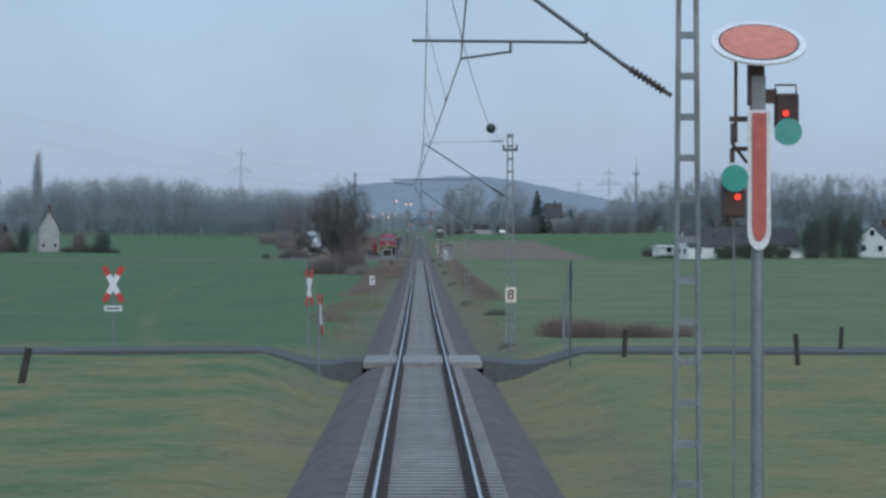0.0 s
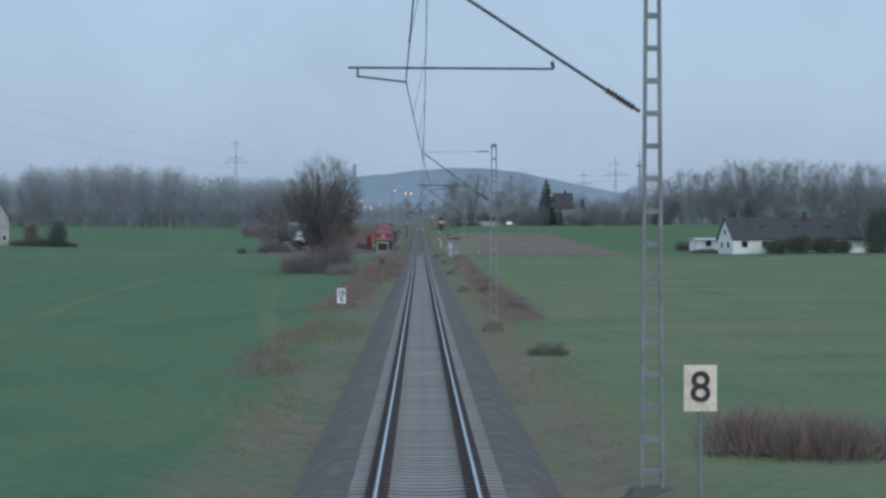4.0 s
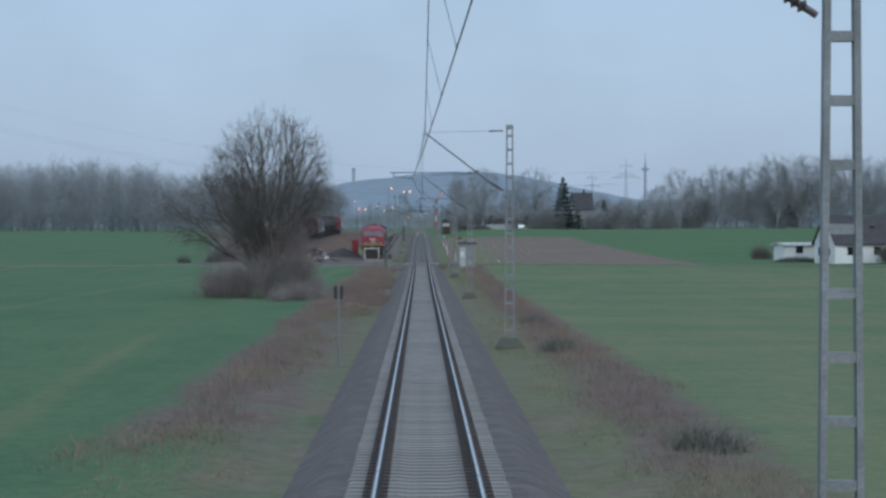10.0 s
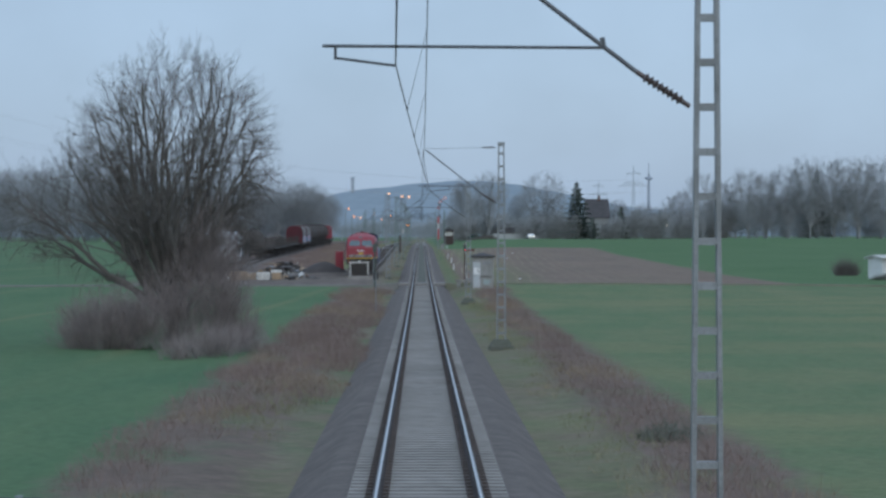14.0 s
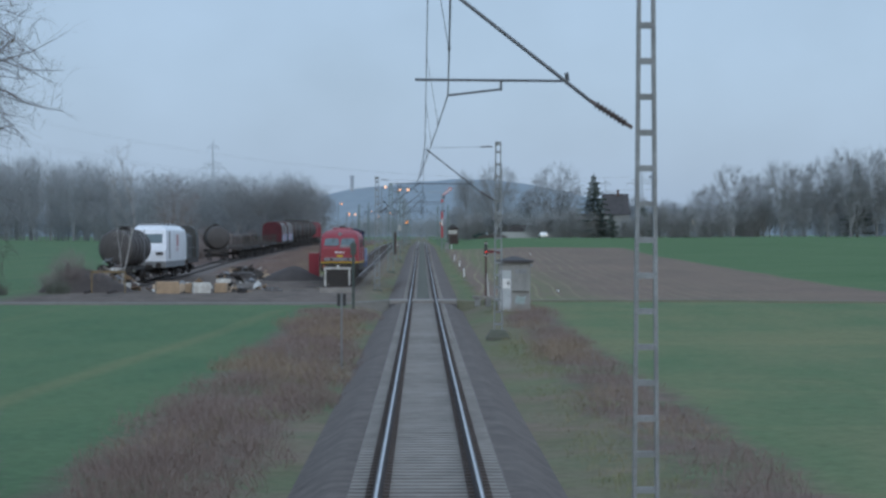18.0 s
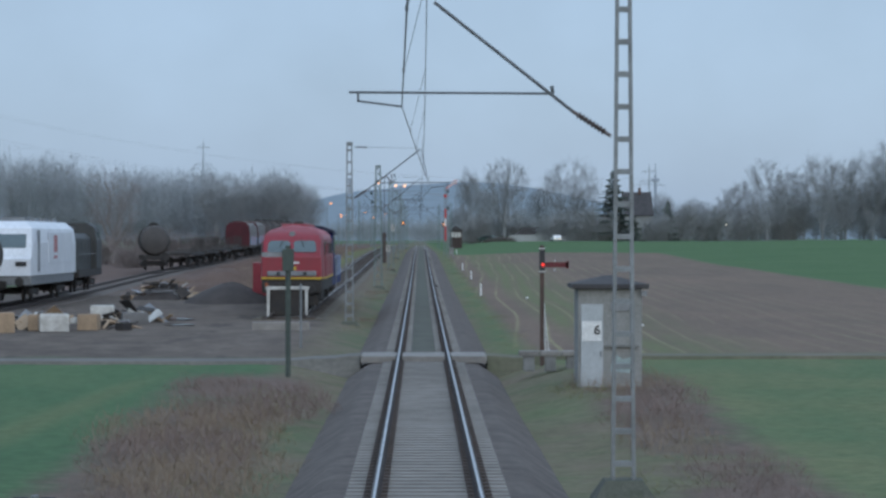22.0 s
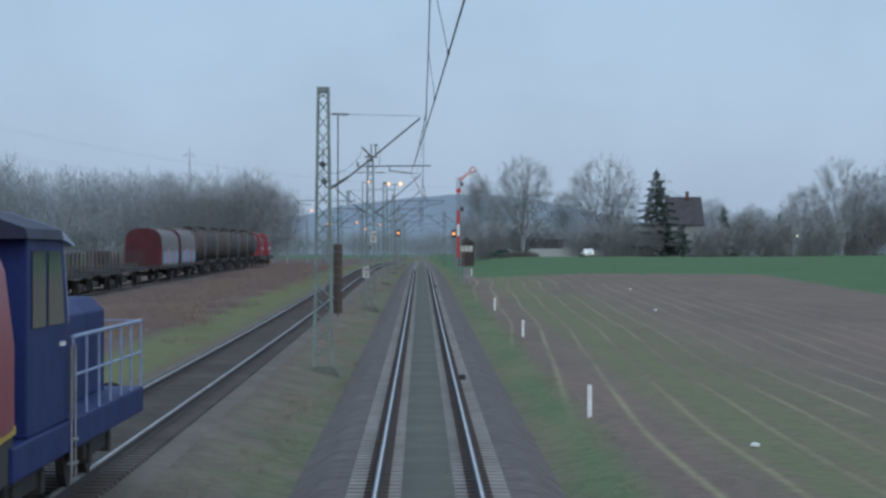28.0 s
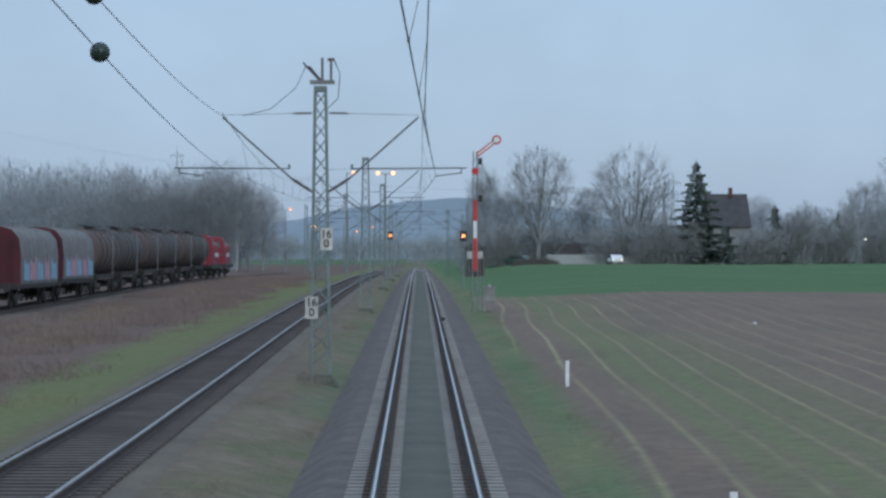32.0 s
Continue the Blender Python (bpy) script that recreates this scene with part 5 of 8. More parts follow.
for i, (x, y, h, w) in enumerate(((12.5, 1085, 20.0, 9), (15.5, 1060, 14.0, 8), (63, 1010, 10.5, 10),
                                  (28.0, 1025, 14, 8), (9.5, 1030, 10.0, 7), (56, 1015, 12, 8))):
    cloud_tree("garden_tree", x, y, 300 + i, h, w, "tall bare deciduous tree with a rounded crown", "bare trees by the houses")
winter_tree("garden_tree", 18.9, 1003.0, "tall bare tree with a rounded crown at the field's edge", "bare trees by the houses", bark_mid, 61,
            [((0, 0, 12.4), (5.8, 5.5, 6.4), 0.85), ((0.5, 0, 7.5), (4.0, 3.5, 3.4), 0.15)], 20, 10, 7, 16, 4.5, 0.32, (0.4, 1.1), 0.011)
winter_tree("garden_tree", 34.0, 1003.0, "broad bare tree with many fanning stems", "bare trees by the houses", bark_mid, 62,
            [((0, 0, 11.4), (7.6, 6.0, 7.6), 0.75), ((0, 0, 6.0), (6.0, 5.0, 4.6), 0.25)], 26, 10, 7, 16, 2.0, 0.34, (0.4, 1.2), 0.011)
for i, (x, y, sx, h) in enumerate(((30, 986, 7, 6.0), (36, 984, 6, 7.5), (41, 983, 5, 6.5), (52.5, 984, 6, 6.0), (58, 990, 7, 9.0), (65, 992, 8, 8.0), (12.5, 1002, 6, 7.0), (17, 1010, 6, 6.0), (24, 1008, 7, 5.0), (74, 1000, 9, 8.0), (85, 1010, 9, 9.0))):
    brush("tall_shrub", x, y, [((0, 0, h * 0.3), (sx * 0.55, 2.5, h * 0.42)), ((sx * 0.2, 0, h * 0.55), (sx * 0.35, 2.2, h * 0.4)), ((-sx * 0.3, 0, h * 0.3), (sx * 0.4, 2.2, h * 0.5))], 6000, 640 + i, bark_mid,
          "tall dense leafless shrubs round the gardens", 0.05, (0.5, 1.4), "garden shrubs")


FAR = [winter_tree("forest_tree", x, 1006.0, lab, "tall trees of the far wood", bark_mid, 820 + i, [((0, 0, h * 0.60), (w / 2, w / 2, h * 0.40), 0.72), ((0.06 * h, 0, h * 0.34), (w * 0.46, w * 0.46, h * 0.26), 0.28)],
                   16, 11, 10, 11, h * 0.18, h * 0.013, (h * 0.025, h * 0.07), h * 0.0008) for i, (x, h, w, lab) in enumerate((
    (79.0, 18.8, 13.0, "tall bare tree with a broad crown at the wood's corner"), (91.5, 20.7, 14.0, "tall bare tree with spreading limbs in the wood"),
    (109.0, 24.0, 16.0, "very tall bare tree with a domed crown in the wood"), (71.0, 12.7, 8.0, "slim young bare tree at the wood's corner")))]
for i, (x, y, k, h) in enumerate(((85.0, 1012, 3, 17.5), (97.5, 1010, 0, 20.5), (103.5, 1008, 1, 23.0), (116.5, 1010, 2, 25.5), (123.0, 1007, 0, 25.0), (130.0, 1011, 1, 26.0), (138.0, 1009, 2, 25.0), (146.0, 1012, 0, 24.0),
                                  (154.0, 1010, 1, 25.0), (163.0, 1012, 2, 25.0), (173.0, 1014, 0, 24.0), (184.0, 1016, 1, 25.0), (196.0, 1018, 2, 25.0), (210.0, 1020, 0, 24.0), (225.0, 1022, 1, 25.0),
                                  (75.0, 1022, 0, 15.0), (88.0, 1030, 2, 18.0), (100.0, 1034, 1, 21.0), (112.0, 1030, 0, 23.0), (127.0, 1034, 2, 24.5), (142.0, 1034, 1, 23.0), (158.0, 1036, 0, 24.0))):
    f = 0.94 * h / (18.8, 20.7, 24.0, 12.7)[k]
    copy_thing(FAR[k], pose(x, y, ground_z(x, y) - 0.1, 0, 0, 47 * i) @ Matrix.Diagonal((f, f, f, 1)))
for i, (x, y, h, w) in enumerate(((-29.0, 1000, 17.0, 11), (-34.0, 1004, 16.5, 11), (-40.0, 1006, 15.5, 12), (-25.5, 1012, 14.5, 9), (-47, 1010, 16, 12))):
    cloud_tree("lineside_tree", x, y, 340 + i, h, w, "tall bare tree at the end of the wood", "bare trees at the wood's end")


def conifer(x, y, h, r, seed, label, name="conifer_tree", group=""):
    rnd = random.Random(seed)
    tr = thing(name, pose(x, y, ground_z(x, y)), label, "tree", group)
    part("trunk", Geo().tube((0, 0, -0.2), (0, 0, h), 0.02 * h, 0.03, n=7), bark, tr)
    g = Geo()
    lev = int(h * 2.2)
    for i in range(lev):
        z = h * (0.08 + 0.9 * i / lev)
        rad = r * (1 - z / h) ** 0.75 * (1.12 if i % 3 == 0 else 0.72) * rnd.uniform(0.8, 1.1)
        for k in range(17):
            a = rnd.uniform(0, 6.283)
            d = Vector((math.cos(a), math.sin(a), -0.12))
            side = Vector((-math.sin(a), math.cos(a), 0)) * rad * 0.24
            for m in range(3):
                p = Vector((0, 0, z)) + d * rad * (0.25 + 0.27 * m)
                q = p + d * rad * 0.34 + Vector((0, 0, rnd.uniform(-0.15, 0.15)))
                s = side * rnd.uniform(0.7, 1.2)
                g.add([tuple(p - s), tuple(p + s), tuple(q + s * 0.3 + Vector((0, 0, -0.25))), tuple(q - s * 0.3 + Vector((0, 0, 0.1)))], [(0, 1, 2, 3)])
    part("crown", g, evergreen, tr, "dark drooping evergreen branches")
    return tr


conifer(112.7, 1018, 20.5, 4.2, 40, "tall dark pine among the bare trees of the wood")
conifer(42.4, 985, 16.2, 4.8, 1, "tall dark spruce with drooping tiers beside the house")
for i, (x, y, h, r) in enumerate(((46.5, 982, 6.5, 2.6), (54.6, 986, 9.5, 2.4), (66.5, 1000, 8.5, 2.4))):
    conifer(x, y, h, r, 10 + i, "dark evergreen garden tree", group="garden evergreens")
for i, (x, y, h, w) in enumerate(((-63.4, 545, 5.4, 4.0), (-68.0, 545, 5.2, 3.0), (-78.8, 543, 6.4, 3.0), (-82.5, 544, 4.6, 4.4))):
    brush("garden_shrub", x, y, [((0, 0, h * 0.3), (w * 0.5, w * 0.5, h * 0.42)), ((w * 0.1, 0, h * 0.55), (w * 0.34, w * 0.34, h * 0.38))], 6000, 30 + i, (evergreen, thorn)[i % 2],
          "dark rounded garden evergreen by the cottage" if i % 2 == 0 else "brown rounded garden shrub by the cottage", 0.03, (0.25, 0.6), "cottage shrubs")
for i, (x, y) in enumerate(((-66.0, 472), (-73.5, 472))):
    cloud_tree("poplar_tree", x, y, 400 + i, 20.5, 2.4, "slender leafless columnar poplar", "poplars", 7000, (0.55, 0.36, 0.47), 0.05, thick=2.6)

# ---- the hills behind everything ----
hill_m = mat("wooded_hill_haze_glow", (0.10, 0.12, 0.13), 1.0, 0.0, (0.08, 0.10, 0.11), 0.004, 0.05, 0.0, spec=0.0)
# A faint blue glow on the hills stands in for distance haze.
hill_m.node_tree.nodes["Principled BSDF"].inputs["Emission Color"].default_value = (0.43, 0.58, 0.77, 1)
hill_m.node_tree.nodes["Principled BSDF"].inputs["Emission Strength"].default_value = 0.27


def ridge(name, y, x0, x1, prof, label):
    g, top = Geo(), []
    n = 160
    for i in range(n + 1):
        x = x0 + (x1 - x0) * i / n
        h = float(np.interp(x, [p[0] for p in prof], [p[1] for p in prof])) + 2.5 * noise.noise(Vector((x * 0.02, 0, 1))) + 1.2 * noise.noise(Vector((x * 0.09, 0, 2)))
        top.append((x, h))
    rings = []
    for x, h in top:
        rings.append([(x, y - 500, -12), (x, y - 300, -6 + h * 0.3), (x, y - 90, h * 0.8), (x, y, h), (x, y + 260, h * 0.6), (x, y + 500, -12)])
    g.loft(rings)
    solo(name, g, hill_m, Matrix.Identity(4), label, "hill", kind="backdrop", smooth=True)


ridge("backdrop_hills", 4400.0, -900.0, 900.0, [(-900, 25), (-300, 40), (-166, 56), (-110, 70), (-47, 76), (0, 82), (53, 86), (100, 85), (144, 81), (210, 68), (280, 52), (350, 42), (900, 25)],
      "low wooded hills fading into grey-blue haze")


# ---- rail vehicles ----
loco_red = mat("faded_crimson_paint", (0.26, 0.018, 0.032), 0.45, 0.0, (0.20, 0.025, 0.035), 0.8, 12, 0.05, spec=0.5)
shutter_red = mat("dull_red_shutters", (0.17, 0.02, 0.03), 0.6, 0.0, (0.12, 0.02, 0.026), 1.2, 20, 0.1)
loco_roof = mat("pinkish_red_roof", (0.34, 0.055, 0.075), 0.55, 0.0, (0.27, 0.06, 0.07), 0.7, 10, 0.05)
blue_paint = mat("deep_blue_paint", (0.010, 0.022, 0.115), 0.6, 0.0, (0.010, 0.018, 0.085), 0.8, 12, 0.05, spec=0.2)
grime = mat("dark_running_gear", (0.028, 0.027, 0.027), 0.75, 0.1, (0.05, 0.042, 0.036), 1.5, 18, 0.2)
yellow = mat("yellow_stripe_paint", (0.62, 0.42, 0.04), 0.5)
loco_glass = mat("pale_reflecting_windscreen", (0.10, 0.14, 0.15), 0.06, 0.0, (0.08, 0.11, 0.12), bump=0.0, spec=0.9)
grey_metal = mat("dull_grey_metal", (0.26, 0.27, 0.28), 0.55, 0.3)
tank_m = mat("sooty_tank_shell", (0.062, 0.058, 0.056), 0.75, 0.1, (0.095, 0.085, 0.08), 0.6, 10, 0.1)
tank_brown = mat("rusty_brown_tank_shell", (0.115, 0.080, 0.070), 0.8, 0.0, (0.075, 0.058, 0.053), 0.6, 10, 0.1)
tarp = mat("grey_wagon_hood", (0.19, 0.185, 0.18), 0.8, 0.0, (0.13, 0.127, 0.124), 0.5, 8, 0.1, stretch=(1, 1, 3))
wagon_red = mat("rusty_wagon_red", (0.085, 0.018, 0.024), 0.85, 0.0, (0.055, 0.017, 0.021), 0.8, 12, 0.1)
white_loco = mat("white_loco_paint", (0.74, 0.76, 0.79), 0.4, 0.0, (0.62, 0.64, 0.67), 0.6, 10, 0.04)
lamp_white = mat("white_lamp_lens", (0.8, 0.8, 0.76), 0.2)


def bogie(par, y, base=2.4, r=0.46, axles=2):
    bg = part("bogie", Geo().box(-1.02, y, r + 0.08, 0.14, base + 0.9, 0.3).box(1.02, y, r + 0.08, 0.14, base + 0.9, 0.3).box(0, y, r + 0.15, 2.0, 0.5, 0.25), grime, par, bevel=0.02)
    for i in range(axles):
        yy = y - base / 2 + base * i / (axles - 1)
        wheel = Geo().tube((-0.72, yy, r), (0.72, yy, r), 0.07, n=8)
        for s in (-1, 1):
            wheel.lathe([(0.12, -0.06), (r, -0.06), (r, 0.06), (0.12, 0.06)], 20, (s * 0.75, yy, r), "x")
            wheel.box(s * 1.06, yy, r, 0.16, 0.3, 0.28)
        part("wheelset", wheel, grime, bg)
    return bg


def buffers(par, y, s, z=1.05):
    for x in (-0.88, 0.88):
        part("buffer", Geo().tube((x, y, z), (x, y + s * 0.42, z), 0.09, n=10).tube((x, y + s * 0.42, z), (x, y + s * 0.48, z), 0.24, 0.22, n=16), grime, par, "dark round buffer")
    part("coupling", Geo().box(0, y + s * 0.12, z - 0.05, 0.12, 0.35, 0.14).tube((0, y + s * 0.25, z - 0.08), (0, y + s * 0.28, z - 0.45), 0.03, n=6), grime, par)


def section(w, zb, zs, ze, zt, cut=99.0, inset=0.0):
    """A vehicle's cross-section: floor, straight side to zs, leaning in to the eaves ze, round roof to zt."""
    pts = [(-w, zb), (-w, zs), (-w + 0.09, ze)]
    for a in (20, 40, 65, 90, 115, 140, 160):
        t = radians(a)
        pts.append((-(w - 0.09) * math.cos(t), ze + (zt - ze) * math.sin(t)))
    pts += [(w - 0.09, ze), (w, zs), (w, zb)]
    return [(u * (1 - inset), min(z, cut)) for u, z in pts]


def round_loco(y, x, length, label):
    lo = thing("diesel_locomotive", pose(x, y, zr(y + length / 2)) @ Matrix.Diagonal((0.98, 1, 0.925, 1)), label, "locomotive")
    w = 1.52
    prof = [(0.0, 2.62, 0.090), (0.04, 2.70, 0.085), (0.45, 3.56, 0.058), (0.62, 3.74, 0.048), (0.95, 3.93, 0.032), (1.5, 4.08, 0.014), (2.3, 4.2, 0.0)]
    rings = []
    for yy, cut, ins in prof + [(length - a, c, i) for a, c, i in reversed(prof)]:
        rings.append([(u, yy, z) for u, z in section(w, 1.62, 2.6, 3.5, 4.22, cut, ins)])
    part("body", Geo().loft(rings), loco_red, lo, "faded crimson rounded body", smooth=True)
    rr = []
    for yy in (1.5, 2.5, length - 2.5, length - 1.5):
        rr.append([(u * 0.995, yy, z + 0.012) for u, z in section(w, 3.48, 3.49, 3.5, 4.22, 4.09 if yy in (1.5, length - 1.5) else 99)])
    part("roof", Geo().loft(rr), loco_roof, lo, "pinkish red roof, paler than the body", smooth=True)
    for yy, l in ((3.2, 1.1), (5.4, 1.6), (8.6, 2.0), (11.4, 1.0)):
        part("roof_hatch", Geo().box(0, yy, 4.24, 1.2, l, 0.12), loco_roof, lo, bevel=0.03)
    part("exhaust", Geo().lathe([(0.2, 0), (0.26, 0.05), (0.22, 0.25), (0.1, 0.25)], 14, (0, 7.3, 4.2)), grime, lo)
    part("skirt", Geo().loft([[(u * k, yy, z) for u, z in ((-w, 1.0), (w, 1.0), (w, 1.56), (-w, 1.56))] for yy, k in ((0.05, 0.905), (1.0, 0.96), (2.3, 0.99), (length - 2.3, 0.99), (length - 0.05, 0.905))]), grime, lo, "black skirt")
    part("stripe", Geo().loft([[(u * k, yy, z) for u, z in ((-w - 0.012, 1.54), (w + 0.012, 1.54), (w + 0.012, 1.64), (-w - 0.012, 1.64))] for yy, k in ((-0.02, 0.912), (0.5, 0.946), (1.0, 0.97), (2.3, 1.0), (length - 2.3, 1.0), (length + 0.02, 0.912))]), yellow, lo, "yellow line round the body")
    for s in (-1, 1):
        ws = part("windscreen", Geo().prism([(s * 0.13, -0.30), (s * 1.06, -0.30), (s * 1.15, -0.22), (s * 1.10, 0.22), (s * 1.0, 0.33), (s * 0.20, 0.33), (s * 0.08, 0.22), (s * 0.08, -0.22)], -0.02, 0.02, "y").move(
            Matrix.Translation((0, 0.235, 3.15)) @ Matrix.Rotation(-0.434, 4, "X")), loco_glass, lo, "pale reflecting windscreen pane")
        part("wiper", Geo().tube((s * 0.42, 0.36, 3.5), (s * 0.55, 0.17, 3.15), 0.018, n=5), black_paint, ws)
    part("headlight", Geo().lathe([(0.14, -0.1), (0.14, 0.02), (0.11, 0.03)], 16, (0, 0.66, 3.78), "y"), grey_metal, lo, "round top headlight")
    part("lamp_bar", Geo().box(0, -0.03, 1.82, 2.3, 0.1, 0.26), grey_metal, lo, "grey lamp band across the nose", bevel=0.04)
    for xx in (-1.0, -0.62, 0.62, 1.0):
        part("lamp", Geo().lathe([(0.1, -0.06), (0.1, 0.0), (0.07, 0.01)], 14, (xx, -0.09, 1.82), "y"), grey_metal if abs(xx) > 0.8 else black_paint, lo)
    part("number_bars", Geo().box(-0.24, -0.012, 2.36, 0.28, 0.02, 0.11).box(0.08, -0.012, 2.36, 0.26, 0.02, 0.11).box(0.3, -0.012, 2.36, 0.08, 0.02, 0.11), white_paint, lo, "pale painted running number")
    part("badge", Geo().box(0.0, -0.012, 2.08, 0.42, 0.02, 0.17), yellow, lo, "small yellow badge")
    part("buffer_beam", Geo().box(0, 0.05, 1.12, 2.8, 0.2, 0.5), grime, lo, bevel=0.02)
    part("tail_lamp", Geo().box(-1.18, -0.08, 1.28, 0.16, 0.08, 0.2), lamp_amber, lo, "small orange tail lamp")
    for s in (-1, 1):
        part("cab_window", Geo().box(s * (w - 0.028), 1.35, 3.02, 0.05, 0.34, 0.62), loco_glass, lo)
        part("cab_window", Geo().box(s * (w - 0.028), 2.6, 3.06, 0.05, 0.75, 0.5), loco_glass, lo)
        part("cab_door", Geo().box(s * (w + 0.004), 1.95, 2.45, 0.03, 0.62, 1.55), loco_red, lo, bevel=0.008)
        part("door_frame", Geo().box(s * (w - 0.02), 1.72, 3.08, 0.05, 0.05, 0.7).box(s * (w - 0.02), 2.16, 3.08, 0.05, 0.05, 0.7), grey_metal, lo)
        for yy in (4.2, 5.8, 7.4, 9.0, 10.6):
            part("side_grille", Geo().box(s * (w - 0.03), yy, 3.05, 0.06, 1.2, 0.55), shutter_red if yy < 7 else grime, lo, "dull red shutter")
            part("side_panel", Geo().box(s * (w + 0.004), yy, 2.2, 0.025, 1.4, 0.9), loco_red, lo, bevel=0.006)
    buffers(lo, -0.05, -1)
    buffers(lo, length + 0.05, 1)
    part("snow_plough", Geo().prism([(-1.25, 0.25), (1.25, 0.25), (1.2, 0.75), (-1.2, 0.75)], 0.1, 0.2, "y"), grime, lo)
    bogie(lo, 3.9)
    bogie(lo, length - 3.9)
    part("fuel_tank", Geo().box(0, length / 2, 0.75, 2.3, 3.6, 0.7), grime, lo, bevel=0.05)
    return lo


lamp_amber = mat("orange_lens", (0.28, 0.08, 0.03), 0.4)
round_loco(509.3, -5.98, 14.6, "crimson rounded diesel locomotive parked on the siding")


def shunter(y, x, label):
    sh = thing("shunting_locomotive", pose(x, y, zr(y + 5)), label, "locomotive")
    part("frame", Geo().box(0, 7.0, 1.05, 2.9, 14.0, 0.4), blue_paint, sh, "deep blue frame", bevel=0.03)
    part("cab", Geo().loft([[(x_, yy, z) for yy, z in ((1.4, 1.25), (5.1, 1.25), (5.1, 2.5), (4.55, 3.56), (1.4, 3.56))] for x_ in (-1.4, 1.4)]), blue_paint, sh, "deep blue cab with a raked front", bevel=0.03)
    part("cab_roof", Geo().loft([[(u, yy, z) for u, z in ((-1.47, 3.54), (1.47, 3.54), (1.44, 3.66), (0.8, 3.88), (0, 3.94), (-0.8, 3.88), (-1.44, 3.66))] for yy in (1.0, 4.1)]), navy, sh, "dark navy domed cab roof", smooth=True)
    part("roof_edge", Geo().loft([[(u, 4.1, z) for u, z in ((-1.47, 3.54), (1.47, 3.54), (1.44, 3.67), (0.8, 3.89), (0, 3.95), (-0.8, 3.89), (-1.44, 3.67))],
                                  [(u, 5.15, z) for u, z in ((-1.47, 3.46), (1.47, 3.46), (1.46, 3.50), (0.8, 3.56), (0, 3.58), (-0.8, 3.56), (-1.46, 3.50))]]), pale_blue, sh, "pale sloping front of the roof", smooth=True)
    for s in (-1, 1):
        for y0, y1, y2 in ((1.75, 2.85, 2.85), (3.1, 4.55, 4.2)):
            part("cab_window", Geo().prism([(y0, 2.5), (y1, 2.5), (y2, 3.4), (y0, 3.4)], s * 1.4 - 0.02, s * 1.4 + 0.02, "x"), glass_dark, sh)
        part("front_window", Geo().box(0, 0, 0, 1.0, 0.05, 0.95).move(Matrix.Translation((s * 0.68, 4.86, 3.02)) @ Matrix.Rotation(0.478, 4, "X")), loco_glass, sh)
        part("front_pillar", Geo().box(0, 0, 0, 0.14, 0.08, 1.18).move(Matrix.Translation((s * 1.33, 4.86, 3.02)) @ Matrix.Rotation(0.478, 4, "X")), pale_blue, sh, "pale window pillar")
        part("door_handle", Geo().box(s * 1.43, 4.3, 2.25, 0.05, 0.22, 0.05), white_paint, sh)
        part("front_locker", Geo().box(s * 0.98, 5.55, 1.95, 0.5, 0.9, 1.4), pale_blue, sh, "pale blue-grey panel before the cab", bevel=0.03)
        part("locker_recess", Geo().box(s * 0.98, 6.4, 1.9, 0.44, 0.78, 1.25), navy, sh)
        part("ladder", Geo().tube((s * 1.46, 4.9, 0.5), (s * 1.46, 4.9, 2.2), 0.02, n=5).tube((s * 1.46, 5.3, 0.5), (s * 1.46, 5.3, 2.2), 0.02, n=5).box(s * 1.46, 5.1, 0.7, 0.1, 0.4, 0.03).box(s * 1.46, 5.1, 1.0, 0.1, 0.4, 0.03), grey_metal, sh)
        part("handrail", Geo().tube((s * 1.42, 5.3, 2.3), (s * 1.42, 13.9, 2.3), 0.026, n=6).tube((s * 1.42, 5.3, 1.8), (s * 1.42, 13.9, 1.8), 0.018, n=6), rail_blue, sh, "pale blue handrails")
        for yy in (5.4, 6.8, 8.2, 9.6, 11.0, 12.4, 13.9):
            part("rail_post", Geo().tube((s * 1.42, yy, 1.25), (s * 1.42, yy, 2.3), 0.02, n=6), rail_blue, sh)
    part("bonnet", Geo().loft([[(u, yy, z) for u, z in ((-0.95, 1.25), (0.95, 1.25), (0.95, 2.5), (0.75, 2.7), (-0.75, 2.7), (-0.95, 2.5))] for yy in (5.1, 12.9)]), blue_paint, sh, "deep blue bonnet", bevel=0.03)
    part("bonnet", Geo().loft([[(u, yy, z) for u, z in ((-0.95, 1.25), (0.95, 1.25), (0.95, 2.4), (0.75, 2.6), (-0.75, 2.6), (-0.95, 2.4))] for yy in (0.3, 1.4)]), blue_paint, sh, bevel=0.03)
    part("radiator_grille", Geo().box(0, 12.92, 1.95, 1.5, 0.06, 1.1), grime, sh)
    part("end_rail", Geo().path([(-1.42, 13.9, 1.25), (-1.42, 13.9, 2.3), (-0.4, 13.9, 2.3), (-0.4, 13.9, 1.25)], 0.022).path([(1.42, 13.9, 1.25), (1.42, 13.9, 2.3), (0.4, 13.9, 2.3), (0.4, 13.9, 1.25)], 0.022), rail_blue, sh)
    buffers(sh, 14.0, 1)
    bogie(sh, 3.4, 2.4, 0.5)
    bogie(sh, 10.8, 2.4, 0.5)
    return sh


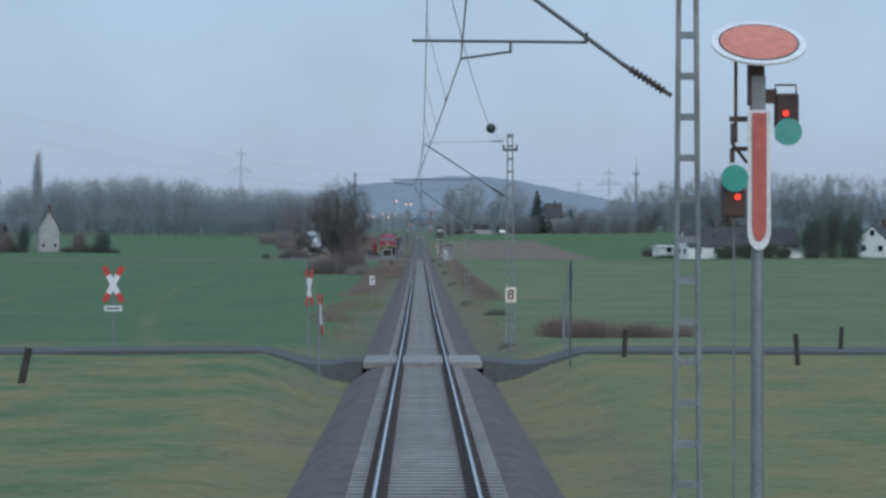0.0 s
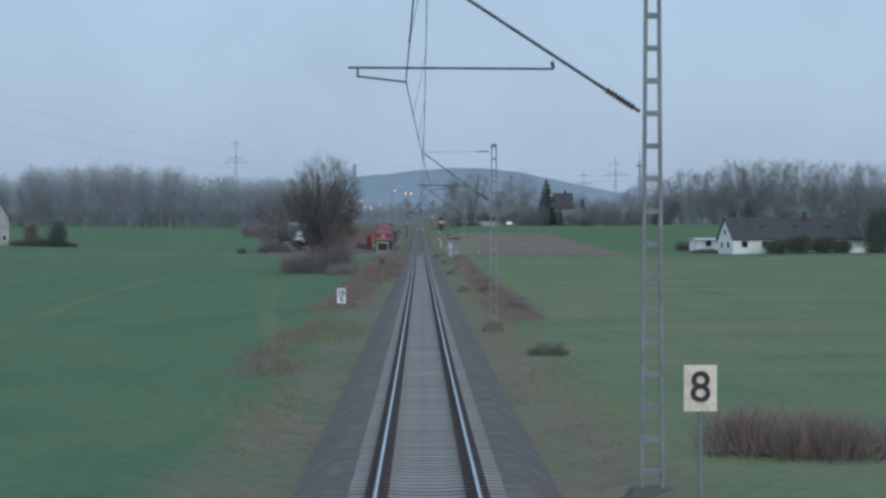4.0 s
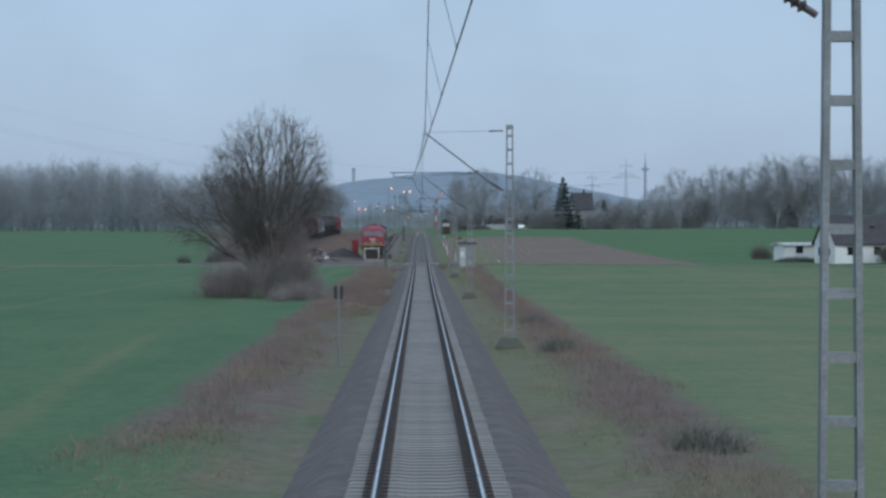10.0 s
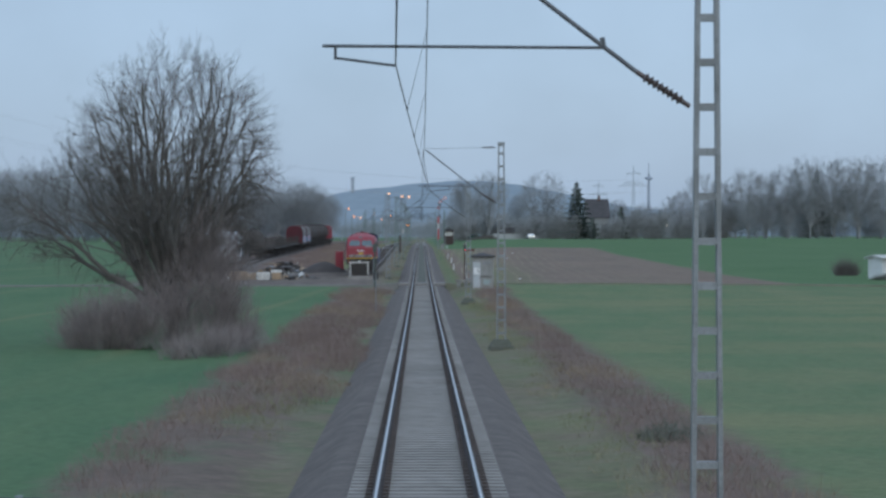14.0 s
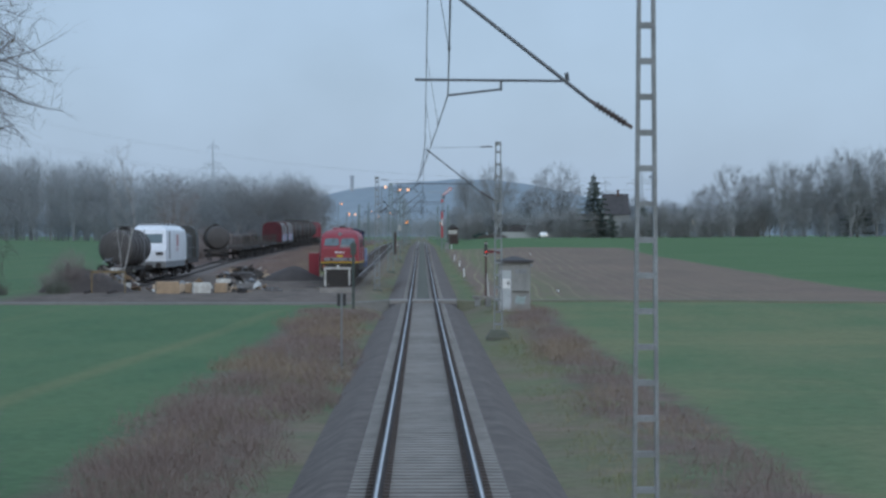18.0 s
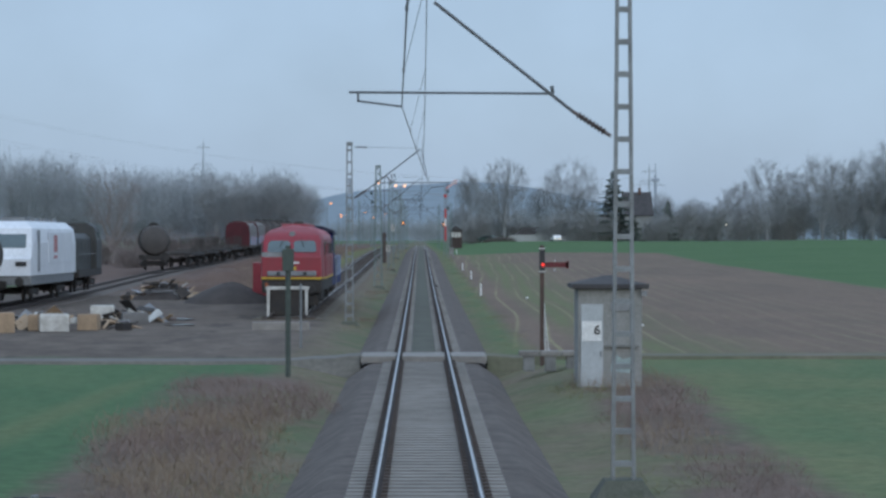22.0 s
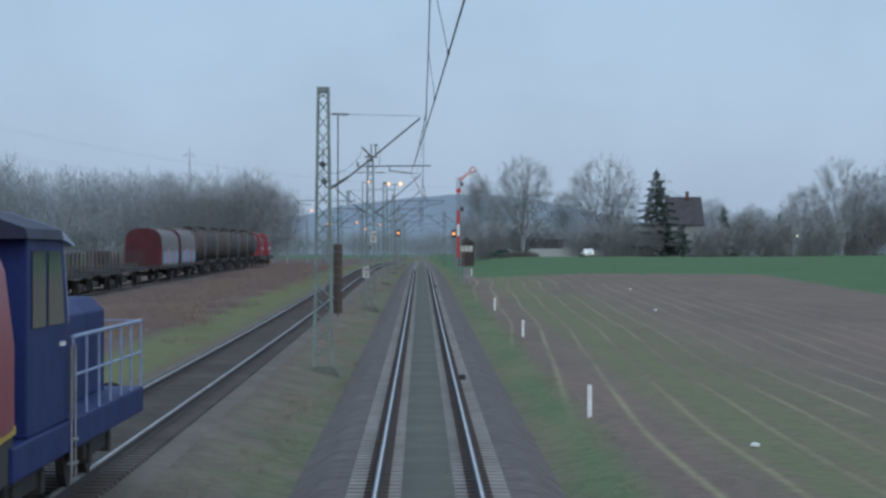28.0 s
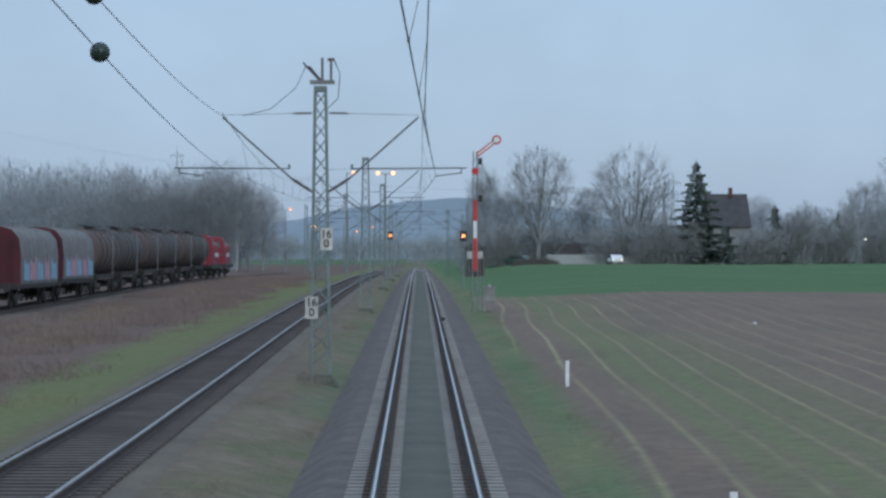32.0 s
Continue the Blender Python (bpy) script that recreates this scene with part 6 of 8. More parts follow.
rail_blue = mat("pale_blue_rail_paint", (0.28, 0.34, 0.50), 0.5)
navy = mat("dark_navy_paint", (0.012, 0.016, 0.045), 0.6, 0.0, (0.02, 0.022, 0.04), 0.8, 12, 0.05, spec=0.25)
pale_blue = mat("pale_blue_grey_paint", (0.26, 0.29, 0.38), 0.6, 0.0, (0.20, 0.225, 0.30), 1.0, 14, 0.05)
shunter(523.3, -6.0, "deep blue shunting locomotive with handrails behind the red one")


def tank_wagon(y, x, length, label, name="tank_wagon", turn=0.0, group="", shell=None, r=1.42):
    wg = thing(name, pose(x, y, zr(min(y, 980)), 0, 0, turn), label, "wagon", group)
    prof = [(0.02, 0.7), (r * 0.6, 0.78), (r * 0.9, 0.98), (r, 1.3), (r, length - 1.3), (r * 0.9, length - 0.98), (r * 0.6, length - 0.78), (0.02, length - 0.7)]
    tk = part("tank", Geo().lathe(prof, 30, (0, 0, 1.28 + r), "y"), shell or tank_m, wg, "sooty cylindrical tank", smooth=True)
    for k in (0.14, 0.32, 0.5, 0.68, 0.86):
        part("band", Geo().lathe([(r - 0.02, -0.09), (r + 0.05, -0.08), (r + 0.05, 0.08), (r - 0.02, 0.09)], 30, (0, length * k, 1.28 + r), "y"), grime, tk)
    part("dome", Geo().lathe([(0.4, 0), (0.42, 0.25), (0.2, 0.34)], 16, (0, length / 2, 1.28 + 2 * r - 0.06)), tank_m, wg)
    part("walkway", Geo().box(0.0, length / 2, 1.28 + 2 * r + 0.2, 0.5, length * 0.6, 0.05), grime, wg)
    part("frame", Geo().box(-0.7, length / 2, 1.1, 0.2, length, 0.3).box(0.7, length / 2, 1.1, 0.2, length, 0.3).box(0, 0.1, 1.1, 2.5, 0.2, 0.34).box(0, length - 0.1, 1.1, 2.5, 0.2, 0.34), grime, wg)
    part("ladder", Geo().tube((r + 0.05, length * 0.5 - 0.2, 1.2), (r + 0.05, length * 0.5 - 0.2, 3.9), 0.02, n=5).tube((r + 0.05, length * 0.5 + 0.2, 1.2), (r + 0.05, length * 0.5 + 0.2, 3.9), 0.02, n=5), grey_metal, wg)
    buffers(wg, 0.0, -1)
    buffers(wg, length, 1)
    bogie(wg, 2.0, 1.8)
    bogie(wg, length - 2.0, 1.8)
    return wg


def yard_x(y):
    """Where the far yard track runs."""
    return float(np.interp(y, [480, 540, 600, 630, 700, 780, 864, 930], [-21.3, -21.0, -22.2, -22.6, -21.5, -21.2, -21.0, -18.0]))


def yard_turn(y):
    return -math.degrees(math.atan2(yard_x(y + 6) - yard_x(y - 6), 12.0))


# yard track
cinder_bed = mat("brown_cinder_bed", (0.13, 0.104, 0.086), 0.95, 0.0, (0.085, 0.069, 0.058), 0.35, 9, 0.6)
yt_ = thing("yard_track", Matrix.Identity(4), "rusty yard track in dark cinders", "railway track", kind="structure")
for s in (-1, 1):
    part("rail", Geo().loft([[(yard_x(y) + s * 0.7535 + u, float(y), w + zr(min(y, 985)) - 0.1) for u, w in ((-0.035, -0.3), (0.035, -0.3), (0.035, 0.0), (-0.035, 0.0))] for y in np.arange(490, 935, 8.0)]), rail_rust, yt_)
yb_ = Geo().loft([[(yard_x(y) + u, float(y), w + zr(min(y, 985))) for u, w in ((-2.6, -0.8), (-1.7, -0.28), (1.7, -0.28), (2.6, -0.8))] for y in np.arange(490, 935, 8.0)])
part("cinder_bed", yb_, cinder_bed, yt_, "dark cinder bed")

tank_wagon(504.5, yard_x(510) - 0.5, 13.5, "dark weathered tank wagon at the end of the yard track", turn=yard_turn(512), r=1.3)


def box_loco(y, x, length, label):
    lo = thing("white_locomotive", pose(x, y, zr(y + 8), 0, 0, yard_turn(y + 8)), label, "locomotive")
    w = 1.48
    rings = [[(u * k, yy, min(z, c)) for u, z in ((-w, 1.35), (w, 1.35), (w, 3.0), (w - 0.12, 3.75), (0.9, 4.12), (-0.9, 4.12), (-w + 0.12, 3.75), (-w, 3.0))]
             for yy, c, k in ((0.0, 2.2, 0.92), (0.12, 2.3, 0.95), (0.75, 3.75, 0.98), (1.3, 4.05, 1.0), (1.9, 4.12, 1.0), (length, 4.12, 1.0))]
    part("body", Geo().loft(rings), white_loco, lo, "white body with a raked nose")
    part("windscreen", Geo().box(0, 0.47, 3.1, 2.2, 0.05, 0.75, 0, -0.41), loco_glass, lo, "wide windscreen")
    part("skirt", Geo().box(0, length / 2, 1.15, 2.8, length - 0.3, 0.55), grey_metal, lo, "grey lower skirt", bevel=0.03)
    for xx in (-0.9, 0.9):
        part("lamp_cluster", Geo().box(xx, -0.02, 1.95, 0.55, 0.08, 0.24), black_paint, lo, bevel=0.02)
    part("side_door", Geo().box(w + 0.01, 2.2, 2.6, 0.03, 0.65, 2.1), grey_metal, lo, bevel=0.01)
    part("side_panel", Geo().box(w + 0.005, length * 0.62, 2.75, 0.03, length * 0.55, 1.6), white_loco, lo, bevel=0.01)
    part("side_emblem", Geo().box(w + 0.03, length * 0.5, 2.95, 0.02, 1.2, 0.9).box(w + 0.03, length * 0.5, 2.25, 0.02, 1.2, 0.16), emblem_red, lo, "plain red emblem on the side")
    for yy in (3.0, 6.5, 10.0, 13.0):
        part("roof_unit", Geo().box(0, yy, 4.2, 1.6, 1.7, 0.2), grey_metal, lo, bevel=0.03)
    buffers(lo, 0.0, -1)
    bogie(lo, 3.2)
    bogie(lo, length - 3.2)
    return lo


emblem_red = mat("faded_red_print", (0.5, 0.2, 0.2), 0.6)
box_loco(521.5, yard_x(530), 16.5, "white modern diesel locomotive stored behind rubbish in the yard")


def dark_loco(y, x, label, name="stored_locomotive", body=None, length=13.0, turn=0.0, band=None, group=""):
    lo = thing(name, pose(x, y, zr(min(y + 6, 980)), 0, 0, turn), label, "locomotive", group)
    body = body or mat("faded_black_paint", (0.03, 0.034, 0.036), 0.6, 0.0, (0.055, 0.055, 0.05), 0.8, 12, 0.1)
    w = 1.45
    part("cab", Geo().loft([[(u, yy, z) for u, z in ((-w, 1.3), (w, 1.3), (w, 2.9), (w - 0.16, 3.75), (0.8, 4.05), (-0.8, 4.05), (-w + 0.16, 3.75), (-w, 2.9))] for yy in (0.5, 3.4)]), body, lo, bevel=0.03)
    part("long_bonnet", Geo().loft([[(u, yy, z) for u, z in ((-1.1, 1.3), (1.1, 1.3), (1.1, 3.1), (0.8, 3.4), (-0.8, 3.4), (-1.1, 3.1))] for yy in (3.4, length - 0.8)]), body, lo, bevel=0.03)
    part("frame", Geo().box(0, length / 2, 1.1, 2.8, length, 0.4), grime, lo, bevel=0.02)
    for s in (-1, 1):
        part("front_window", Geo().box(s * 0.62, 0.49, 3.2, 0.8, 0.05, 0.62), loco_glass, lo)
        part("side_window", Geo().box(s * (w - 0.06), 2.0, 3.2, 0.05, 1.2, 0.6), loco_glass, lo)
        part("handrail", Geo().tube((s * 1.4, 3.6, 2.2), (s * 1.4, length - 0.2, 2.2), 0.02, n=5), grey_metal, lo)
        if band:
            part("side_band", Geo().box(s * 1.11, length * 0.6, 2.2, 0.03, length * 0.5, 0.35), band, lo)
    for yy in np.arange(4.4, length - 1.6, 1.3):
        part("bonnet_door", Geo().box(1.11, float(yy), 2.3, 0.025, 1.1, 1.3).box(-1.11, float(yy), 2.3, 0.025, 1.1, 1.3), body, lo)
    buffers(lo, 0.0, -1)
    buffers(lo, length, 1)
    bogie(lo, 2.8, 2.2)
    bogie(lo, length - 2.8, 2.2)
    return lo


dark_loco(551.5, yard_x(545) + 0.1, "dark stored diesel locomotive behind the white one", turn=yard_turn(545) + 180)
tank_wagon(619.0, -22.9, 12.0, "rounded dark grey tank wagon on the yard track", turn=6.5, group="tank wagons", r=1.3)


def flat_wagon(y, label):
    wg = thing("flat_wagon", pose(yard_x(y), y, zr(y), 0, 0, yard_turn(y + 6)), label, "wagon", "flat wagons")
    part("deck", Geo().box(0, 6.5, 1.2, 2.7, 13.0, 0.28), grime, wg, bevel=0.02)
    for yy in np.arange(0.8, 13, 1.9):
        for s in (-1, 1):
            part("stake", Geo().box(s * 1.3, float(yy), 1.9, 0.09, 0.12, 1.3), grime, wg)
    part("load", Geo().box(0, 9.0, 1.5, 2.2, 3.0, 0.3), tank_m, wg, "dark flat load")
    bogie(wg, 2.2, 1.8)
    bogie(wg, 10.8, 1.8)
    buffers(wg, 0.0, -1)


for y in (636.0, 651.0, 666.0, 681.0):
    flat_wagon(y, "low dark flat wagon with stakes")


def hood_wagon(y, label, hue):
    wg = thing("covered_wagon", pose(yard_x(y), y, zr(y), 0, 0, yard_turn(y + 6)), label, "wagon", "covered wagons")
    L = 14.6
    ring = [(-1.42, 1.2), (1.42, 1.2), (1.46, 2.6), (1.36, 3.5), (1.0, 3.95), (0.4, 4.12), (-0.4, 4.12), (-1.0, 3.95), (-1.36, 3.5), (-1.46, 2.6)]
    hd = part("hood", Geo().loft([[(u * k, yy, z) for u, z in ring] for yy, k in ((0.5, 0.985), (0.6, 1.0), (L - 0.6, 1.0), (L - 0.5, 0.985))]), tarp, wg, "grey telescopic hood", smooth=True)
    for yy in np.arange(1.8, L - 1, 1.6):
        part("hoop", Geo().loft([[(u * 1.012, float(yy) + o, z + 0.02) for u, z in ring[1:]] for o in (-0.05, 0.05)], closed=True), tarp, hd)
    part("end_wall", Geo().prism([(u * 0.99, z) for u, z in ring], 0.25, 0.5, "y"), wagon_red, wg, "dark red end wall")
    for x in (-0.9, -0.3, 0.3, 0.9):
        part("end_post", Geo().box(x, 0.2, 2.4, 0.1, 0.1, 2.3), wagon_red, wg)
    part("frame", Geo().box(0, L / 2, 1.1, 2.7, L, 0.26), grime, wg, bevel=0.02)
    for i, (yy, l, c) in enumerate(((1.2, 2.0, 0), (3.4, 2.4, 1), (6.0, 2.2, 0), (8.6, 2.0, 1), (11.0, 2.4, 0))):
        if hue:
            part("sprayed_patch", Geo().prism([(yy, 1.4), (yy + l, 1.35), (yy + l - 0.2, 2.3 + 0.3 * c), (yy + l * 0.5, 2.15), (yy + 0.2, 2.5)], 1.455, 1.475, "x"), (spray_blue, spray_pink)[c], wg, "sprayed colour patch")
    buffers(wg, 0.0, -1)
    bogie(wg, 2.2, 1.8)
    bogie(wg, L - 2.2, 1.8)


spray_blue = mat("sprayed_pale_blue", (0.26, 0.42, 0.55), 0.6)
spray_pink = mat("sprayed_pale_pink", (0.50, 0.28, 0.34), 0.6)
hood_wagon(704.0, "grey hooded wagon with a dark red end and sprayed patches", True)
hood_wagon(720.0, "grey hooded wagon with a few sprayed patches", True)
for i in range(6):
    y = 737.0 + i * 14.6
    tank_wagon(y, yard_x(y), 13.8, "brown-black tank wagon in a train in the yard", turn=yard_turn(y + 7), group="tank wagons", shell=(tank_brown, tank_m)[i % 2])
far_red = mat("bright_red_loco_paint", (0.22, 0.02, 0.032), 0.6, 0.0, (0.17, 0.022, 0.03), 0.8, 12, 0.05)
for y in (826.0, 841.0):
    dark_loco(y, yard_x(y), "small red diesel locomotive with a white band", "red_shunter", far_red, 13.5, yard_turn(y + 6), white_paint, "red shunters at the head of the train")


# ---- signals and signs along the line ----
glass_green = mat("green_signal_glass", (0.02, 0.30, 0.24), 0.12, 0.0, (0.02, 0.24, 0.2), bump=0.0, spec=0.8)
disc_orange = mat("orange_signal_enamel", (0.62, 0.20, 0.13), 0.4, 0.0, (0.55, 0.17, 0.11), 1.0, 10, 0.02)
arm_red = mat("faded_red_signal_enamel", (0.50, 0.12, 0.10), 0.45, 0.0, (0.42, 0.09, 0.08), 1.0, 10, 0.02)
rust_post = mat("rust_brown_signal_iron", (0.10, 0.06, 0.05), 0.75, 0.1, (0.06, 0.045, 0.04))
light_red = glow("lit_red_lamp", (1.0, 0.035, 0.02), 1.1)
light_warm = glow("lit_warm_lamp", (1.0, 0.50, 0.24), 1.8)
light_orange = glow("lit_orange_lamp", (1.0, 0.36, 0.10), 1.5)
light_white = glow("lit_white_lamp", (1.0, 0.85, 0.6), 1.6)


def distant_signal(x, y):
    sg = thing("distant_signal", pose(x, y, zr(y) - 0.2), "mechanical distant signal with folded orange disc, arm and green lamps", "railway signal")
    part("mast", Geo().tube((0, 0, -0.9), (0, 0, 5.55), 0.085, 0.065, n=10).box(0, 0, 5.2, 0.16, 0.2, 0.9), galv, sg, "grey steel mast")
    d = part("disc", Geo().lathe([(0.02, -0.015), (0.54, -0.015), (0.54, 0.015), (0.02, 0.015)], 44).move(Matrix.Translation((0, -0.1, 6.02)) @ Matrix.Rotation(radians(30), 4, "X")), white_paint, sg, "white-rimmed round disc tipped nearly flat")
    part("disc_face", Geo().lathe([(0.02, -0.008), (0.44, -0.008), (0.44, 0.008), (0.02, 0.008)], 44).move(Matrix.Translation((0, -0.1075, 6.033)) @ Matrix.Rotation(radians(30), 4, "X")), disc_orange, d, "orange face of the disc")
    part("disc_ring", Geo().lathe([(0.44, -0.007), (0.46, -0.007), (0.46, 0.007), (0.44, 0.007)], 44).move(Matrix.Translation((0, -0.1075, 6.033)) @ Matrix.Rotation(radians(30), 4, "X")), black_paint, d)
    arm = [(-0.13, 3.84), (-0.105, 3.74), (-0.055, 3.68), (0.0, 3.66), (0.055, 3.68), (0.105, 3.74), (0.13, 3.84), (0.13, 5.26), (-0.13, 5.26)]
    a = part("arm", Geo().prism([(u, w) for u, w in arm], -0.16, -0.13, "y"), white_paint, sg, "upright pointed arm with white border")
    part("arm_face", Geo().prism([(u * 0.62, 3.76 + (w - 3.66) * 0.915) for u, w in arm], -0.185, -0.165, "y"), arm_red, a, "faded red stripe of the arm")
    part("mechanism", Geo().box(-0.02, 0, 5.62, 0.18, 0.18, 0.6).tube((-0.25, 0, 4.95), (-0.25, 0, 5.9), 0.02, n=6).box(-0.27, 0, 5.0, 0.07, 0.12, 0.22).box(-0.2, 0, 5.16, 0.24, 0.08, 0.06).box(-0.2, 0, 4.82, 0.2, 0.08, 0.05).box(-0.29, 0, 4.74, 0.05, 0.08, 0.16).tube((-0.3, 0, 4.9), (-0.12, 0, 4.66), 0.02, n=6).box(0.06, 0, 5.42, 0.3, 0.14, 0.16), rust_post, sg)
    for sx, zz, up in ((0.30, 5.05, 1), (-0.25, 4.44, -1)):
        ln = part("lantern", Geo().box(sx + 0.03 * up, 0, zz + up * 0.2, 0.26, 0.24, 0.4).box(sx + 0.02 * up, 0, zz + up * 0.02, 0.22, 0.2, 0.3), rust_post, sg, "rusty lantern housing", bevel=0.03)
        part("green_glass", Geo().lathe([(0.02, -0.02), (0.155, -0.02), (0.155, 0.02), (0.02, 0.02)], 26, (sx + 0.03 * up, -0.16, zz - up * 0.04), "y"), glass_green, ln, "round green glass")
        part("red_glow", Geo().lathe([(0.01, -0.01), (0.034, -0.01), (0.034, 0.01), (0.01, 0.01)], 14, (sx, -0.185, zz + up * 0.17), "y"), light_red, ln, "small glowing red glass")
        part("bail", Geo().path([(sx - 0.1, 0, zz + 0.42 * max(up, 0.2)), (sx - 0.1, 0, zz + up * 0.5), (sx + 0.14, 0, zz + up * 0.5), (sx + 0.14, 0, zz + up * 0.4)], 0.012), rust_post, ln)
    part("pull_rod", Geo().tube((-0.27, 0, -0.5), (-0.27, 0, 4.3), 0.014, n=6), galv, sg)
    return sg


distant_signal(3.76, 31.2)


def st_andrew(x, y, turn, z0=2.15, s=1.0, plate=True, name="crossing_sign"):
    cr = thing(name, pose(x, y, ground_z(x, y), 0, 0, turn), "red and white diagonal cross on a thin post", "road sign", "crossing signs")
    part("post", Geo().tube((0, 0, -0.3), (0, 0, z0 + 0.3), 0.035, n=8), galv, cr)
    for a in (27, -27):
        m = Matrix.Translation((0, -0.05 - 0.012 * (a > 0), z0)) @ Matrix.Rotation(radians(a), 4, "Y")
        part("bar", Geo().box(0, 0, 0, 0.18, 0.02, 0.68).move(m), white_paint, cr, "white middle of the cross")
        for e2 in (-1, 1):
            part("bar_end", Geo().box(0, 0, e2 * 0.50, 0.18, 0.02, 0.32).move(m), red_paint, cr, "red tip of the cross")
    if plate:
        part("plate", Geo().box(0, -0.05, z0 - 0.80, 0.58, 0.02, 0.17), white_paint, cr, "small white plate")
        part("plate_bar", Geo().box(0, -0.065, z0 - 0.80, 0.46, 0.012, 0.06), black_paint, cr)
    return cr


st_andrew(-10.25, 90.5, 4, 2.15)
st_andrew(-3.79, 90.0, 71, 2.42, plate=False)
st_andrew(-3.12, 81.4, 106, 1.95, plate=False)
sb = thing("sign_back", pose(4.4, 81.4, ground_z(5.0, 81.4), 0, 2, 84), "grey road sign seen edge-on on a dark post", "road sign")
part("post", Geo().tube((0, 0, -0.3), (0, 0, 3.0), 0.032, n=8), tube_steel, sb)
part("plate", Geo().box(0, -0.06, 2.4, 0.6, 0.025, 1.0), grey_metal, sb, bevel=0.005)
tp = thing("marker_pole", pose(4.74, 89.0, ground_z(4.74, 89.0)), "thin grey pole with a pale sleeve at the crossing", "post")
part("pole", Geo().tube((0, 0, -0.3), (0, 0, 2.85), 0.025, n=8), galv, tp)
part("sleeve", Geo().tube((-0.14, 0, 0.0), (-0.14, 0, 1.9), 0.05, n=10), galv, tp, "pale galvanised sleeve")


def stake(x, y, h, lean, label, r=0.08):
    return solo("wooden_stake", Geo().tube((0, 0, -0.3), (0, 0, h), r, r * 0.9, n=9), stake_m, pose(x, y, ground_z(x, y), 0, lean, 0), label, "post", "wooden stakes", smooth=True)


stake_m = mat("dark_weathered_timber", (0.06, 0.05, 0.042), 0.9, 0.0, (0.035, 0.03, 0.028), 3, 30, 0.4)
stake(6.2, 84.0, 0.85, 3, "short dark weathered stake by the lane")
stake(11.0, 80.0, 0.9, -4, "short dark weathered stake in the grass")
stake(-10.6, 72.0, 0.95, 12, "leaning dark weathered stake by the lane", 0.11)
stake(13.5, 88.0, 0.8, 2, "short dark weathered stake by the lane")


def board(x, y, zc, w, h, words, size, label, post=True, face=None, name="kilometre_sign"):
    sg = thing(name, pose(x, y, zr(y)), label, "railway sign")
    b = part("plate", Geo().box(0, 0, zc, w, 0.025, h), face or white_paint, sg, bevel=0.005)
    text("lettering", words, size, black_paint, b, Matrix.Translation((0, -0.02, zc)) @ FACE)
    if post:
        part("post", Geo().tube((0, 0.04, -0.95), (0, 0.04, zc), 0.03, n=8), galv, sg)
    return sg


sign_cream = mat("cream_reflective_plate", (0.88, 0.76, 0.62), 0.5)
board(-3.05, 170.3, 1.50, 0.32, 0.56, "16\n5", 0.29, "white kilometre board with black numbers 16 over 5")
board(-2.72, 644.6, 3.55, 0.34, 0.62, "16\n0", 0.31, "grey-white kilometre board 16 over 0 high on the mast", post=False, face=white_worn)
board(-3.12, 644.2, 1.62, 0.36, 0.62, "16\n0", 0.33, "grey-white kilometre board 16 over 0 on a post beside the mast", face=white_worn)
b8 = board(3.27, 100.8, 1.84, 0.40, 0.56, "8", 0.52, "bright cream speed board with a black 8 on a post", face=sign_cream, name="speed_sign")


def twin_board(x, y, zc):
    tb = thing("twin_board_sign", pose(x, y, zr(y)), "pair of upright black boards on a thin post", "railway sign", "twin black boards")
    part("post", Geo().tube((0, 0.03, -0.9), (0, 0.03, zc + 0.22), 0.028, n=8), galv, tb)
    for s in (-1, 1):
        part("board", Geo().box(s * 0.095, 0, zc, 0.105, 0.025, 0.42), black_paint, tb, bevel=0.005)


twin_board(-2.75, 259.5, 1.68)
twin_board(-2.75, 403.0, 1.58)


def stop_arm(x, y):
    sg = thing("stop_signal", pose(x, y, zr(y)), "short signal post with dark red arm and lit lamp", "railway signal")
    part("post", Geo().box(0, 0, 1.2, 0.12, 0.12, 4.2), rust_post, sg, "rust-brown steel post", bevel=0.01)
    part("head", Geo().box(0, -0.02, 2.85, 0.165, 0.18, 0.75), black_paint, sg, bevel=0.02)
    for z in (3.2, 2.52):
        part("white_band", Geo().box(0, -0.02, z, 0.175, 0.19, 0.04), white_worn, sg)
    part("arm", Geo().box(0.42, -0.1, 2.72, 0.72, 0.03, 0.15).box(0.74, -0.1, 2.72, 0.1, 0.03, 0.21), dark_red, sg, "dark red level arm", bevel=0.004)
    part("lamp", Geo().lathe([(0.01, -0.02), (0.042, -0.02), (0.042, 0.02), (0.01, 0.02)], 14, (0.02, -0.14, 2.72), "y"), light_red, sg, "glowing red lamp")
    part("brace", Geo().tube((0.12, 0.2, 0.0), (0.05, 0.05, 1.6), 0.025, n=6).tube((0.22, 0.1, 0.0), (0.05, 0.05, 1.5), 0.02, n=6), white_paint, sg)


dark_red = mat("dark_red_enamel", (0.13, 0.015, 0.02), 0.5)
stop_arm(3.5, 465.0)
trough = thing("cable_trough", pose(3.55, 461.0, ground_z(3.5, 461)), "low pale concrete trough beside the path", "trough")
for i in range(3):
    part("lid", Geo().box(-0.6 + i * 0.6, 0, 0.42, 0.56, 0.5, 0.14), concrete, trough, bevel=0.02)
    part("leg", Geo().box(-0.6 + i * 0.6, 0, 0.15, 0.3, 0.4, 0.45), concrete_old, trough, bevel=0.02)


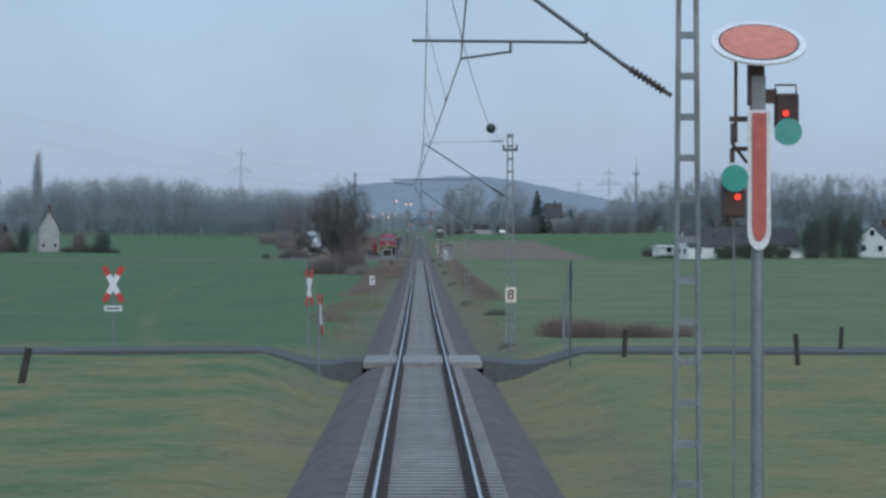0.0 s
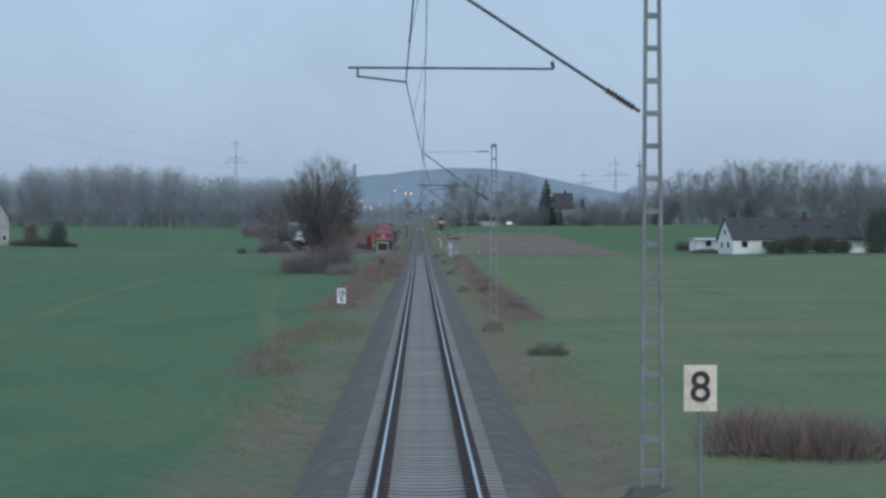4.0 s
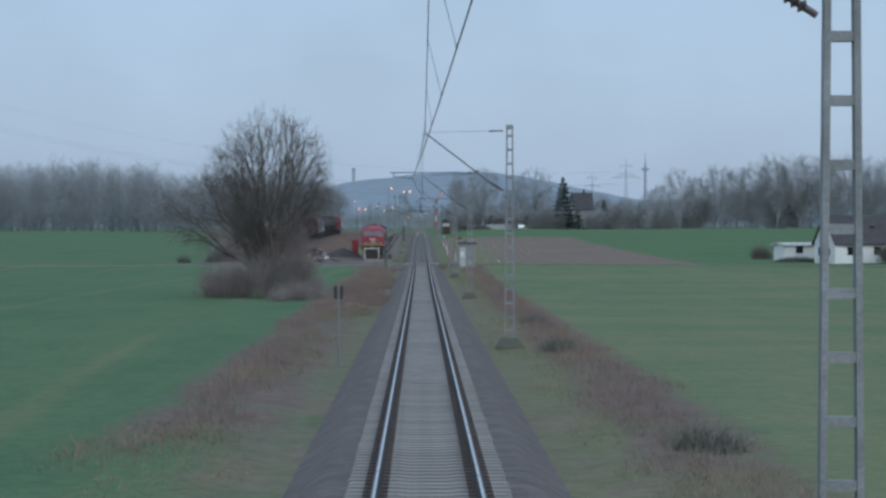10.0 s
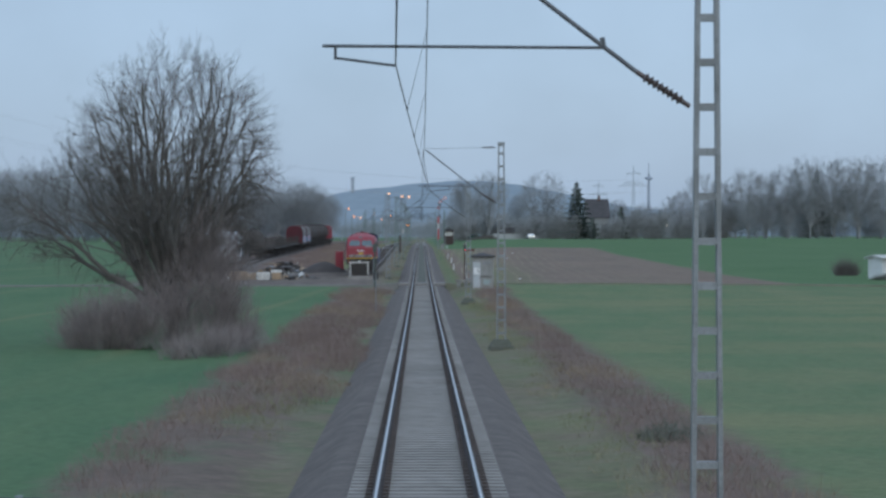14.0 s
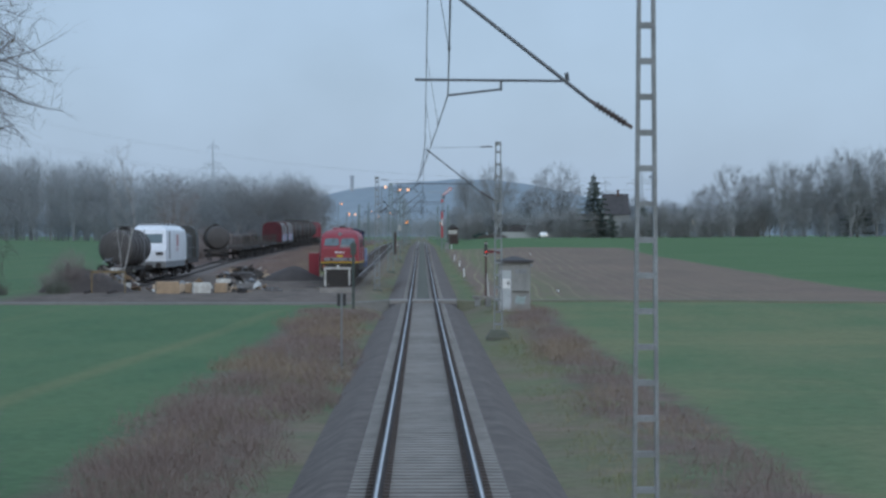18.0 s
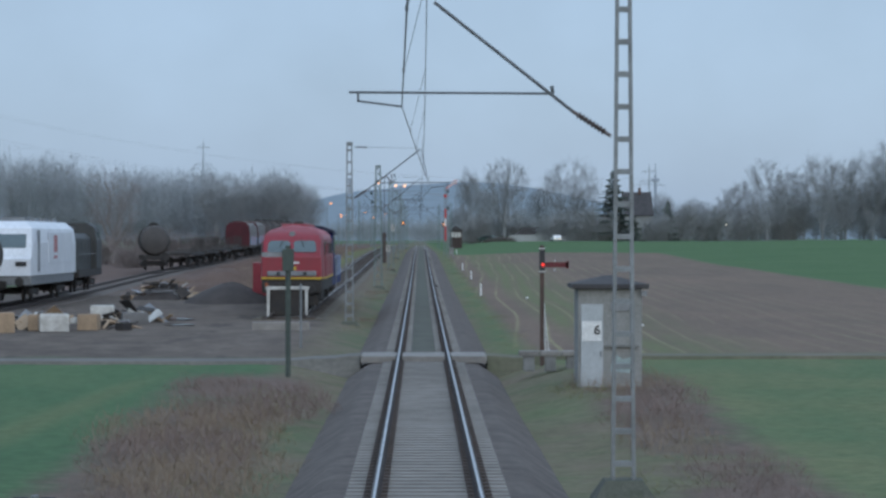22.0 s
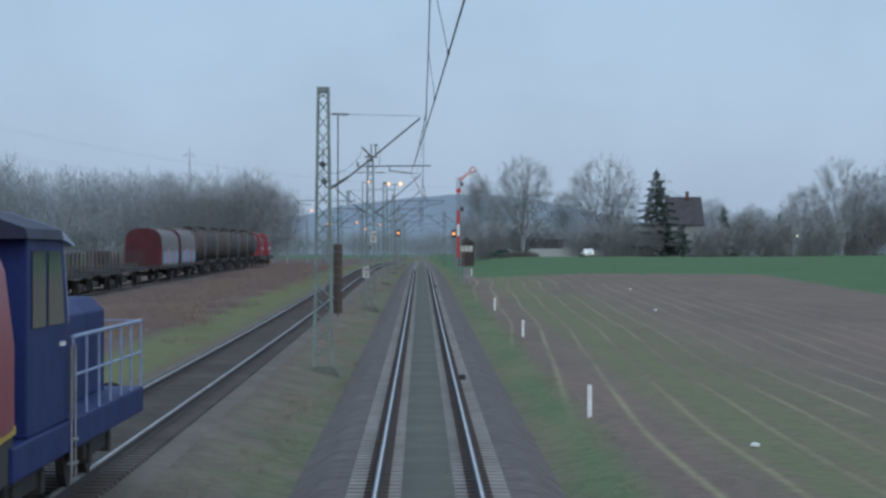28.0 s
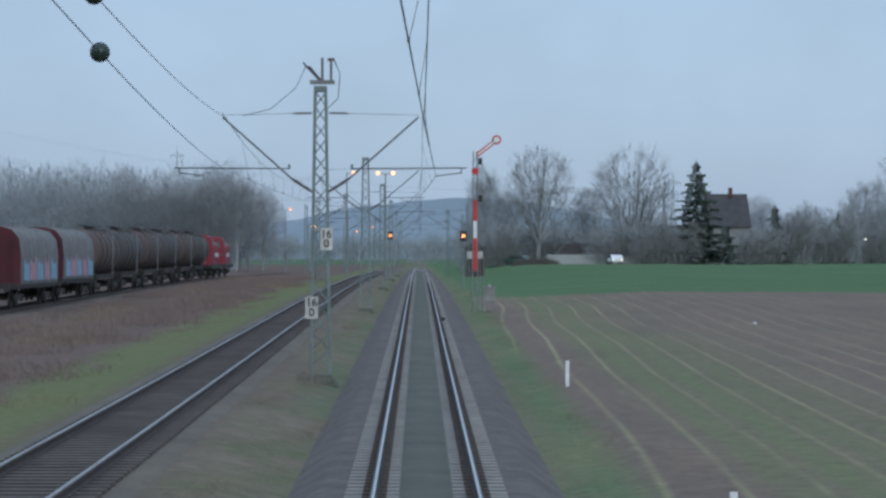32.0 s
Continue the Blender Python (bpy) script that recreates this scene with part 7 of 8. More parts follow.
def hut(x, y):
    h = thing("signal_hut", pose(x, y, zr(y) - 0.55), "small grey rendered signalling hut with a low dark hipped roof", "hut")
    hut_m = mat("grey_stained_render", (0.30, 0.30, 0.285), 0.9, 0.0, (0.2, 0.2, 0.19), 1.2, 15, 0.15)
    part("wall", Geo().box(0, 0.9, 1.35, 1.62, 1.8, 2.9), hut_m, h, "stained grey rendered walls", bevel=0.015)
    part("roof", Geo().loft([[(u, v, z) for u, v in ((-0.98, -0.2), (0.98, -0.2), (0.98, 2.0), (-0.98, 2.0))] for z in (2.8, 2.92)]), roof_dark, h, "flat dark overhanging roof", bevel=0.02)
    part("roof_hip", Geo().loft([[(u * 0.98 * f, 0.9 + v * 1.1 * f, z) for u, v in ((-1, -1), (1, -1), (1, 1), (-1, 1))] for f, z in ((0.96, 2.92), (0.08, 3.13))]), roof_dark, h, "low hipped felt roof")
    d = part("door", Geo().box(-0.46, -0.02, 1.2, 0.56, 0.05, 2.4), mat("pale_grey_door_paint", (0.44, 0.47, 0.48), 0.6, 0.0, (0.36, 0.38, 0.39)), h, "pale grey metal door", bevel=0.01)
    p = part("poster", Geo().box(-0.47, -0.055, 1.72, 0.5, 0.02, 0.5), white_paint, d, "white sheet on the door")
    text("lettering", "6", 0.34, black_paint, p, Matrix.Translation((-0.33, -0.075, 1.74)) @ FACE)
    part("handle", Geo().box(-0.24, -0.06, 1.15, 0.03, 0.05, 0.14), grey_metal, d)
    part("vent", Geo().box(0.32, -0.02, 2.35, 0.6, 0.05, 0.22).box(0.32, -0.04, 2.42, 0.56, 0.03, 0.03).box(0.32, -0.04, 2.33, 0.56, 0.03, 0.03), grey_metal, h)
    part("ledge", Geo().box(0.3, -0.06, 1.35, 0.85, 0.14, 0.06), concrete_old, h)
    part("sprayed_patch", Geo().prism([(0.0, 0.7), (0.5, 0.65), (0.6, 1.1), (0.35, 1.0), (0.1, 1.15)], -0.012, -0.004, "y"), mat("sprayed_pale_teal", (0.36, 0.44, 0.43), 0.7), h, "faded sprayed scrawl")
    part("plinth", Geo().box(0, 0.9, -0.1, 1.75, 1.95, 0.5), concrete_old, h)
    part("gutter_box", Geo().box(0.86, -0.1, 2.68, 0.14, 0.1, 0.14), grey_metal, h)
    return h


hut(4.72, 453.6)


def semaphore(x, y):
    sg = thing("semaphore_signal", pose(x, y, zr(y)), "tall red and white lattice semaphore with its arm raised", "railway signal")
    for sx in (-1, 1):
        part("post", Geo().tube((sx * 0.17, 0, -0.8), (sx * 0.1, 0, 8.3), 0.035, n=6), galv, sg)
    for i in range(16):
        z = -0.2 + i * 0.52
        f = 0.17 - 0.07 * i / 16
        part("brace", Geo().tube((-f, 0, z), (f, 0, z + 0.52), 0.018, n=4), galv, sg)
    for z0, z1, m_ in ((1.7, 3.5, red_paint), (3.5, 4.45, white_paint), (4.45, 5.6, red_paint)):
        part("mast_board", Geo().box(0, -0.08, (z0 + z1) / 2, 0.2, 0.02, z1 - z0 - 0.01), m_, sg)
    a = part("arm", Geo().box(0.75, -0.12, 0, 1.25, 0.03, 0.24).lathe([(0.02, -0.015), (0.26, -0.015), (0.26, 0.015), (0.02, 0.015)], 22, (1.5, -0.12, 0), "y").move(
        Matrix.Translation((0, 0, 8.0)) @ Matrix.Rotation(radians(-38), 4, "Y")), red_paint, sg, "red raised arm with a round end")
    part("arm_face", Geo().box(0.75, -0.14, 0, 1.1, 0.012, 0.1).lathe([(0.02, -0.008), (0.17, -0.008), (0.17, 0.008), (0.02, 0.008)], 22, (1.5, -0.145, 0), "y").move(
        Matrix.Translation((0, 0, 8.0)) @ Matrix.Rotation(radians(-38), 4, "Y")), white_paint, a, "white inner stripe")
    part("second_arm", Geo().lathe([(0.12, -0.015), (0.2, -0.015), (0.2, 0.015), (0.12, 0.015)], 18, (0.0, -0.12, 7.2), "y"), red_paint, sg)
    part("lantern", Geo().box(0.28, -0.05, 7.75, 0.22, 0.2, 0.35).box(0.28, -0.05, 5.7, 0.22, 0.2, 0.35), black_paint, sg, bevel=0.02)
    part("ladder", Geo().tube((0.32, 0.2, -0.5), (0.2, 0.15, 8.0), 0.02, n=5).tube((0.5, 0.2, -0.5), (0.38, 0.15, 8.0), 0.02, n=5), galv, sg)
    return sg


semaphore(3.0, 718.0)
cab_box = thing("relay_cabinet", pose(3.65, 713.0, ground_z(3.6, 713)), "small grey relay cabinet on legs beside the signal", "cabinet")
part("body", Geo().box(0, 0, 0.9, 0.62, 0.45, 0.75), concrete_old, cab_box, bevel=0.02)
part("lid", Geo().box(0, 0, 1.3, 0.72, 0.55, 0.07), grey_metal, cab_box, bevel=0.01)
for sx in (-0.22, 0.22):
    part("leg", Geo().box(sx, 0, 0.25, 0.08, 0.3, 0.6), grey_metal, cab_box)
for x, y in ((3.9, 641.0), (4.0, 603.0), (3.7, 555.0), (4.9, 760.0)):
    solo("marker_post", Geo().box(0, 0, 0.3, 0.1, 0.06, 0.75), white_paint, pose(x, y, ground_z(x, y)), "short white marker post in the grass", "post", "white marker posts", bevel=0.008)
for x, y in ((6.2, 545.0), (12.5, 640.0), (9.3, 500.0), (15.0, 690.0)):
    solo("litter", Geo().lathe([(0.02, -0.04), (0.09, -0.01), (0.10, 0.04), (0.04, 0.08)], 9).move(Matrix.Diagonal((1, 0.6, 0.8, 1))), white_paint, pose(x, y, ground_z(x, y) + 0.05), "scrap of white litter in the field", "litter", "litter")


def buffer_stop(x, y):
    bs = thing("buffer_stop", pose(x, y, zr(y)), "black rail-built buffer stop with white-painted uprights", "buffer stop")
    for s in (-1, 1):
        part("upright", Geo().loft([[(s * 0.86 + u, v + k, z) for u, v in ((-0.06, -0.06), (0.06, -0.06), (0.06, 0.06), (-0.06, 0.06))] for z, k in ((-0.35, -0.12), (1.08, 0.0))]), white_worn, bs, "worn white upright")
        part("strut", Geo().tube((s * 0.86, 0.05, 1.0), (s * 0.86, 0.95, -0.25), 0.06, n=6), grime, bs)
    part("crossbeam", Geo().box(0, 0, 1.1, 1.95, 0.14, 0.14), white_worn, bs, "worn white top beam", bevel=0.015)
    part("plank_wall", Geo().box(0, 0.12, 0.42, 1.6, 0.1, 1.1), grime, bs, bevel=0.01)
    part("lamp", Geo().lathe([(0.02, -0.02), (0.09, -0.02), (0.09, 0.02), (0.02, 0.02)], 14, (0.05, -0.1, 1.24), "y"), lamp_white, bs)


buffer_stop(-6.1, 507.6)
solo("red_container", Geo().box(0, 0, 1.1, 0.85, 1.4, 2.2), loco_red, pose(-8.75, 533.0, ground_z(-8.75, 533.0)), "red steel container standing beside the locomotive", "container", bevel=0.03)
solo("concrete_kerb", Geo().box(0, 0, 0.13, 2.3, 0.4, 0.42), concrete, pose(-5.7, 494.0, ground_z(-5.7, 494.0)), "pale concrete barrier block by the path", "barrier", bevel=0.03)
post_green = mat("mossy_green_post_paint", (0.075, 0.095, 0.082), 0.8, 0.0, (0.05, 0.062, 0.055))
wl = thing("rear_signal_post", pose(-3.78, 460.2, ground_z(-3.78, 460.2)), "green-grey signal post with a box and a sideways arm", "railway signal")
part("post", Geo().tube((0, 0, -0.2), (0, 0, 3.6), 0.07, n=8), post_green, wl)
part("box", Geo().box(0, 0, 3.2, 0.32, 0.22, 0.62), post_green, wl, bevel=0.03)
part("arm", Geo().box(-0.42, 0, 3.35, 0.62, 0.04, 0.13), grey_metal, wl)
solo("thin_post", Geo().tube((0, 0, -0.2), (0, 0, 2.2), 0.04, n=6), galv, pose(-4.2, 478.0, ground_z(-4.2, 478)), "thin grey post beside the track", "post")


def heap(x, y, sx, sy, h, seed, material, label, name="earth_mound"):
    g, n, rings = Geo(), 22, []
    for i, f in enumerate((1.0, 0.85, 0.66, 0.45, 0.24, 0.05)):
        ring = []
        for k in range(n):
            a = 6.28318 * k / n
            r = f * (1 + 0.18 * noise.noise(Vector((math.cos(a) * 1.6 + seed, math.sin(a) * 1.6, f))))
            ring.append((r * sx / 2 * math.cos(a), r * sy / 2 * math.sin(a), h * (1 - f ** 1.6) * (1 + 0.2 * noise.noise(Vector((a, f * 3, seed)))) - 0.12 * (i == 0)))
        rings.append(ring)
    g.loft(rings)
    return solo(name, g, material, pose(x, y, ground_z(x, y)), label, "mound", smooth=True)


cinder = mat("dark_cinder_soil", (0.075, 0.062, 0.056), 0.95, 0.0, (0.05, 0.043, 0.04), 1.0, 10, 0.6)
heap(-10.5, 533.0, 5.5, 5.0, 1.1, 3, cinder, "dark mound of cinders in the yard")
heap(-22.8, 496.0, 6.5, 5.0, 1.5, 4, cinder, "dark mound of spoil overgrown at the path")
heap(-14.9, 541.5, 4.6, 4.5, 0.7, 8, cinder, "low dark mound under the scrap")


def rubbish(x, y, sx, sy, n, seed, label, h=0.6):
    """A heap of broken boards, sheets and boxes."""
    rnd = random.Random(seed)
    rb = thing("rubbish_heap", pose(x, y, ground_z(x, y)), label, "rubbish", "rubbish heaps")
    cols = [stake_m, white_worn, plank_m, grey_metal, grime, plank_m, iron]
    for i in range(n):
        f = rnd.random()
        px, py = rnd.uniform(-sx / 2, sx / 2), rnd.uniform(-sy / 2, sy / 2)
        zz = h * max(0.05, 1 - abs(px) / (sx / 2)) * rnd.uniform(0.1, 1.0)
        if f < 0.55:
            part("board", Geo().box(0, 0, 0, rnd.uniform(0.5, 1.5), rnd.uniform(0.1, 0.25), 0.05).move(
                Matrix.Translation((px, py, zz + 0.1)) @ Euler((rnd.uniform(-0.5, 0.5), rnd.uniform(-0.6, 0.6), rnd.uniform(0, 3.1))).to_matrix().to_4x4()), rnd.choice(cols), rb)
        elif f < 0.8:
            part("sheet", Geo().prism([(-0.4, -0.3), (0.45, -0.25), (0.35, 0.3), (-0.3, 0.4)], 0, 0.02, "z").move(
                Matrix.Translation((px, py, zz + 0.15)) @ Euler((rnd.uniform(-0.8, 0.8), rnd.uniform(-0.8, 0.8), rnd.uniform(0, 3.1))).to_matrix().to_4x4()), rnd.choice(cols), rb)
        else:
            part("block", Geo().box(0, 0, 0, rnd.uniform(0.25, 0.6), rnd.uniform(0.2, 0.5), rnd.uniform(0.2, 0.4)).move(
                Matrix.Translation((px, py, zz + 0.12)) @ Matrix.Rotation(rnd.uniform(0, 3.1), 4, "Z")), rnd.choice(cols), rb, bevel=0.02)


plank_m = mat("pale_raw_timber", (0.40, 0.29, 0.19), 0.85, 0.0, (0.28, 0.21, 0.14), 2, 20, 0.2, stretch=(1, 8, 1))
rubbish(-14.9, 541.0, 4.0, 3.2, 60, 1, "heap of broken boards, sheet metal and scrap in the yard", 1.15)
rubbish(-14.9, 495.5, 6.5, 4.0, 60, 2, "scattered boards and rubble on the yard's edge", 0.5)
rubbish(-12.6, 503.5, 3.0, 3.0, 26, 5, "pale rubble and broken plastic in the yard", 0.7)
rubbish(-21.6, 499.5, 4.2, 3.0, 70, 3, "scrap, plastic sheets and branches heaped before the tank wagon", 2.3)
for x, y, sx, sz, m_, lab in ((-16.7, 491.0, 1.5, 0.75, plank_m, "open raw timber crate on the yard's edge"), (-14.6, 492.5, 1.15, 0.65, white_worn, "white plastic bale on the yard's edge"),
                              (-15.5, 493.5, 0.5, 0.6, plank_m, "small timber crate beside the bale"), (-13.4, 494.0, 0.8, 0.6, plank_m, "tilted timber crate beside the bale"),
                              (-12.3, 501.0, 1.1, 0.45, tarp, "pale blue-grey tarpaulin bundle"), (-13.9, 503.0, 1.0, 0.7, white_worn, "grey-white sack heap in the yard")):
    cr = thing("crate", pose(x, y, ground_z(x, y), 0, 0, random.uniform(-12, 12)), lab, "crate", "crates and bales")
    part("side", Geo().box(0, 0, sz / 2, sx, 0.9, sz), m_, cr, bevel=0.03)
    part("top_board", Geo().box(0, 0, sz + 0.02, sx * 0.96, 0.86, 0.05), m_, cr, bevel=0.01)
    for k in (-0.3, 0.3):
        part("batten", Geo().box(sx * k, -0.47, sz / 2, 0.08, 0.03, sz * 0.95), m_, cr)
old_yellow = mat("dirty_yellow_paint", (0.24, 0.17, 0.07), 0.8, 0.0, (0.13, 0.10, 0.06), 3.0, 20, 0.1)
fr = thing("yellow_frame", pose(-20.8, 493.2, ground_z(-20.8, 493.2)), "yellow steel frame half buried in scrap", "frame")
for sx in (-1.1, 1.1):
    part("upright", Geo().box(sx, 0, 0.7, 0.08, 0.08, 1.5), old_yellow, fr)
part("rail", Geo().box(0, 0, 1.4, 2.28, 0.08, 0.12), old_yellow, fr)
puddle_m = mat("standing_water", (0.05, 0.05, 0.05), 0.05, 0.0, (0.04, 0.04, 0.04), bump=0.0, spec=0.9)
for x, y, sx, sy, sd in ((-11.8, 506.0, 3.4, 2.4, 1), (-13.4, 510.0, 2.0, 1.8, 2), (-10.2, 499.0, 1.3, 1.2, 3)):
    g = Geo()
    ring = [(sx / 2 * (1 + 0.3 * noise.noise(Vector((math.cos(a) * 1.3, math.sin(a) * 1.3, sd)))) * math.cos(a), sy / 2 * (1 + 0.3 * noise.noise(Vector((math.cos(a), math.sin(a), sd + 5)))) * math.sin(a)) for a in np.arange(0, 6.2, 0.3)]
    g.prism(ring, -0.1, 0.055, "z")
    solo("puddle", g, puddle_m, pose(x, y, ground_z(x, y)), "shallow puddle on the dark yard", "puddle", "puddles", kind="structure")


# ---- houses ----
def house(x, y, turn, w, l, eave, top, label, wall, windows, chimney=True, name="house", gable_win=True, roof=None):
    """Gabled house: gable of width w looks to -y, ridge runs back along +y."""
    ho = thing(name, pose(x, y, ground_z(x, y), 0, 0, turn), label, "house")
    part("wall", Geo().prism([(-w / 2, -0.4), (w / 2, -0.4), (w / 2, eave), (0, top), (-w / 2, eave)], 0, l, "y"), wall, ho)
    ov = 0.35
    sl = math.atan2(top - eave, w / 2)
    for s in (-1, 1):
        g = Geo().loft([[(s * (w / 2 + ov), yy, eave - ov * math.tan(sl) + d), (0, yy, top + d)] + [(0, yy, top + d + 0.16), (s * (w / 2 + ov), yy, eave - ov * math.tan(sl) + d + 0.16)] for yy, d in ((-0.25, 0.02), (l + 0.25, 0.02))])
        rf_ = part("roof", g, roof or roof_dark, ho, "dark tiled roof slope")
        for i in range(3):
            if l > 10:
                cx, f = l * (0.25 + 0.25 * i), 0.45
                part("skylight", Geo().box(s * w / 2 * f, cx, eave + (top - eave) * (1 - f) + 0.24, 0.7, 0.8, 0.06).move(Matrix.Identity(4)), loco_glass, rf_)
    if gable_win:
        for xx, zz, ww, hh in windows:
            wi = part("window", Geo().box(xx, -0.03, zz, ww, 0.08, hh), white_paint, ho, "framed window")
            part("pane", Geo().box(xx, -0.08, zz, ww - 0.16, 0.02, hh - 0.16), glass_dark, wi)
    if chimney:
        part("chimney", Geo().box(0.5, l * 0.6, top + 0.4, 0.6, 0.6, 1.5), mat("dark_brick_chimney", (0.14, 0.08, 0.06), 0.9), ho, bevel=0.02)
    for i in range(max(1, int(l / 3.5))):
        for s in (-1, 1):
            wi = part("window", Geo().box(s * (w / 2 + 0.03), 2.0 + i * 3.4, 1.5, 0.08, 1.1, 1.1), white_paint, ho)
            part("pane", Geo().box(s * (w / 2 + 0.08), 2.0 + i * 3.4, 1.5, 0.02, 0.95, 0.95), glass_dark, wi)
    return ho


# long white farmhouse in the meadow
house(47.3, 491.0, -73, 5.6, 22.0, 2.5, 5.5, "long white rendered farmhouse with a dark tiled roof", white_wall, ((-1.2, 1.4, 0.9, 1.1), (1.2, 1.4, 0.9, 1.1), (0, 3.4, 0.8, 0.9)), name="farmhouse")
house(43.5, 503.0, -73, 3.0, 4.6, 1.95, 2.15, "low white annex with a flat pale roof", white_wall, (), False, "annex", roof=white_worn)
house(82.5, 497.0, -28, 6.0, 9.0, 2.9, 5.7, "white gabled house with a dark roof behind hedges", white_wall, ((-1.6, 1.6, 1.0, 1.2), (1.6, 1.6, 1.0, 1.2), (0, 4.4, 1.0, 1.2)))
house(45.9, 1003.0, -88, 9.0, 6.2, 6.3, 11.2, "tall house with a dark steep roof among trees", mat("pale_grey_render", (0.33, 0.34, 0.33), 0.9), ((-2.2, 1.6, 1.1, 1.3), (1.6, 4.0, 1.1, 1.3)))
house(-74.6, 550.0, 12, 4.0, 10.0, 4.8, 8.2, "old cottage with a pale weathered gable", mat("weathered_pale_gable", (0.45, 0.44, 0.41), 0.9, 0.0, (0.3, 0.3, 0.28), 0.8, 10, 0.2), ((-1.2, 1.3, 0.8, 1.0), (1.2, 1.3, 0.8, 1.0)), name="cottage")
house(-84.0, 552.0, 80, 6.0, 10.0, 2.8, 5.6, "low dark-roofed barn beside the cottage", mat("dark_barn_boards", (0.10, 0.085, 0.075), 0.9), (), False, "barn")
for i, (x, y, sx, h) in enumerate(((43.7, 522.0, 2.3, 2.2), (-83.0, 545.0, 9.0, 2.2), (-66.0, 546.0, 12.0, 1.9), (17.0, 968.0, 7.0, 1.4), (45.2, 499.0, 5.5, 0.9))):
    thicket("hedge", x, y, sx, 3.0, h, int(260 * sx), 700 + i, hedge_m if i % 3 else bark, "dense dark clipped hedge", 0.45, "hedge", "garden hedges")
for i, (x, y, sx, h) in enumerate(((54.6, 485.0, 3.6, 2.4), (58.0, 485.6, 4.4, 3.2), (62.0, 486.6, 4.6, 2.9), (65.0, 487.6, 2.4, 1.9), (70.6, 488.0, 4.6, 8.6), (74.0, 490.0, 5.4, 10.6), (77.6, 489.0, 4.0, 9.0))):
    brush("hedge" if h < 5 else "ivy_tree", x, y, [((0, 0, h * 0.3), (sx * 0.55, 1.8, h * 0.45)), ((sx * 0.15, 0, h * 0.6), (sx * 0.38, 1.6, h * 0.36)), ((-sx * 0.2, 0, h * 0.4), (sx * 0.4, 1.6, h * 0.42))], 7000 if h < 5 else 16000, 720 + i, hedge_m if h < 5 else ivy_m,
          "dense dark evergreen shrub before the farmhouse" if h < 5 else "tall dark ivy-clad tree beside the farmhouse", 0.03, (0.25, 0.6), "farm shrubs", "hedge" if h < 5 else "tree")
fence = thing("garden_wall", pose(63.0, 487.0, ground_z(63, 487), 0, 0, 17), "low white garden wall before the farmhouse", "wall")
for i in range(5):
    part("panel", Geo().box(3.0 + i * 2.0, 0, 0.4, 1.94, 0.2, 0.9), white_wall, fence, bevel=0.02)
pale_shed = mat("pale_shed_boards", (0.36, 0.37, 0.36), 0.9, 0.0, (0.26, 0.27, 0.26), 0.5, 6, 0.1)
low = thing("shed_row", pose(24.0, 985.0, ground_z(24, 985)), "row of low grey sheds and walls at the far field's edge", "shed")
for i, (xx, w_, h_) in enumerate(((0, 9, 1.5), (9.5, 8, 1.2), (18, 7, 1.4))):
    part("wall", Geo().box(xx, 0, h_ / 2, w_, 0.4, h_), pale_shed, low, bevel=0.03)
part("roof", Geo().prism([(-3.0, 1.5), (5.0, 1.5), (3.6, 3.2), (-1.4, 3.2)], 2.0, 6.0, "y"), roof_dark, low)


def car(x, y, turn, material, label, lit=False):
    c = thing("parked_car", pose(x, y, ground_z(x, y), 0, 0, turn), label, "car", "cars by the houses")
    part("body", Geo().prism([(-2.1, 0.35), (2.1, 0.35), (2.15, 0.75), (1.4, 0.92), (0.8, 1.4), (-1.0, 1.42), (-1.7, 0.95), (-2.15, 0.85)], -0.85, 0.85, "x"), material, c, bevel=0.05)
    part("windows", Geo().prism([(1.2, 0.98), (0.74, 1.34), (-0.95, 1.36), (-1.5, 0.98)], -0.87, 0.87, "x"), glass_dark, c)
    for yy in (-1.35, 1.35):
        for s in (-1, 1):
            part("wheel", Geo().lathe([(0.05, -0.1), (0.31, -0.1), (0.31, 0.1), (0.05, 0.1)], 16, (s * 0.8, yy, 0.31), "x"), black_paint, c)
    for s in (-0.6, 0.6):
        part("headlight", Geo().lathe([(0.02, -0.03), (0.1, -0.03), (0.1, 0.03), (0.02, 0.03)], 10, (s, -2.14, 0.7), "y"), light_white if lit else lamp_white, c)


car(29.6, 980.0, 6, white_paint, "pale car with its headlights on by the sheds", True)
car(14.6, 972.0, 60, mat("dark_green_car_paint", (0.03, 0.07, 0.05), 0.3), "dark green car parked by the sheds")


# ---- lamps and masts of the station beyond ----
def lamp_post(x, y, h, lights, label, twin=False, m_=None, r=0.2):
    lp = thing("yard_lamp", pose(x, y, ground_z(x, min(y, 980))), label, "lamp post", "station lamps")
    part("pole", Geo().tube((0, 0, -0.3), (0, 0, h), 0.11, 0.06, n=8), galv, lp)
    for s in ((-1, 1) if twin else (1,)):
        part("arm", Geo().tube((0, 0, h - 0.1), (s * 0.7, 0, h), 0.04, n=6), galv, lp)
        part("lamp", Geo().lathe([(0.05, -0.1), (r, -0.06), (r, 0.06), (0.05, 0.1)], 14, (s * 0.75, -0.1, h), "y"), m_ or light_warm, lp, "glowing lamp")


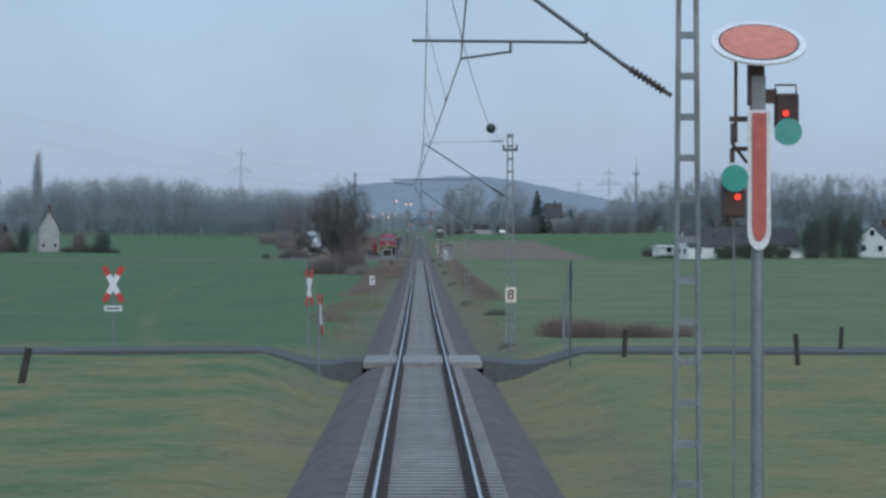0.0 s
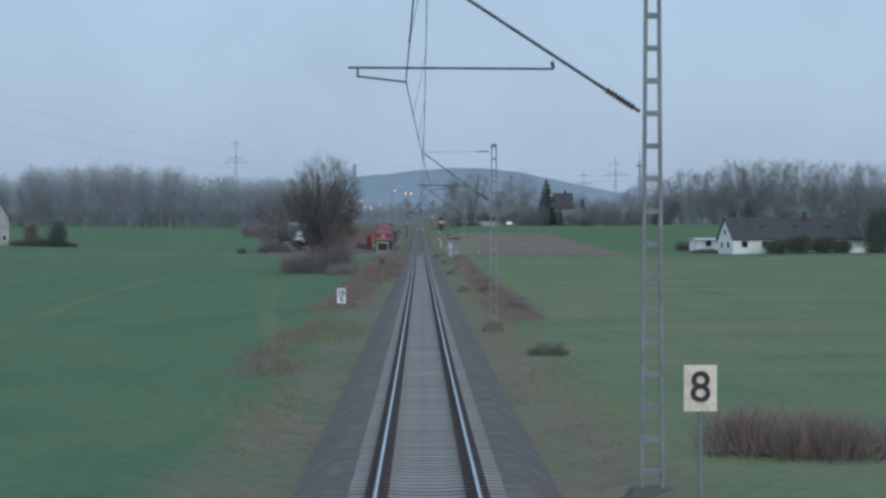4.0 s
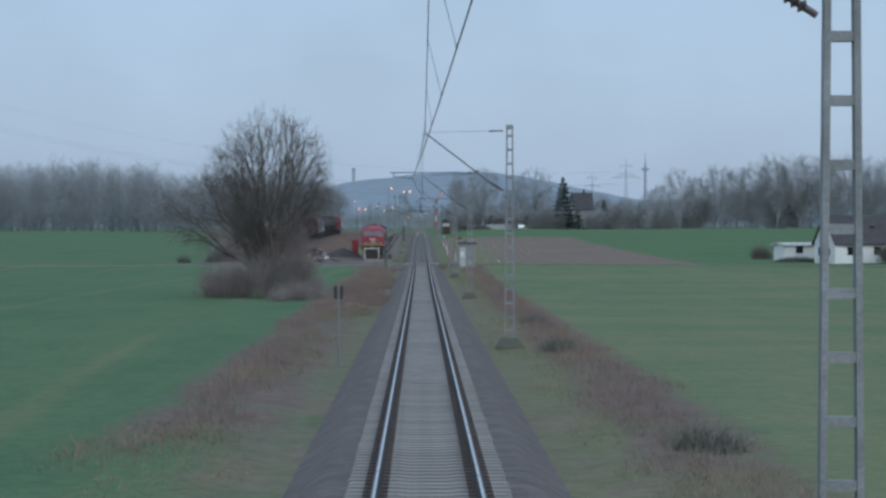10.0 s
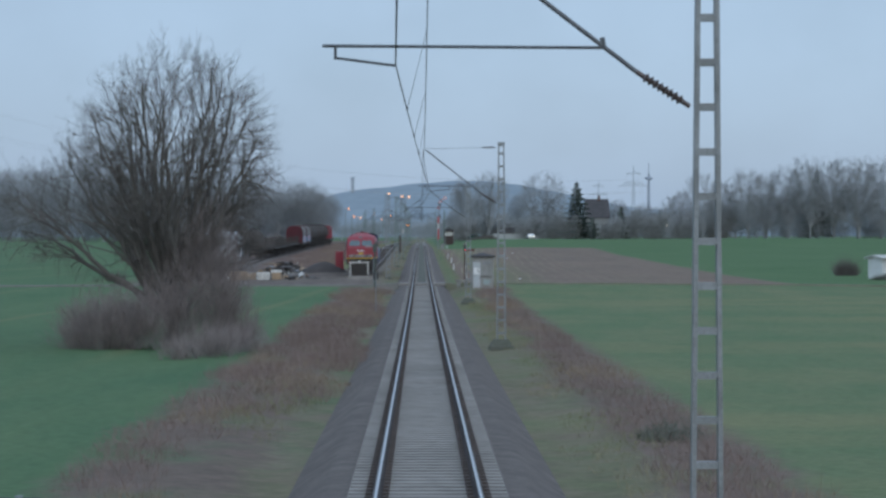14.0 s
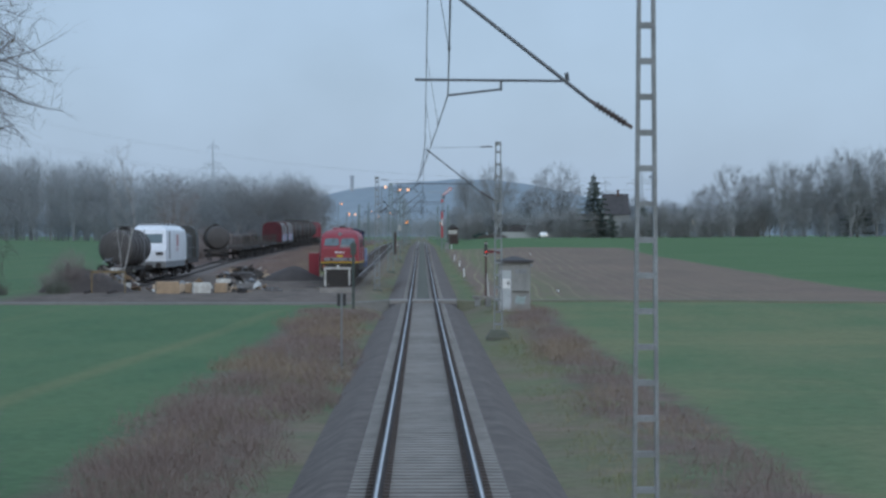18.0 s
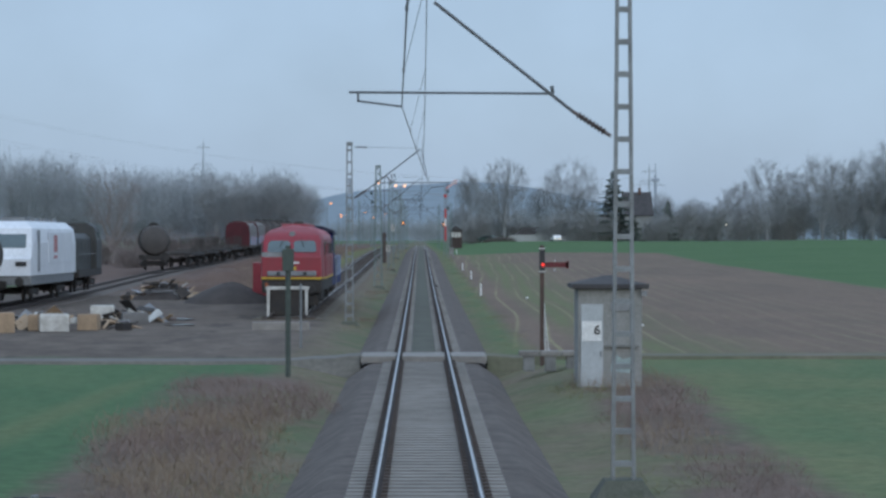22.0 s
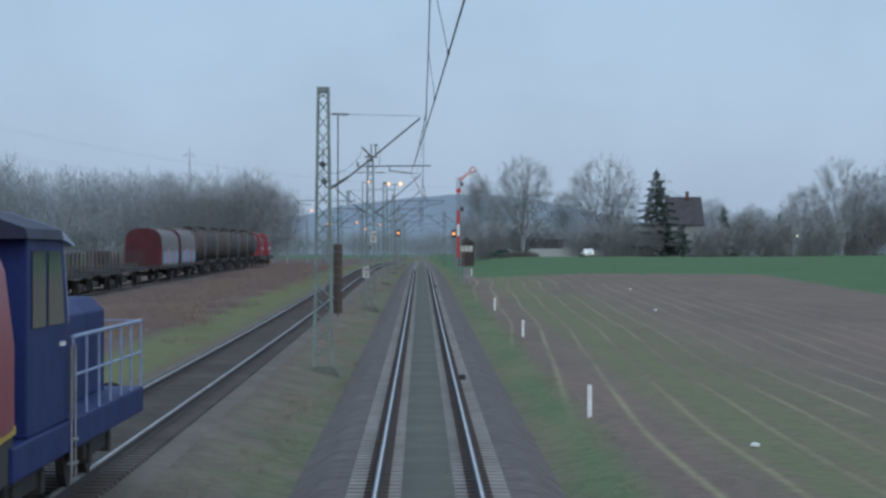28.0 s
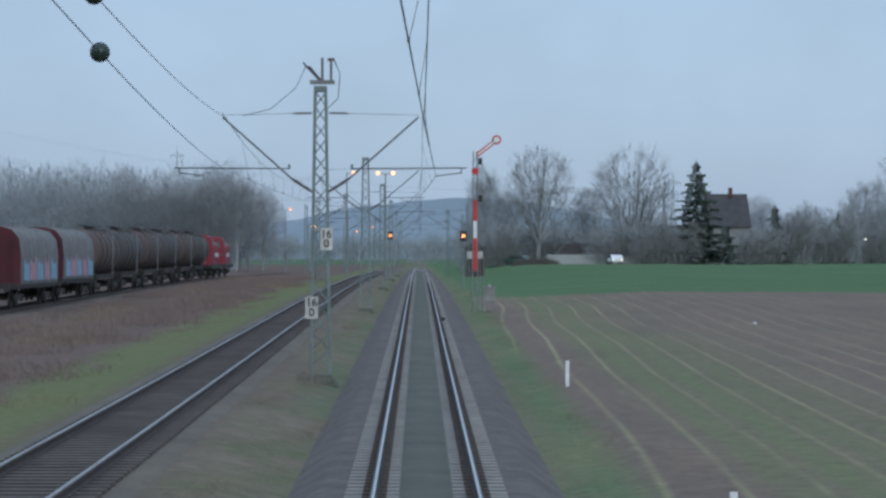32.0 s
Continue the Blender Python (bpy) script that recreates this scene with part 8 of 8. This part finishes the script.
lamp_post(-8.3, 879.0, 11.9, 2, "tall lamp post with a glowing lamp")
lamp_post(-3.4, 838.0, 10.6, 2, "tall lamp post with a pair of glowing lamps", True)
lamp_post(-21.5, 1095.0, 8.2, 1, "lamp post with an orange glowing lamp", m_=light_orange)
lamp_post(-17.8, 1013.0, 7.3, 1, "lamp post with a bright glowing lamp")
for x, y, h in ((-13.6, 1130.0, 7.6), (-16.4, 1160.0, 9.4), (-11.0, 1175.0, 9.0), (-24.0, 1190.0, 8.4)):
    lamp_post(x, y, h, 1, "far lamp post with an orange glowing lamp", m_=light_orange)
lamp_post(-20.5, 985.0, 9.6, 1, "lamp post with an orange glowing lamp", m_=light_orange)
lamp_post(92.0, 1120.0, 5.0, 1, "distant lit lamp by the houses", m_=light_white, r=0.11)
lamp_post(64.3, 965.0, 3.6, 1, "distant lit lamp by the garden", m_=light_white, r=0.11)
for x, y, h in ((-10.5, 850, 8.0), (-13.0, 880, 8.0), (5.5, 880, 8.0), (-9.5, 925, 8.0), (6.0, 950, 8.0), (-15, 960, 8.0), (-6.5, 965, 8.0), (3.5, 905, 8.0)):
    lm = thing("station_mast", pose(x, y, zr(y)), "distant lattice mast with cross arms over the station tracks", "catenary mast", "station masts")
    for s in (-1, 1):
        part("post", Geo().tube((s * 0.2, 0, -0.7), (s * 0.12, 0, h), 0.05, n=5), mast_green, lm)
    part("lacing", Geo().path([((-1) ** i * 0.16, 0, -0.5 + i * 0.6) for i in range(15)], 0.025), mast_green, lm)
    part("cross_arm", Geo().tube((0, 0, 5.4), (-2.6 if x > 0 else 2.6, 0, 7.2), 0.04, n=5).tube((0, 0, 7.4), (-2.6 if x > 0 else 2.6, 0, 7.2), 0.02, n=5).tube((-0.8 if x > 0 else 0.8, 0, 6.0), (-3.4 if x > 0 else 3.4, 0, 6.0), 0.03, n=5), tube_steel, lm)
sbox = thing("signal_box", pose(6.6, 895.0, ground_z(7, 895)) @ Matrix.Diagonal((0.72, 0.72, 0.8, 1)), "small dark signal box with pale window frames beside the line", "signal box")
part("wall", Geo().box(0, 0, 2.0, 3.2, 4.0, 4.4), mat("dark_brown_boards", (0.07, 0.05, 0.045), 0.9), sbox)
part("roof", Geo().prism([(-2.0, 4.2), (2.0, 4.2), (0, 5.3)], -2.4, 2.4, "y"), roof_dark, sbox)
for s in (-0.9, 0, 0.9):
    part("window", Geo().box(s, -2.02, 3.2, 0.75, 0.08, 1.1), white_worn, sbox)
for x, y, h_, lit in ((3.35, 778, 3.75, light_orange), (-2.9, 836, 4.1, light_orange)):
    cs = thing("colour_light_signal", pose(x, y, zr(y)), "small railway signal with a lit orange lamp", "railway signal", "distant lit signals")
    part("post", Geo().tube((0, 0, -0.6), (0, 0, h_), 0.06, n=7), galv, cs)
    part("head", Geo().box(0, 0, h_, 0.5, 0.2, 0.8), black_paint, cs, bevel=0.02)
    part("lamp", Geo().lathe([(0.02, -0.02), (0.15, -0.02), (0.15, 0.02), (0.02, 0.02)], 12, (0, -0.14, h_), "y"), lit, cs)

# antennas on the mast with the kilometre boards
an = thing("mast_antenna", pose(-2.9, 645.0, zr(645) + 7.95), "switch gear with horns and cables on top of the mast", "switch gear")
part("horn", Geo().tube((0, 0, 0.1), (-0.35, 0, 0.5), 0.05, n=7).tube((-0.25, 0, 0.35), (-0.5, 0, 0.62), 0.03, n=6), porcelain, an)
part("upright", Geo().tube((0.05, 0, 0.1), (0.05, 0, 0.75), 0.035, n=7).tube((0.3, 0, 0.1), (0.3, 0, 0.7), 0.035, n=7).box(0.3, 0, 0.7, 0.2, 0.08, 0.08), porcelain, an)
part("platform", Geo().box(0.05, 0, 0.06, 0.7, 0.4, 0.1), galv, an)
part("jumper", Geo().path([(0.4, 0, 0.68), (0.55, 0, 0.3), (0.5, 0, -0.4), (0.2, 0, -0.7)], 0.012), cable, an)
part("jumper", Geo().path([(-0.4, 0, 0.55), (-0.7, 0, -0.1), (-1.4, 0, -0.7), (-2.2, 0, -0.9)], 0.01), cable, an)


# ---- pylons, radio tower and chimney on the skyline ----
def pylon(x, y, h, label, *arms):
    """A slim lattice pylon; arms are (share of its height, half width)."""
    py = thing("power_pylon", pose(x, y, -4.0), label, "pylon", "power pylons")
    foot, neck = h * 0.055, h * 0.010
    for sx in (-1, 1):
        for sy in (-1, 1):
            part("leg", Geo().tube((sx * foot, sy * foot, 0), (sx * neck * 1.3, sy * neck * 1.3, h * 0.62), 0.20, 0.15, n=4).tube((sx * neck * 1.3, sy * neck * 1.3, h * 0.62), (0, 0, h), 0.15, 0.1, n=4), pylon_m, py)
    g = Geo()
    for i in range(14):
        z0, z1 = h * 0.62 * i / 14, h * 0.62 * (i + 1) / 14
        r0, r1 = foot + (neck * 1.3 - foot) * i / 14, foot + (neck * 1.3 - foot) * (i + 1) / 14
        g.tube((-r0, -r0, z0), (r1, -r1, z1), 0.09, n=3).tube((r0, -r0, z0), (-r1, -r1, z1), 0.09, n=3)
    for i in range(10):
        z0, z1 = h * (0.62 + 0.034 * i), h * (0.62 + 0.034 * (i + 1))
        w = neck * (1.2 - 0.1 * i)
        g.tube((-w, -w, z0), (w, -w, z1), 0.08, n=3).tube((w, -w, z0), (-w, -w, z1), 0.08, n=3)
    part("lattice", g, pylon_m, py)
    for f, ww in arms:
        z = h * f
        part("cross_arm", Geo().tube((-ww, 0, z), (ww, 0, z), 0.2, n=4).tube((-ww, 0, z), (0, 0, z + h * 0.03), 0.12, n=4).tube((ww, 0, z), (0, 0, z + h * 0.03), 0.12, n=4), pylon_m, py)
        for sx in (-0.95, 0.95, -0.5, 0.5):
            part("insulator_string", Geo().tube((ww * sx, 0, z), (ww * sx, 0, z - 2.2), 0.1, n=4), pylon_m, py)
    return py


# Pale blue-grey: the distance haze is mixed into the skyline colour.
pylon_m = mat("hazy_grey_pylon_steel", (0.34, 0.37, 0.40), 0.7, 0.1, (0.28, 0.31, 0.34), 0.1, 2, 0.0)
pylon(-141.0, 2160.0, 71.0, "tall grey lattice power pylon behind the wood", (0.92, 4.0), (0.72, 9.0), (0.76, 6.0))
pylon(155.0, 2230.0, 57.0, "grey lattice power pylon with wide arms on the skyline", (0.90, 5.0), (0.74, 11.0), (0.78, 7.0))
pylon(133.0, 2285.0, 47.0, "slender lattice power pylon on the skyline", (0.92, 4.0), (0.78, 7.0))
pwl = thing("power_line", Matrix.Identity(4), "thin power lines slung between the pylons", "power line")
for f0, f1, w0, w1 in ((61.0, 47.0, 4.0, 5.0), (47.0, 38.0, 9.0, 11.0), (47.0, 38.0, 4.5, 5.5)):
    for s in (-1, 1):
        pts = [(-141 + s * w0 + (i / 24) * (296 + s * (w1 - w0)), 2160 + 70 * i / 24, f0 + (f1 - f0) * i / 24 - 4.0 - 7 * 4 * (i / 24) * (1 - i / 24)) for i in range(-14, 25)]
        part("conductor", Geo().path(pts, 0.045, 4), pylon_m, pwl)
rt = thing("radio_tower", pose(389.6, 4900.0, 0.0), "slim concrete radio tower with a platform on the skyline", "tower")
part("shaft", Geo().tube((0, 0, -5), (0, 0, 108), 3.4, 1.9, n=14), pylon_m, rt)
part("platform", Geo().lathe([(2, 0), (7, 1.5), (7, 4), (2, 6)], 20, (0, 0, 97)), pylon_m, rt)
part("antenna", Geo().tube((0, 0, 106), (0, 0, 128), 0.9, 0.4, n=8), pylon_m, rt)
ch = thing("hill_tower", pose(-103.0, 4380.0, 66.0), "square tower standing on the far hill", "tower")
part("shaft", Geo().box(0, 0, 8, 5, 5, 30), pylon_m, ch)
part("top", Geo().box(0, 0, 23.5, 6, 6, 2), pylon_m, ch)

for x, y in ((0.98, 690.0), (0.98, 566.0)):
    solo("rail_contact", Geo().box(0, 0, 0.06, 0.2, 0.5, 0.14), black_paint, pose(x, y, zr(y) - 0.16), "small dark rail contact box beside the rail", "rail contact", "rail contacts", bevel=0.02)
